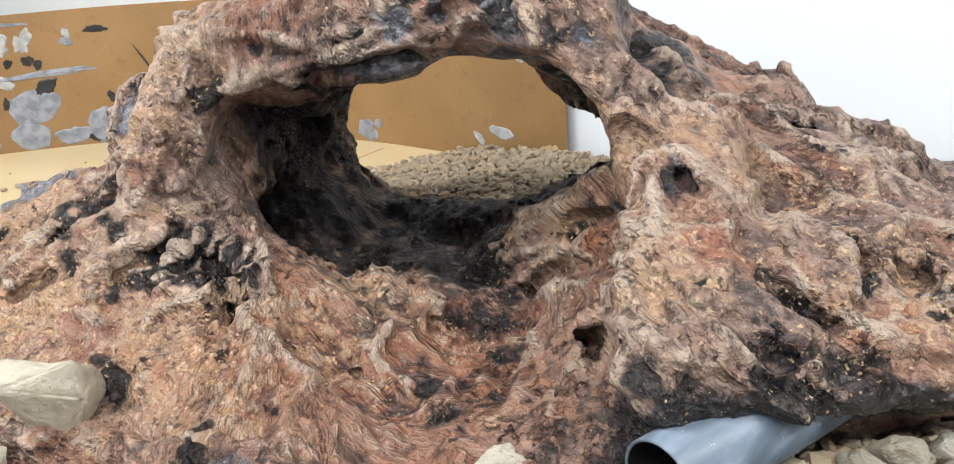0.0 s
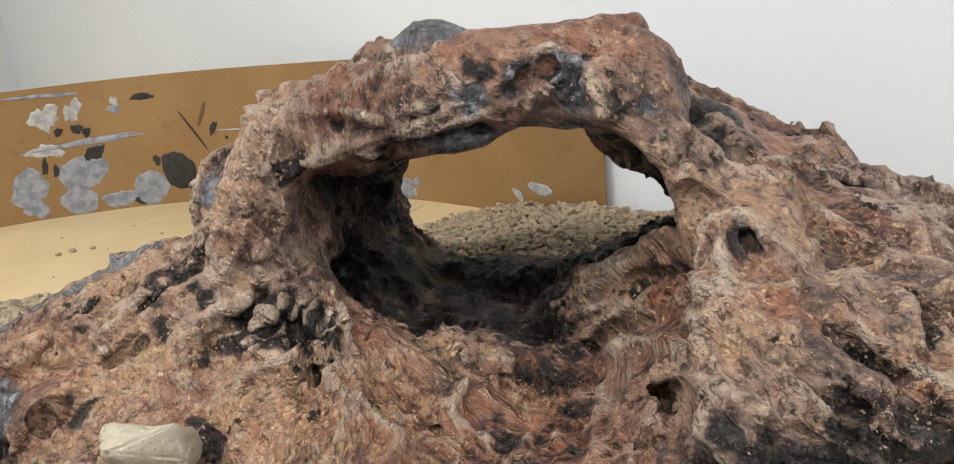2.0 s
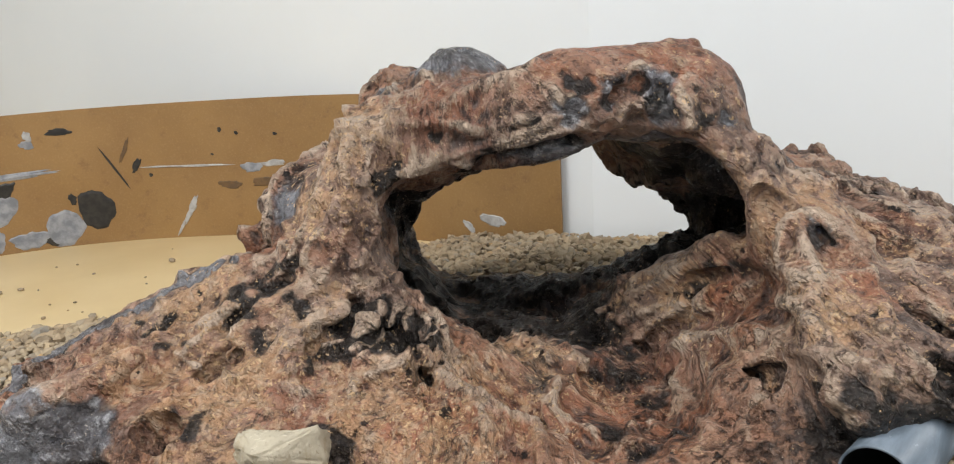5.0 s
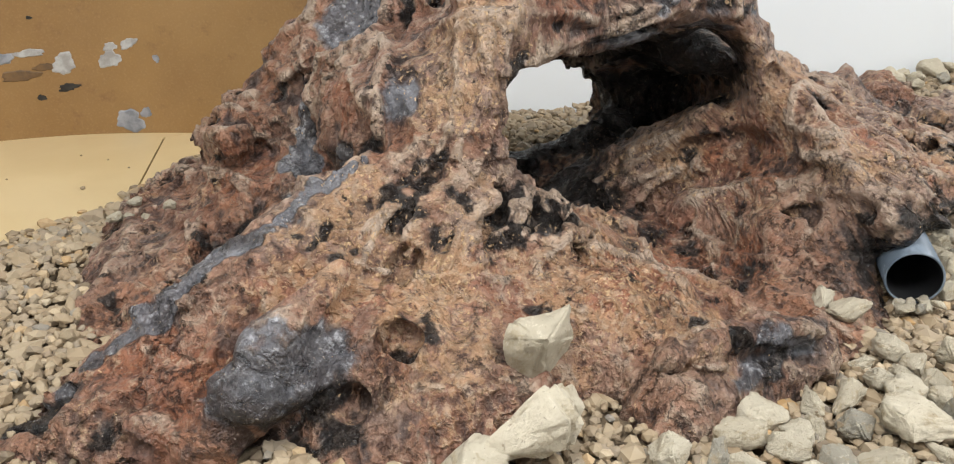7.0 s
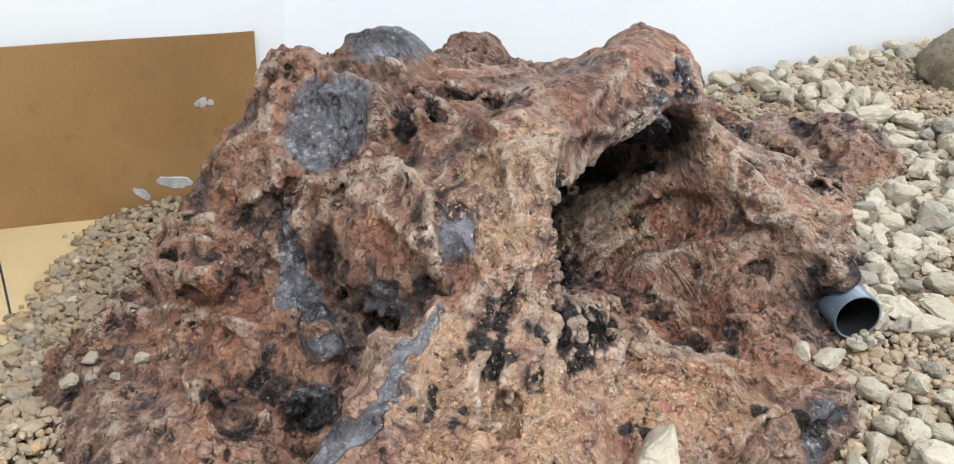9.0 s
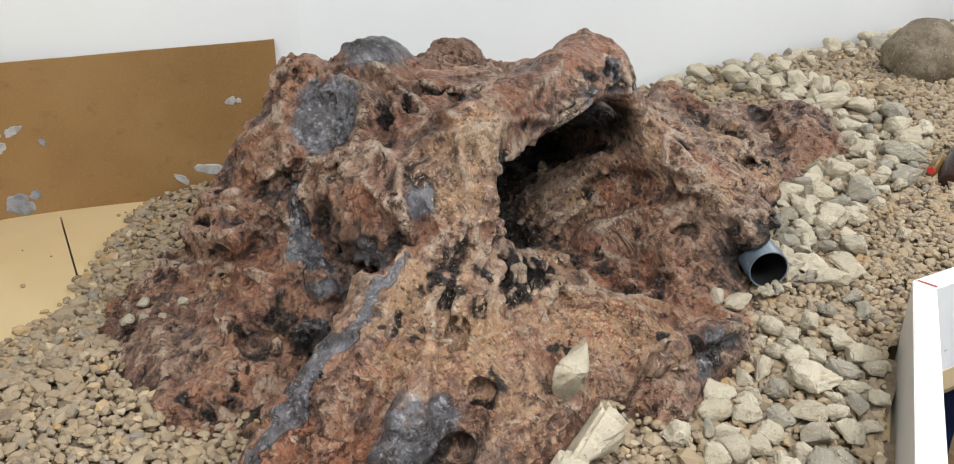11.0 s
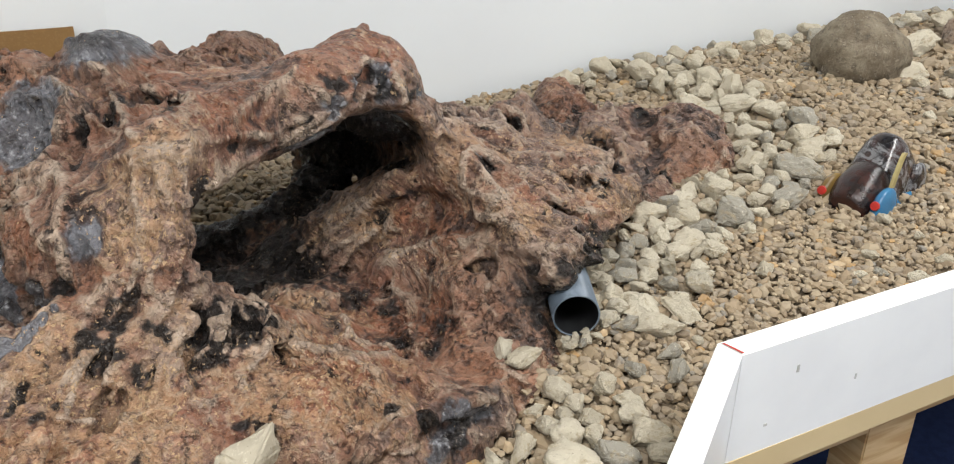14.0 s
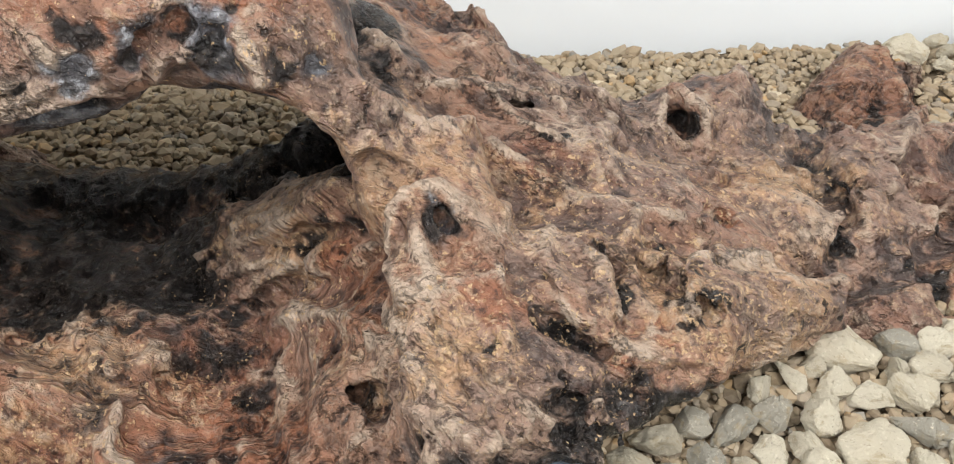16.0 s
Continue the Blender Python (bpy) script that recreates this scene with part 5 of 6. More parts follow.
    dab(black_shade, 0.0, 0.60, 0.292, 0.09, 0.035, 0.034, 0.70)
    dab(black_shade, -0.10, 0.63, 0.265, 0.06, 0.03, 0.022, 0.8)
    dab(black_shade, 0.085, 0.585, 0.235, 0.02, 0.02, 0.03, 0.8)
    dab(black_shade, -0.215, 0.602, 0.138, 0.046, 0.030, 0.026, 1.5)
    dab(black_shade, -0.302, 0.640, 0.160, 0.028, 0.020, 0.020, 1.5)
    # basin floor and underside of the right lip: shade put in as black
    dab(black_shade, -0.08, 0.625, 0.090, 0.08, 0.05, 0.04, 0.62)
    dab(black_shade, 0.150, 0.468, 0.082, 0.08, 0.022, 0.028, 1.1)
    dab(black_shade, 0.230, 0.466, 0.080, 0.06, 0.022, 0.028, 1.1)
    dab(slate, -0.10, 0.875, 0.340, 0.055, 0.045, 0.040)
    for k in range(6):
        t = k / 5
        dab(slate, -0.270 - 0.03 * t, 0.888 - 0.035 * t, 0.205 - 0.065 * t, 0.011)
        dab(slate, -0.335 - 0.24 * t, 0.690 + 0.012 * t, 0.178 - 0.145 * t, 0.009, 0.007, 0.008)
    dab(slate, -0.322, 0.795, 0.126, 0.017)
    dab(slate, -0.350, 0.792, 0.075, 0.020)
    dab(slate, -0.468, 0.582, 0.100, 0.045, 0.030, 0.034, 1.3)
    dab(slate, -0.240, 0.640, 0.150, 0.03, 0.03, 0.04, 0.5)
    dab(slate, -0.150, 0.410, 0.078, 0.05, 0.016, 0.018)
    dab(slate, 0.116, 0.560, 0.192, 0.022, much=0.62)
    dab(black_shade, 0.112, 0.556, 0.190, 0.016, much=0.7)
    dab(black_shade, 0.10, 0.425, 0.080, 0.06, 0.04, 0.030, 1.2)
    dab(slate, 0.20, 0.445, 0.085, 0.12, 0.025, 0.022, 0.8)
    dab(slate, -0.06, 0.640, 0.262, 0.08, 0.03, 0.016, 0.75)
    for x, y, z in ((0.010, 0.612, 0.318), (0.016, 0.606, 0.294), (-0.024, 0.612, 0.312), (0.067, 0.602, 0.284), (-0.058, 0.614, 0.300)):
        dab(slate, x, y, z, 0.016, much=0.85)
    dab(slate, 0.020, 0.632, 0.262, 0.024, 0.022, 0.016, 1.2)
    for k in range(5):
        dab(black_shade, -0.296 - 0.0045 * k, 0.637 - 0.0015 * k, 0.200 - 0.012 * k, 0.009, 0.010, 0.012, 1.2)
    # black inside the cave and under the lip: paint, with shade coloured in
    dab(black_shade, 0.09, 0.74, 0.235, 0.07, 0.07, 0.040, 1.3)
    dab(black_shade, -0.175, 0.84, 0.165, 0.045, 0.09, 0.06, 1.5)
    dab(black_shade, -0.19, 0.765, 0.20, 0.03, 0.05, 0.035, 1.4)
    dab(black_shade, -0.20, 0.79, 0.12, 0.03, 0.05, 0.04, 1.4)
    dab(black_shade, 0.095, 0.685, 0.215, 0.035, 0.05, 0.035, 1.5)
    dab(black_shade, 0.06, 0.665, 0.245, 0.04, 0.04, 0.020, 1.5)
    dab(black_shade, 0.136, 0.775, 0.165, 0.04, 0.05, 0.04, 1.5)
    dab(black_shade, -0.06, 0.86, 0.12, 0.13, 0.17, 0.10)
    dab(black_shade, -0.10, 0.76, 0.16, 0.08, 0.10, 0.09)
    dab(black_shade, 0.10, 0.84, 0.13, 0.11, 0.12, 0.09)
    dab(black_shade, 0.02, 0.74, 0.24, 0.12, 0.08, 0.022)
    dab(black_shade, -0.10, 0.73, 0.06, 0.09, 0.055, 0.03, 0.9)
    dab(black_shade, -0.14, 0.82, 0.14, 0.12, 0.14, 0.10)
    dab(black_shade, -0.05, 0.76, 0.08, 0.13, 0.075, 0.04)
    dab(black_shade, 0.075, 0.79, 0.125, 0.10, 0.06, 0.05)
    dab(black_shade, 0.0, 0.53, 0.06, 0.10, 0.11, 0.05, 0.62)
    dab(black_shade, 0.06, 0.66, 0.10, 0.07, 0.07, 0.07, 0.45)
    dab(black_shade, -0.10, 0.62, 0.07, 0.09, 0.06, 0.04, 0.5)
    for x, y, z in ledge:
        dab(black_shade, x, y, z + 0.02, 0.055)
    dab(black_shade, -0.04, 0.72, 0.08, 0.10, 0.05, 0.04)
    dab(black_shade, -0.09, 0.715, 0.08, 0.06, 0.04, 0.03)
    dab(black_shade, 0.0, 0.645, 0.066, 0.06, 0.06, 0.03, 0.72)
    dab(black_shade, 0.09, 0.430, 0.112, 0.022, much=0.9)
    dab(black_shade, 0.125, 0.438, 0.100, 0.04, 0.018, 0.012, 1.4)
    dab(black_shade, 0.20, 0.452, 0.086, 0.05, 0.018, 0.012, 1.4)
    dab(black_shade, 0.19, 0.460, 0.076, 0.10, 0.025, 0.022, 0.9)
    dab(black_shade, 0.24, 0.43, 0.045, 0.18, 0.04, 0.028)
    dab(black_shade, 0.015, 0.648, 0.245, 0.04, 0.02, 0.016)
    dab(black_shade, -0.135, 0.685, 0.215, 0.03, 0.03, 0.03)
    # pits and clefts: maker's black, with their shade put in the colour
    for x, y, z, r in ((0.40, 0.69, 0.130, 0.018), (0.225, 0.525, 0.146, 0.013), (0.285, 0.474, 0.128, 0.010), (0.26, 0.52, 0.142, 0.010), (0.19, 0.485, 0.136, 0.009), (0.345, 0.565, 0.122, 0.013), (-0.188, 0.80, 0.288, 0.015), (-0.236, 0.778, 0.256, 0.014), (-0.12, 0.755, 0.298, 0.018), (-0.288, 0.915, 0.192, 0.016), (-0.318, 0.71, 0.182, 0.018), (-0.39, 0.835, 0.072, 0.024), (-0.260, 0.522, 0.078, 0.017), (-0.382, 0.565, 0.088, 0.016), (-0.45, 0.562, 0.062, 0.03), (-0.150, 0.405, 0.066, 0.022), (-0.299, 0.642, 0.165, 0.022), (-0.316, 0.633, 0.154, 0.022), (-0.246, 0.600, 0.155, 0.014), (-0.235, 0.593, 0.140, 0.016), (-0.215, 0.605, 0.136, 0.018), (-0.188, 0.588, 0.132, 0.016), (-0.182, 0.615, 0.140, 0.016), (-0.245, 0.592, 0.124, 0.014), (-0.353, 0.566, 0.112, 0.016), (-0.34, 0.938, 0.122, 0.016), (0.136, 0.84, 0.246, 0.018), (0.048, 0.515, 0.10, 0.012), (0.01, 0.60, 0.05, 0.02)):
        dab(black_shade, x, y, z, r * 0.85)
    # ochre
    for x, y, z, r in ((-0.255, 0.66, 0.235, 0.055), (-0.22, 0.65, 0.27, 0.04), (0.30, 0.50, 0.12, 0.085), (0.27, 0.56, 0.145, 0.075), (0.36, 0.60, 0.13, 0.06), (0.20, 0.50, 0.14, 0.06), (0.43, 0.62, 0.12, 0.05), (0.05, 0.66, 0.12, 0.07), (-0.10, 0.60, 0.07, 0.06), (-0.17, 0.545, 0.09, 0.06), (-0.35, 0.65, 0.15, 0.06), (0.06, 0.60, 0.31, 0.05), (-0.30, 0.60, 0.12, 0.07), (0.11, 0.50, 0.15, 0.045)):
        dab(ochre, x, y, z, r, much=0.85)
    # bare rust, mauve scumble, tan dry brush
    for x, y, z, r in ((-0.006, 0.641, 0.055, 0.055), (-0.01, 0.59, 0.05, 0.045), (0.085, 0.62, 0.14, 0.035), (0.080, 0.60, 0.145, 0.030), (-0.255, 0.838, 0.150, 0.028), (-0.04, 0.650, 0.345, 0.060), (0.04, 0.65, 0.335, 0.05), (-0.145, 0.655, 0.318, 0.040), (-0.195, 0.511, 0.106, 0.055), (0.202, 0.464, 0.110, 0.018), (0.222, 0.611, 0.175, 0.022), (0.132, 0.511, 0.173, 0.026), (-0.50, 0.65, 0.085, 0.06), (0.01, 0.53, 0.06, 0.05), (-0.42, 0.62, 0.12, 0.04), (0.36, 0.565, 0.122, 0.026), (-0.30, 0.76, 0.228, 0.025), (-0.32, 0.90, 0.12, 0.04), (-0.12, 0.79, 0.30, 0.05), (0.25, 0.49, 0.13, 0.03), (-0.10, 0.53, 0.07, 0.06), (-0.28, 0.56, 0.11, 0.05), (-0.16, 0.98, 0.07, 0.04)):
        dab(rust, x, y, z, r)
    for x, y, z, r in ((-0.23, 0.63, 0.18, 0.05), (-0.235, 0.65, 0.25, 0.05), (0.30, 0.70, 0.15, 0.09), (0.52, 0.65, 0.10, 0.11), (0.11, 0.45, 0.13, 0.05), (-0.11, 0.62, 0.28, 0.08), (0.12, 0.68, 0.22, 0.06), (0.30, 0.62, 0.16, 0.05), (0.68, 0.55, 0.08, 0.09), (-0.30, 0.62, 0.13, 0.05)):
        dab(mauve, x, y, z, r)
    for x, y, z, r in ((-0.262, 0.655, 0.240, 0.022), (-0.369, 0.651, 0.158, 0.050), (0.050, 0.671, 0.140, 0.040), (-0.087, 0.632, 0.089, 0.045), (0.438, 0.596, 0.114, 0.05), (0.245, 0.490, 0.137, 0.045), (0.090, 0.500, 0.165, 0.035), (0.100, 0.600, 0.215, 0.035), (-0.16, 0.56, 0.11, 0.045), (-0.23, 0.54, 0.10, 0.055), (-0.32, 0.59, 0.12, 0.055), (-0.40, 0.62, 0.13, 0.05), (-0.17, 0.49, 0.09, 0.05), (-0.36, 0.56, 0.10, 0.05), (-0.27, 0.62, 0.15, 0.03), (-0.22, 0.66, 0.28, 0.04), (0.17, 0.60, 0.19, 0.05), (0.35, 0.50, 0.105, 0.05)):
        dab(tan, x, y, z, r)
    # black in pockets: maker's paint, with shade put in the colour
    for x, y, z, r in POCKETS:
        dab(black_shade, x, y, z, r * 1.45, much=1.1)
    # dents and grooves of the skin: black colours in their shade
    np.maximum(black_shade, 0.80 * pit, out=black_shade)
    np.maximum(black_shade, 1.1 * nearness(w, GROOVES, 0.020), out=black_shade)
    black_shade *= 1 - 0.85 * np.minimum(1.6 * crest, 1)
    col = np.ones((len(v), 4), dtype=np.float32)
    col[:, 0], col[:, 1], col[:, 2] = slate, black_shade, ochre
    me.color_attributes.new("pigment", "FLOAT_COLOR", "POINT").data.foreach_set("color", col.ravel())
    col = np.ones((len(v), 4), dtype=np.float32)
    col[:, 0], col[:, 1], col[:, 2] = rust, mauve, tan
    me.color_attributes.new("stain", "FLOAT_COLOR", "POINT").data.foreach_set("color", col.ravel())
    me.attributes.new("patch", "FLOAT", "POINT").data.foreach_set("value", patch.astype(np.float32))
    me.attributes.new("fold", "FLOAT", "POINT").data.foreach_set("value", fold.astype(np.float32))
    me.attributes.new("flow", "FLOAT_VECTOR", "POINT").data.foreach_set("vector", along_folds(v, 0.46, 0.016).astype(np.float32).ravel())
    return me, c


rock_mesh, rock_clay = cave_rock()
rock = tagged(new("cave_rock", rock_mesh), "red-brown sculpted hollow root cave with pits and inside darkened in colour", "rock")


def over_rock(x, y, z):
    """How far points lie outside the rock."""
    i = [np.clip(((a - o) / rock_clay.step).astype(int), 0, n - 1) for a, o, n in zip((x, y, z), rock_clay.lo, rock_clay.n)]
    d = rock_clay.d[i[0], i[1], i[2]]
    out = (x < rock_clay.lo[0]) | (x > 0.88) | (y < rock_clay.lo[1]) | (y > 1.24) | (z > 0.388)
    return np.where(out, 0.06, d)


# ---- gravel ----
AXIS = Vector((0.80, 0.58, 0.03)).normalized()
MOUTH = Vector((0.079, 0.4145, 0.070))


def in_pipe(x, y, z):
    """Which points lie in the pipe's bore."""
    d = np.stack([x - MOUTH.x, y - MOUTH.y, z - MOUTH.z], 1)
    s = d @ np.array(AXIS[:])
    return (s > 0.012) & (s < 0.25) & (np.linalg.norm(d - s[:, None] * np.array(AXIS[:]), axis=1) < 0.03)


def ball(level):
    bm = bmesh.new()
    bmesh.ops.create_icosphere(bm, subdivisions=level, radius=1.0)
    v = np.array([p.co[:] for p in bm.verts])
    f = np.array([[q.index for q in t.verts] for t in bm.faces])
    bm.free()
    return v, f


def spin(rs, n, tilt):
    """Random turns about z with a small tip."""
    a, b, t = rs.uniform(0, 2 * np.pi, n), rs.uniform(0, 2 * np.pi, n), rs.normal(0, tilt, n)
    ca, sa, cb, sb, ct, st = np.cos(a), np.sin(a), np.cos(b), np.sin(b), np.cos(t), np.sin(t)
    z, o = np.zeros(n), np.ones(n)
    ra = np.stack([ca, -sa, z, sa, ca, z, z, z, o], 1).reshape(n, 3, 3)
    rt = np.stack([o, z, z, z, ct, -st, z, st, ct], 1).reshape(n, 3, 3)
    rb = np.stack([cb, -sb, z, sb, cb, z, z, z, o], 1).reshape(n, 3, 3)
    return rb @ rt @ ra


def pea_gravel():
    rs = np.random.RandomState(3)
    v, f = ball(1)
    kinds = []
    for k in range(24):
        w = v.copy()
        for _ in range(9):
            n = rs.normal(size=3)
            n /= np.linalg.norm(n)
            cut = rs.uniform(0.52, 0.92)
            d = w @ n - cut
            w -= np.clip(d, 0, None)[:, None] * n * 0.85
        w *= 1 + 0.08 * (grain((v * 0.5 + 5).astype(np.float32), 3.1, k * 1.7)[:, None] - 0.5) * 2
        kinds.append(w)
    kinds = np.array(kinds)
    spots = []
    for x0, x1, step in ((-1.02, 0.75, 0.0078), (0.75, 1.35, 0.0105), (1.35, 2.7, 0.016)):
        gx, gy = np.meshgrid(np.arange(x0, x1, step), np.arange(-1.2, 1.42, step * 0.9), indexing="ij")
        gx, gy = gx.ravel(), gy.ravel()
        gx, gy = gx + rs.uniform(-0.5, 0.5, len(gx)) * step, gy + rs.uniform(-0.5, 0.5, len(gy)) * step
        spots.append(np.stack([gx, gy, np.full(len(gx), step)], 1))
    s = np.concatenate(spots)
    x, y = s[:, 0], s[:, 1]
    h, edge = gravel_height(x, y)
    h = h + 0.004 * (grain(np.stack([x, y, x * 0], 1).astype(np.float32), 16) - 0.5) * 2
    keep = inside(x, y, GRAVEL) & (edge > 0.004) & (rs.rand(len(x)) < np.clip(edge / 0.03, 0.25, 1))
    keep &= over_rock(x, y, h + 0.004) > 0.002
    keep &= ~((x > -0.11) & (x < 0.075) & (y > 0.445) & (y < 0.78))
    keep &= ~in_pipe(x, y, h + 0.003)
    # out of sight: beyond the rim and hidden hollows
    keep &= y > 0.262 - 0.60 * np.clip(x - 0.02, 0, 9) + 0.13 * np.minimum(x - 0.02, 0)
    keep &= ~((x < -0.62) & (y < 0.55))
    s, h = s[keep], h[keep]
    # strays on the bare table
    n = len(s)
    size = 0.0058 * (s[:, 2] / 0.0084) ** 0.8 * np.exp(rs.normal(0, 0.32, n))
    shape = np.stack([rs.uniform(0.95, 1.45, n), rs.uniform(0.75, 1.05, n), rs.uniform(0.55, 0.85, n)], 1) * size[:, None]
    turn = spin(rs, n, 0.55)
    pick = rs.randint(0, len(kinds), n)
    z = np.maximum(h + rs.uniform(-0.0045, 0.002, n), shape[:, 2] * 0.6)
    pts = np.einsum("nij,nvj->nvi", turn, kinds[pick] * shape[:, None, :]) + np.stack([s[:, 0], s[:, 1], z], 1)[:, None, :]
    faces = (f[None] + (np.arange(n) * len(v))[:, None, None]).reshape(-1, 3)
    return mesh_from("pea_gravel", pts.reshape(-1, 3), faces, PEBBLE, False)


tagged(new("pea_gravel", pea_gravel()), "buff and grey rounded pea gravel", "gravel", kind="stuff")


# ---- loose stones ----
def stone_mesh(seed, points, bevel):
    """A broken stone, one unit in radius."""
    rs = np.random.RandomState(seed)
    bm = bmesh.new()
    p = rs.normal(size=(points, 3))
    p /= np.linalg.norm(p, axis=1)[:, None]
    for q in p * rs.uniform(0.74, 1.12, (points, 1)):
        bm.verts.new(q)
    r = bmesh.ops.convex_hull(bm, input=bm.verts)
    bmesh.ops.delete(bm, geom=[g for g in r["geom_interior"] if isinstance(g, bmesh.types.BMVert)], context="VERTS")
    bmesh.ops.dissolve_limit(bm, angle_limit=radians(14), verts=bm.verts, edges=bm.edges)
    bmesh.ops.bevel(bm, geom=bm.edges[:], offset=bevel, segments=2, affect="EDGES", clamp_overlap=True)
    bmesh.ops.triangulate(bm, faces=bm.faces)
    for _ in range(3):
        bmesh.ops.subdivide_edges(bm, edges=[e for e in bm.edges if e.calc_length() > 0.15], cuts=1, use_grid_fill=True)
        bmesh.ops.triangulate(bm, faces=bm.faces)
    bm.verts.ensure_lookup_table()
    w = np.array([v.co[:] for v in bm.verts])
    u = (w * 0.35 + 9).astype(np.float32)
    w = w * (1 + 0.26 * (grain(u, 5.0, seed)[:, None] - 0.5) + 0.17 * (grain(u, 13.0, seed + 3)[:, None] - 0.5) + 0.09 * (grain(u, 30.0, seed + 5)[:, None] - 0.5))
    for v, q in zip(bm.verts, w):
        v.co = q
    for q in bm.faces:
        q.smooth = True
    bmesh.ops.recalc_face_normals(bm, faces=bm.faces)
    for e in bm.edges:
        if len(e.link_faces) == 2 and e.calc_face_angle(0) > radians(60):
            e.smooth = False
    me = bpy.data.meshes.new("stone")
    bm.to_mesh(me)
    bm.free()
    me.materials.append(STONE)
    return me


SHAPES = [stone_mesh(k, 11 + (k * 5) % 17, 0.05 + 0.03 * (k % 4)) for k in range(24)]
STONE_SPOTS = []


def stone(x, y, a, b, c, yaw, tilt=0.0, z=None, lean=0.0, kind=None, label="pale buff limestone chunk lying on the gravel", sink=0.35):
    k = len(STONE_SPOTS)
    h = float(gravel_height(np.array([x]), np.array([y]))[0][0]) if z is None else z
    ob = new("limestone_chunk", SHAPES[kind if kind is not None else k % len(SHAPES)])
    ob.matrix_world = pose(x, y, h + c * (1 - sink), tilt, lean, yaw) @ Matrix.Diagonal((a, b, c, 1))
    tagged(ob, label, "stone", "stones on the gravel")
    STONE_SPOTS.append((x, y, max(a, b)))
    return ob


# the ones that lean on the rock
stone(-0.292, 0.511, 0.040, 0.027, 0.040, 25, 8, 0.054, 18, 4, "cream limestone slab leaning on the root", 0.1)
stone(-0.348, 0.470, 0.050, 0.042, 0.040, 20, 10, 0.036, -12, 7, "large cream limestone block beside the root", 0.1)
stone(-0.392, 0.470, 0.032, 0.026, 0.018, 60, 0, 0.045, 0, 2, "cream limestone chunk at the foot of the root", 0.2)
stone(-0.008, 0.452, 0.021, 0.014, 0.012, 20, 5, 0.052, 0, 9, "white limestone chip on the root beside the pipe", 0.2)
stone(-0.006, 0.428, 0.023, 0.015, 0.012, -15, 0, 0.052, 0, 12, "white limestone chip on the root beside the pipe", 0.2)
for x, y, a, b, c, yaw in ((0.176, 0.378, 0.034, 0.026, 0.012, 30), (0.140, 0.345, 0.030, 0.018, 0.014, -60), (0.100, 0.318, 0.020, 0.016, 0.013, 0), (0.075, 0.298, 0.024, 0.012, 0.010, 15), (0.335, 0.287, 0.017, 0.014, 0.010, 0), (0.055, 0.335, 0.015, 0.011, 0.009, 80)):
    stone(x, y, a, b, c, yaw)


# chips in the mouth of the pipe
for x, y, r, yaw in ((0.066, 0.408, 0.008, 0), (0.072, 0.398, 0.009, 40), (0.058, 0.414, 0.008, 80), (0.080, 0.392, 0.010, 120), (0.062, 0.398, 0.009, 200), (0.084, 0.405, 0.007, 10), (0.050, 0.405, 0.010, 300), (0.074, 0.411, 0.006, 60)):
    stone(x, y, r, r * 0.8, r * 0.7, yaw, 8, 0.047, -6, None, "small buff limestone chip at the pipe's mouth", 0.3)
# chips that lie on the foot of the rock
for x, y, z, r, yaw in ((-0.395, 1.000, 0.074, 0.010, 20), (-0.410, 0.985, 0.066, 0.008, 70), (-0.378, 0.955, 0.080, 0.009, 130), (-0.418, 1.005, 0.060, 0.011, 10), (-0.400, 0.965, 0.070, 0.007, 45)):
    stone(x, y, r, r * 0.8, r * 0.65, yaw, 6, z, 4, None, "small buff limestone chip lying on the rock", 0.2)


def scatter(count, spine, width, low, high, seed, gap=0.72):
    """Stones strewn along a line."""
    rs = random.Random(seed)
    legs = [(Vector(p), Vector(q)) for p, q in zip(spine, spine[1:])]
    total = sum((q - p).length for p, q in legs)
    done = 0
    for _ in range(count * 14):
        if done >= count:
            break
        s = rs.uniform(0, total)
        for p, q in legs:
            if s <= (q - p).length:
                break
            s -= (q - p).length
        d = (q - p).normalized()
        at = p + d * s + Vector((-d.y, d.x)) * rs.uniform(-width, width)
        r = low + (high - low) * rs.random() ** 1.8
        if at.x < 0.27 and at.y > 0.35:
            r = min(r, 0.019)
        if any((at.x - X) ** 2 + (at.y - Y) ** 2 < ((r + R) * gap) ** 2 for X, Y, R in STONE_SPOTS):
            continue
        h = float(gravel_height(np.array([at.x]), np.array([at.y]))[0][0])
        if float(over_rock(np.array([at.x]), np.array([at.y]), np.array([h + r * 0.4]))[0]) < r * 0.55:
            continue
        if in_pipe(np.array([at.x]), np.array([at.y]), np.array([0.07]))[0] or (at - Vector((0.06, 0.40))).length < 0.03 + r:
            continue
        if at.y < 0.252 + r - 0.585 * max(0.0, at.x - 0.02) + 0.13 * min(0.0, at.x - 0.02) or at.y > 1.20 - 0.494 * (at.x - 0.15) - r:
            continue
        stone(at.x, at.y, r * rs.uniform(0.95, 1.15), r * rs.uniform(0.70, 0.95), r * rs.uniform(0.55, 0.8), rs.uniform(0, 360), rs.uniform(-18, 18), None, rs.uniform(-18, 18), rs.randrange(len(SHAPES)))
        done += 1


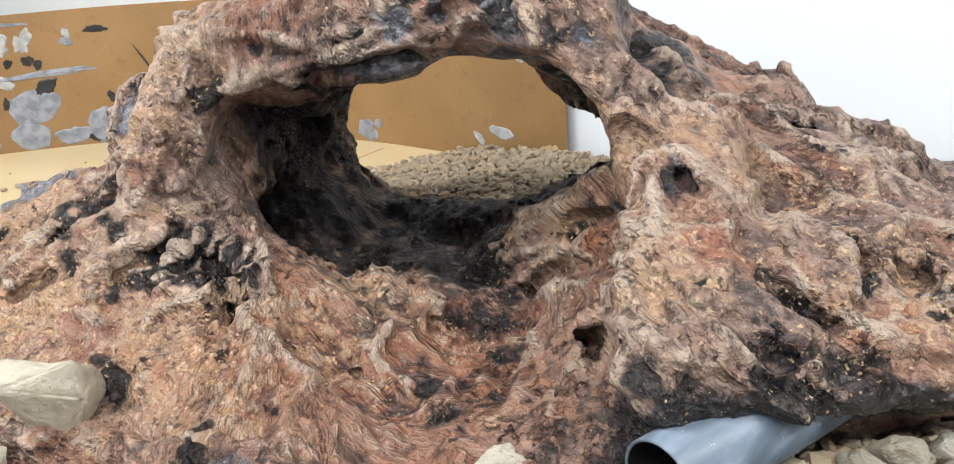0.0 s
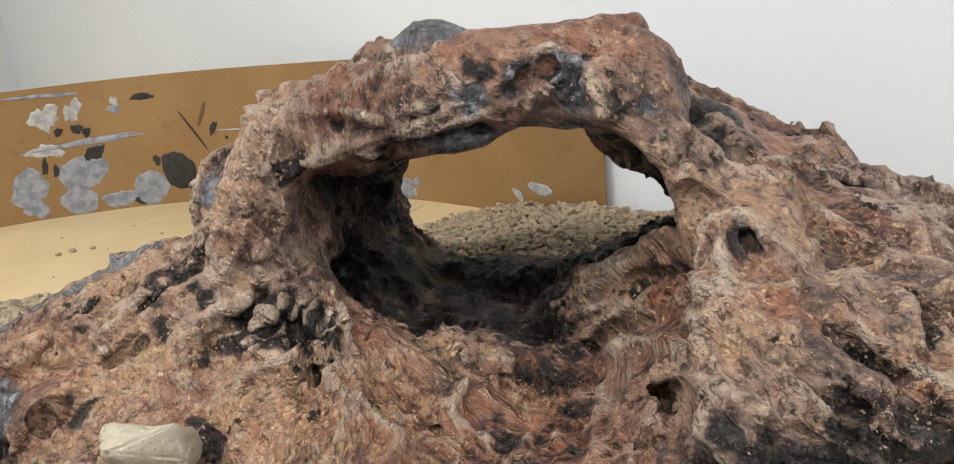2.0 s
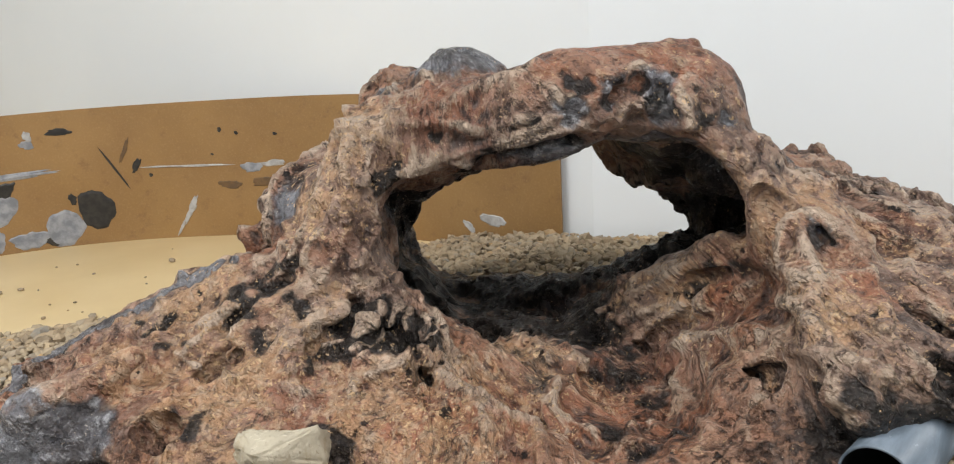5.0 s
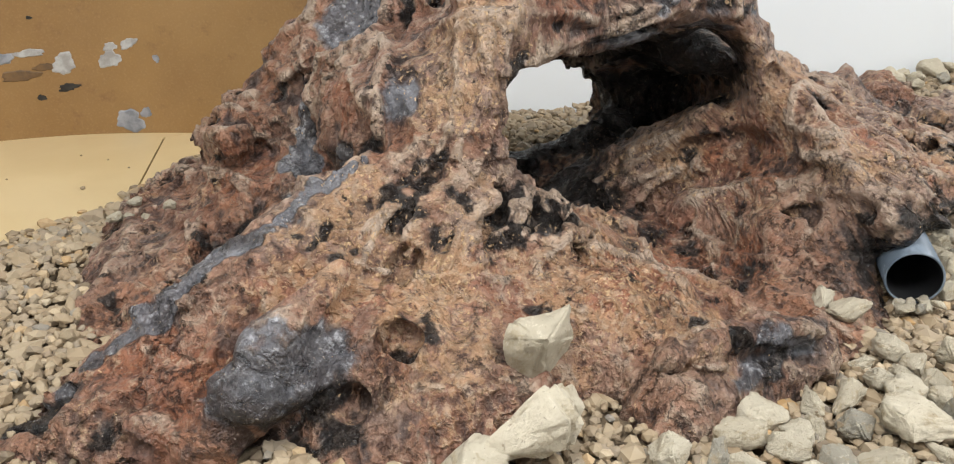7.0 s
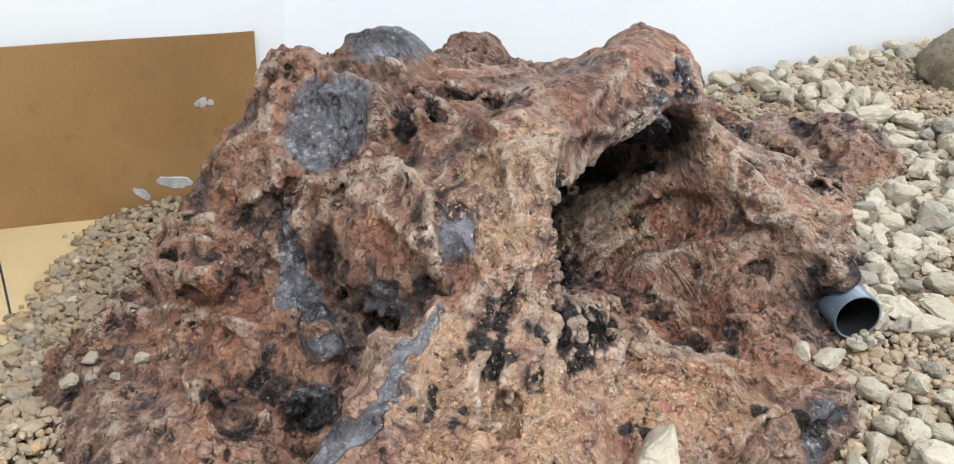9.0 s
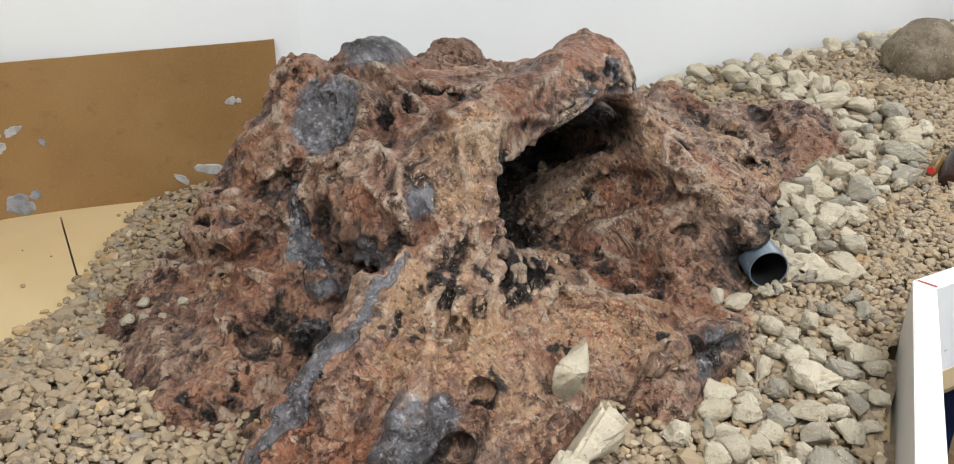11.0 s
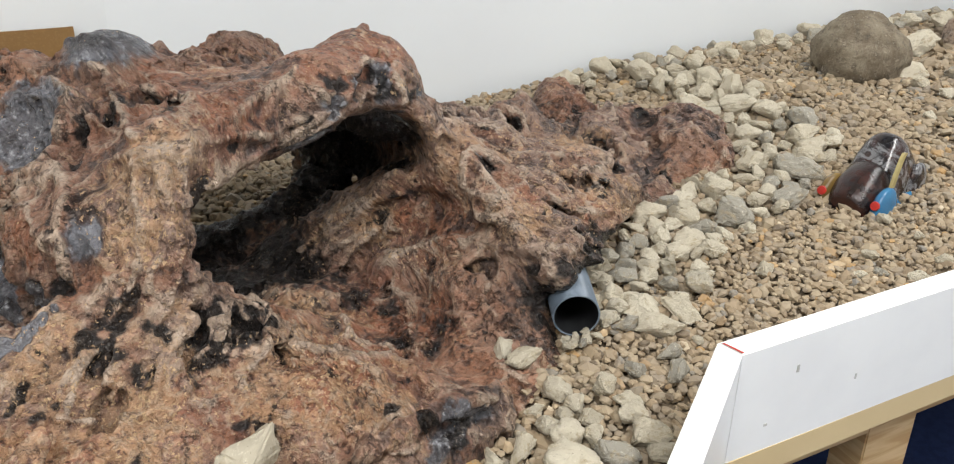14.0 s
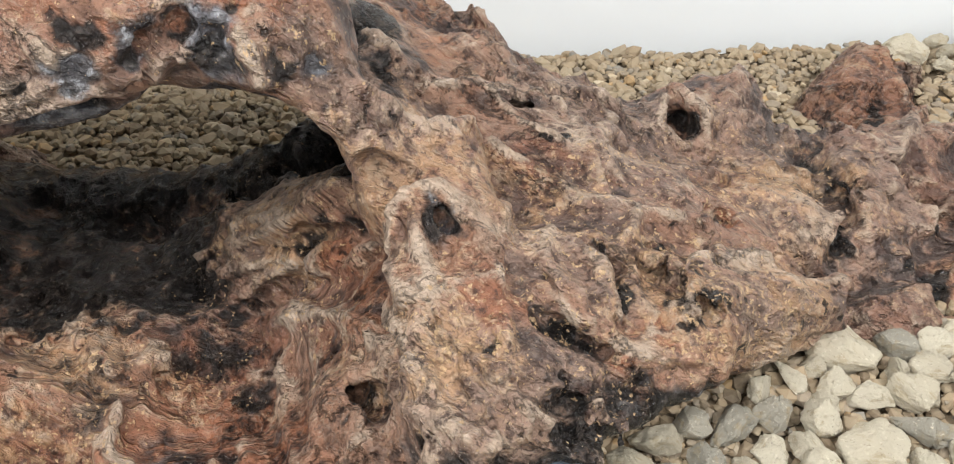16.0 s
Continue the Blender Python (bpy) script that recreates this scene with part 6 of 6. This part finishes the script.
scatter(54, [(-0.30, 0.335), (-0.10, 0.315), (0.0, 0.295)], 0.085, 0.014, 0.031, 1, 0.66)
scatter(64, [(0.12, 0.385), (0.30, 0.410), (0.46, 0.425)], 0.062, 0.015, 0.040, 2, 0.60)
scatter(44, [(0.44, 0.40), (0.62, 0.36), (0.80, 0.38)], 0.066, 0.016, 0.040, 3, 0.60)
scatter(34, [(0.78, 0.42), (0.92, 0.56), (0.98, 0.70)], 0.085, 0.018, 0.040, 4, 0.66)
scatter(48, [(0.80, 0.835), (1.15, 0.665), (1.9, 0.295)], 0.05, 0.016, 0.036, 5, 0.66)
scatter(40, [(0.85, 0.20), (1.2, 0.12), (1.7, -0.1), (2.2, -0.2)], 0.16, 0.014, 0.034, 6, 0.8)
scatter(22, [(1.35, 0.45), (1.9, 0.12), (2.3, -0.1)], 0.10, 0.018, 0.042, 7, 0.7)
scatter(26, [(0.08, 0.27), (0.5, 0.12), (0.9, -0.05)], 0.09, 0.008, 0.014, 8, 1.1)
scatter(14, [(-0.5, 0.42), (-0.36, 0.40)], 0.08, 0.012, 0.024, 9, 0.7)


# ---- boulder and far rock ----
def boulder():
    v, f = ball(5)
    u = (v * 0.3 + 4).astype(np.float32)
    w = v * (1 + 0.26 * (grain(u, 4.0)[:, None] - 0.5) + 0.09 * (grain(u, 14.0, 2.0)[:, None] - 0.5) + 0.05 * (grain(u, 45.0, 4.0)[:, None] - 0.5))
    return mesh_from("boulder", w * np.array((0.090, 0.090, 0.078)), f, GRANITE)


ob = new("boulder", boulder())
ob.matrix_world = pose(1.209, 0.370, 0.118, 0, 0, 25)
tagged(ob, "rounded speckled grey-brown granite boulder on the gravel", "boulder")


def far_root():
    c = Clay((-0.2, -0.16, -0.03), (0.26, 0.16, 0.16), 0.006)
    c.lump((0, 0, 0.02), (0.14, 0.09, 0.07))
    c.rod((-0.10, 0.0, 0.03), (0.12, 0.03, 0.08), 0.04, 0.05)
    c.rod((0.05, -0.05, 0.02), (0.18, -0.06, 0.03), 0.05, 0.03)
    idx, p = c.near(0.03)
    c.d[tuple(idx.T)] -= (0.02 * ((1 - np.abs(2 * grain(p, 17, 8.0) - 1)) ** 2 - 0.4) + 0.008 * (1 - np.abs(2 * grain(p, 45, 8.0) - 1) - 0.5)).astype(np.float32)
    v, f = c.skin()
    me = mesh_from("root_chunk", v, f, ROCK)
    col = np.zeros((len(v), 4), dtype=np.float32)
    me.color_attributes.new("pigment", "FLOAT_COLOR", "POINT").data.foreach_set("color", col.ravel())
    me.color_attributes.new("stain", "FLOAT_COLOR", "POINT").data.foreach_set("color", col.ravel())
    me.attributes.new("patch", "FLOAT", "POINT").data.foreach_set("value", cells(v.astype(np.float32), 18, 1.0)[2].astype(np.float32))
    me.attributes.new("flow", "FLOAT_VECTOR", "POINT").data.foreach_set("vector", along_folds(v.astype(np.float32), 0.46, 0.016).astype(np.float32).ravel())
    me.attributes.new("fold", "FLOAT", "POINT").data.foreach_set("value", (1 - np.abs(2 * grain(v.astype(np.float32), 17, 8.0) - 1)).astype(np.float32))
    return me


ob = new("root_chunk", far_root())
ob.matrix_world = pose(1.66, 0.16, 0.075, 0, 0, -20)
tagged(ob, "dark red-brown gnarled root chunk on the gravel", "root")

# ---- hardboard sheet with its splashes ----
BEND = [(0.105, 1.238), (-0.11, 1.44), (-0.26, 1.545), (-0.40, 1.595), (-0.55, 1.63), (-0.69, 1.635), (-0.82, 1.61), (-0.96, 1.56), (-1.2, 1.42)]


def on_board(u, off=0.0):
    """The place u metres along the sheet, and off metres towards the table's middle."""
    pts = [Vector(p) for p in BEND]
    for i in range(len(pts) - 1):
        n = (pts[i + 1] - pts[i]).length
        if u <= n or i == len(pts) - 2:
            a, b, c, d = pts[max(i - 1, 0)], pts[i], pts[i + 1], pts[min(i + 2, len(pts) - 1)]
            t = u / n
            p = 0.5 * ((2 * b) + (c - a) * t + (2 * a - 5 * b + 4 * c - d) * t * t + (3 * b - a - 3 * c + d) * t ** 3)
            s = (c - b).normalized().lerp(((d - b) if t > 0.5 else (c - a)).normalized(), abs(t - 0.5) * 2).normalized()
            return p + Vector((-s.y, s.x)) * off, s
        u -= n
    return pts[-1], Vector((1, 0))


def hardboard():
    bm = bmesh.new()
    rows = []
    for k in range(61):
        u = 1.384 * k / 60
        rows.append([bm.verts.new((*on_board(u, off)[0], z)) for off in (0.0, -0.0035) for z in (0.0, 0.250 + 0.008 * (1 - min(u / 0.3, 1)) - 0.008 * u)])
    for r, s in zip(rows, rows[1:]):
        for a, b in ((0, 1), (1, 3), (3, 2), (2, 0)):
            bm.faces.new((r[a], r[b], s[b], s[a])).smooth = True
    for r in (rows[0], rows[-1]):
        bm.faces.new((r[0], r[1], r[3], r[2]))
    bmesh.ops.recalc_face_normals(bm, faces=bm.faces)
    for e in bm.edges:
        if len(e.link_faces) == 2 and e.link_faces[0].normal.dot(e.link_faces[1].normal) < 0.5:
            e.smooth = False
    return bm


board = new("hardboard_sheet")
tagged(board, "bent brown hardboard sheet splashed with grey and black paint", "board")
part("sheet", hardboard(), BOARD, board)
SPLASHES = [0]


def splash(u, z, ru, rz, paint, slant=0.0, ragged=0.28):
    """A dried dab of paint on the sheet."""
    SPLASHES[0] += 1
    rs = random.Random(SPLASHES[0])
    bm = bmesh.new()
    n = 30
    ph = [rs.uniform(0, 6.28) for _ in range(4)]
    rim = []
    for ring, off in ((1.0, 0.0004), (0.86, 0.0013)):
        row = []
        for k in range(n):
            a = 2 * math.pi * k / n
            r = ring * (1 + ragged * (0.5 * math.sin(2 * a + ph[0]) + 0.35 * math.sin(3 * a + ph[1]) + 0.3 * math.sin(5 * a + ph[2]) + 0.25 * math.sin(9 * a + ph[3])))
            x, y = ru * r * math.cos(a), rz * r * math.sin(a)
            x, y = x * math.cos(slant) - y * math.sin(slant), x * math.sin(slant) + y * math.cos(slant)
            row.append(bm.verts.new((*on_board(max(u + x, 0.001), off)[0], min(max(z + y, 0.001), 0.237))))
        rim.append(row)
    mid = bm.verts.new((*on_board(u, 0.0013)[0], z))
    for k in range(n):
        j = (k + 1) % n
        bm.faces.new((rim[0][k], rim[0][j], rim[1][j], rim[1][k]))
        bm.faces.new((rim[1][k], rim[1][j], mid))
    bmesh.ops.recalc_face_normals(bm, faces=bm.faces)
    part("paint_splash", bm, paint, board)


splash(0.877, 0.063, 0.030, 0.038, PAINT_BLACK, 0, 0.16)
splash(0.915, 0.085, 0.007, 0.010, PAINT_BLACK)
splash(0.836, 0.135, 0.041, 0.0022, PAINT_BLACK, 1.05, 0.15)
splash(0.798, 0.137, 0.005, 0.016, PAINT_BLACK, 0.5)
splash(0.815, 0.165, 0.004, 0.022, PAINT_DARK, 0.4)
splash(0.775, 0.118, 0.004, 0.003, PAINT_BLACK)
splash(0.705, 0.131, 0.075, 0.0022, PAINT_PALE, 0.02, 0.3)
splash(0.59, 0.124, 0.018, 0.010, PAINT_GREY)
splash(0.548, 0.130, 0.022, 0.006, PAINT_PALE)
splash(0.503, 0.112, 0.016, 0.016, PAINT_PALE)
splash(0.433, 0.117, 0.018, 0.013, PAINT_PALE)
splash(0.430, 0.136, 0.011, 0.007, PAINT_PALE)
splash(0.400, 0.141, 0.013, 0.008, PAINT_PALE, -0.4)
splash(0.565, 0.097, 0.026, 0.009, PAINT_DARK, -0.1)
splash(0.633, 0.094, 0.022, 0.007, PAINT_DARK)
splash(0.53, 0.108, 0.014, 0.006, PAINT_DARK)
splash(0.501, 0.076, 0.014, 0.006, PAINT_BLACK, 0, 0.4)
splash(0.54, 0.062, 0.006, 0.005, PAINT_BLACK)
splash(0.642, 0.193, 0.004, 0.004, PAINT_BLACK)
splash(0.612, 0.186, 0.004, 0.003, PAINT_BLACK)
splash(0.54, 0.182, 0.004, 0.003, PAINT_BLACK)
splash(0.66, 0.150, 0.003, 0.002, PAINT_BLACK)
splash(0.710, 0.052, 0.006, 0.026, PAINT_PALE, 0.55, 0.35)
splash(0.732, 0.018, 0.003, 0.014, PAINT_PALE, 0.5)
splash(1.052, 0.078, 0.046, 0.032, PAINT_GREY, -0.15, 0.10)
splash(1.068, 0.026, 0.038, 0.024, PAINT_GREY, 0.1, 0.12)
splash(1.153, 0.062, 0.032, 0.034, PAINT_GREY, 0.2, 0.2)
splash(1.150, 0.020, 0.020, 0.016, PAINT_GREY)
splash(1.100, 0.186, 0.026, 0.024, PAINT_PALE, 0.5, 0.45)
splash(1.046, 0.194, 0.014, 0.020, PAINT_PALE, 0.3, 0.4)
splash(0.972, 0.202, 0.007, 0.010, PAINT_PALE)
splash(0.975, 0.188, 0.011, 0.008, PAINT_GREY)
splash(0.920, 0.206, 0.022, 0.006, PAINT_BLACK, 0.1, 0.3)
splash(1.027, 0.108, 0.026, 0.013, PAINT_BLACK, -0.6, 0.3)
splash(0.935, 0.034, 0.034, 0.032, PAINT_GREY, 0, 0.14)
splash(0.993, 0.020, 0.030, 0.017, PAINT_GREY)
splash(0.955, 0.016, 0.016, 0.010, PAINT_BLACK)
splash(1.03, 0.134, 0.115, 0.005, PAINT_GREY, -0.04, 0.4)
splash(1.11, 0.126, 0.030, 0.014, PAINT_PALE, 0, 0.4)
splash(1.08, 0.158, 0.008, 0.008, PAINT_BLACK)
splash(1.045, 0.160, 0.009, 0.010, PAINT_BLACK, 0.5)
splash(1.03, 0.152, 0.008, 0.008, PAINT_BLACK)
splash(1.12, 0.098, 0.006, 0.016, PAINT_BLACK, 0.3)
splash(1.10, 0.088, 0.006, 0.012, PAINT_BLACK)
splash(1.10, 0.226, 0.060, 0.004, PAINT_GREY, 0.03, 0.4)
splash(0.412, 0.020, 0.024, 0.017, PAINT_GREY)
splash(0.385, 0.033, 0.008, 0.009, PAINT_GREY)
splash(0.137, 0.047, 0.022, 0.009, PAINT_PALE, 0.25, 0.2)
splash(0.176, 0.033, 0.012, 0.006, PAINT_PALE, 0.7)
splash(0.096, 0.161, 0.008, 0.007, PAINT_PALE)
splash(0.084, 0.161, 0.004, 0.005, PAINT_PALE)
splash(0.36, 0.118, 0.005, 0.006, PAINT_GREY)

# ---- white rim of the table, with its trestle ----
CORNER = Vector((0.022, 0.226))
WAY = Vector((0.866, -0.50)).normalized()


def rim_board(p, q, p_in, q_in, name_label):
    ob = part("rim_board", prism([tuple(p), tuple(q), tuple(q_in), tuple(p_in)], 0.0, 0.122), WHITE)
    b = bmesh.new()
    b.from_mesh(ob.data)
    bmesh.ops.bevel(b, geom=[e for e in b.edges if e.verts[0].co.z > 0.1 and e.verts[1].co.z > 0.1], offset=0.0012, segments=2, affect="EDGES")
    b.to_mesh(ob.data)
    b.free()
    return tagged(ob, name_label, "board", "white table rim boards")


INNER = Vector((0.029, 0.251))
near_rim = rim_board((-1.3, 0.054), CORNER, (-1.3, 0.078), INNER, "white painted rim board with red mitre line")
far_rim = rim_board(CORNER + WAY * 0.0006, CORNER + WAY * 3.1, INNER + WAY * 0.0006, INNER + WAY * 3.09, "white painted rim board with small scuffs")
bm = bmesh.new()
d = (INNER - CORNER).normalized()
vs = [bm.verts.new((*(CORNER + d * a + WAY * b), 0.1226)) for a, b in ((0.001, 0.001), (0.022, 0.0012), (0.022, 0.0030), (0.001, 0.0032))]
bm.faces.new(vs)
top = bmesh.ops.extrude_face_region(bm, geom=bm.faces[:])
bmesh.ops.translate(bm, vec=(0, 0, 0.0005), verts=[v for v in top["geom"] if isinstance(v, bmesh.types.BMVert)])
bmesh.ops.recalc_face_normals(bm, faces=bm.faces)
part("red_line", bm, RED, near_rim, "thin red line along the mitre")
out = Vector((WAY.y, -WAY.x))
for s, z, w, h in ((0.075, 0.085, 0.0015, 0.004), (0.045, 0.030, 0.002, 0.0012), (0.16, 0.050, 0.001, 0.003)):
    bm = bmesh.new()
    p = CORNER + WAY * s + out * 0.0003
    box(bm, -w, -0.0004, -h, w, 0.0004, h, 0, Matrix.Translation((p.x, p.y, z)) @ Matrix.Rotation(math.atan2(WAY.y, WAY.x), 4, "Z"))
    part("scuff", bm, SCUFF, far_rim)
turn = Matrix.Rotation(math.atan2(WAY.y, WAY.x), 4, "Z")
trestle = tagged(new("table_trestle"), "bare pine trestle with knots under the table", "trestle")
p0 = CORNER + WAY * 0.05 - out * 0.050
bm = bmesh.new()
box(bm, 0, -0.019, -0.075, 2.6, 0.019, -0.031, 0.0015, Matrix.Translation((p0.x, p0.y, 0)) @ turn)
part("batten", bm, PINE, trestle)
bm = bmesh.new()
box(bm, -0.9, -0.02, -0.075, 0.0, 0.018, -0.031, 0.0015, Matrix.Translation((p0.x - 0.04, p0.y - 0.005, 0)) @ Matrix.Rotation(radians(7.4), 4, "Z"))
part("batten", bm, PINE, trestle)
for s in (0.288, 1.4, 2.5):
    bm = bmesh.new()
    p = CORNER + WAY * s - out * 0.052
    box(bm, -0.040, -0.022, FLOOR, 0.040, 0.0225, -0.031, 0.0015, Matrix.Translation((p.x, p.y, 0)) @ turn)
    part("leg", bm, PINE, trestle)

# ---- pipe ----
def pipe_tube(r0, r1, z0, z1):
    bm = bmesh.new()
    n = 48
    rings = []
    for r, z in ((r0, z1), (r0, z0), (r0 - 0.0006, z0 - 0.0004), (r1 + 0.0006, z0 - 0.0004), (r1, z0)):
        rings.append([bm.verts.new((r * math.cos(2 * math.pi * k / n), r * math.sin(2 * math.pi * k / n), z)) for k in range(n)])
    for a, b in zip(rings, rings[1:]):
        for k in range(n):
            bm.faces.new((a[k], a[(k + 1) % n], b[(k + 1) % n], b[k])).smooth = True
    bmesh.ops.recalc_face_normals(bm, faces=bm.faces)
    return bm


pipe = tagged(new("drain_pipe"), "short grey painted plastic pipe under the rock", "pipe")
pipe.matrix_world = Matrix.Translation(MOUTH) @ AXIS.to_track_quat("Z", "Y").to_matrix().to_4x4()
part("tube", pipe_tube(0.0255, 0.0235, 0.0, 0.24), PIPE, pipe)
# bore coloured near black so that it stays dark under the lamps
bm = bmesh.new()
bmesh.ops.create_cone(bm, cap_ends=False, segments=48, radius1=0.0233, radius2=0.0233, depth=0.236, matrix=Matrix.Translation((0, 0, 0.119)))
bmesh.ops.reverse_faces(bm, faces=bm.faces)
for q in bm.faces:
    q.smooth = True
part("inner_wall", bm, PIPE_IN, pipe, "inside of the pipe, coloured near black")
# added black disc closes the far end, out of sight
bm = bmesh.new()
bmesh.ops.create_circle(bm, cap_ends=True, segments=48, radius=0.0233, matrix=Matrix.Translation((0, 0, 0.235)))
part("end_plug", bm, PIPE_IN, pipe)

# ---- glazed toy car ----
def hull(x0, x1, wide, high, ring=22, steps=18, power=2.4):
    """A bellied shell along x with a flat base. wide and high give half the width and the height at 0 to 1 of its length."""
    bm = bmesh.new()
    rows = []
    for k in range(steps + 1):
        u = k / steps
        x, w, h = x0 + (x1 - x0) * u, wide(u), high(u)
        row = []
        for i in range(ring + 1):
            a = math.pi * i / ring
            c, q = math.cos(a), math.sin(a)
            row.append(bm.verts.new((x, w * math.copysign(abs(c) ** (2 / power), c), h * abs(q) ** (2 / power))))
        rows.append(row)
    for r, t in zip(rows, rows[1:]):
        for i in range(ring):
            bm.faces.new((r[i], r[i + 1], t[i + 1], t[i])).smooth = True
        bm.faces.new((r[ring], r[0], t[0], t[ring]))
    bm.faces.new(rows[0])
    bm.faces.new(rows[-1][::-1])
    bmesh.ops.recalc_face_normals(bm, faces=bm.faces)
    return bm


def arc(u, sharp=2.2):
    return max(1 - abs(2 * u - 1) ** sharp, 0.0) ** (1 / sharp)


car = tagged(new("toy_car"), "small glazed ceramic toy car sunk in the gravel", "toy")
car.matrix_world = pose(0.572, 0.246, 0.040, 0, -2, -12.5)
part("bonnet", hull(-0.004, 0.062, lambda u: 0.024 + 0.014 * min(u * 2.0, 1) ** 0.6, lambda u: 0.030 + 0.034 * math.sin(1.5 * u) ** 0.7), BROWN_GLAZE, car, "dark brown glazed bonnet")
part("cabin", hull(0.0575, 0.180, lambda u: 0.0365 + 0.004 * arc(u) - 0.012 * max(u - 0.7, 0) / 0.3, lambda u: 0.0535 + 0.040 * math.sin(math.pi * min(u * 1.25, 1)) - 0.040 * max(u - 0.75, 0) / 0.25), GLAZE, car, "black glazed cabin with silver crazing")
for side, paint, words in ((1, OCHRE, "ochre enamelled front wing"), (-1, BLUE, "blue enamelled front wing")):
    bm = hull(0.0, 0.070, lambda u: 0.0125 * arc(u), lambda u: 0.042 * arc(u, 2.6))
    bmesh.ops.translate(bm, vec=(0, side * 0.038, 0), verts=bm.verts)
    wing = part("front_wing", bm, paint, car, words)
    bm = hull(0.112, 0.176, lambda u: 0.012 * arc(u), lambda u: 0.046 * arc(u, 2.6))
    bmesh.ops.translate(bm, vec=(0, side * 0.037, 0), verts=bm.verts)
    part("rear_wing", bm, GLAZE, car)
    bm = hull(0.066, 0.118, lambda u: 0.006, lambda u: 0.010)
    bmesh.ops.translate(bm, vec=(0, side * 0.041, 0.004), verts=bm.verts)
    part("sill", bm, BLUE if side < 0 else OCHRE, car)
    bm = bmesh.new()
    bmesh.ops.create_cone(bm, cap_ends=True, segments=20, radius1=0.0066, radius2=0.0058, depth=0.003)
    bmesh.ops.transform(bm, matrix=Matrix.Translation((0.002, side * 0.038, 0.028)) @ Matrix.Rotation(radians(-70), 4, "Y"), verts=bm.verts)
    stud = part("light", bm, RED, wing, "round red light")
bm = bmesh.new()
rows = []
for k in range(13):
    u = k / 12
    x, y, z = 0.050 + 0.036 * u, -0.040 + 0.004 * u, 0.040 + 0.040 * math.sin(1.45 * u)
    rows.append([bm.verts.new((x + dx, y + dy, z + dz)) for dx, dy, dz in ((-0.005, -0.0005, 0.001), (0.005, -0.0005, -0.001), (0.005, 0.004, -0.001), (-0.005, 0.004, 0.001))])
for r, t in zip(rows, rows[1:]):
    for i in range(4):
        bm.faces.new((r[i], r[(i + 1) % 4], t[(i + 1) % 4], t[i]))
bm.faces.new(rows[0])
bm.faces.new(rows[-1][::-1])
bmesh.ops.recalc_face_normals(bm, faces=bm.faces)
part("stripe", bm, YELLOW, car, "pale yellow window pillar")

# ---- crumbs on the table ----
def crumbs():
    rs = np.random.RandomState(8)
    v, f = ball(1)
    n = 46
    x, y = rs.uniform(-1.0, -0.1, n), rs.uniform(1.14, 1.56, n)
    size = 0.0016 + 0.0045 * rs.rand(n) ** 4
    shape = np.stack([size * 1.3, size, size * 0.7], 1)
    pts = np.einsum("nij,nvj->nvi", spin(rs, n, 0.1), v[None] * shape[:, None, :]) + np.stack([x, y, size * 0.55], 1)[:, None, :]
    ok = (x < -0.18) | (y < 1.40)
    ok &= (y < 1.56 - 0.15 * np.clip(x + 0.4, 0, 9) * 3) | (x < -0.4)
    pts = pts[ok]
    return mesh_from("grit", pts.reshape(-1, 3), (f[None] + (np.arange(len(pts)) * len(v))[:, None, None]).reshape(-1, 3), PEBBLE)


tagged(new("stray_grit", crumbs()), "stray grit crumbs on the tan tabletop", "grit", kind="stuff")
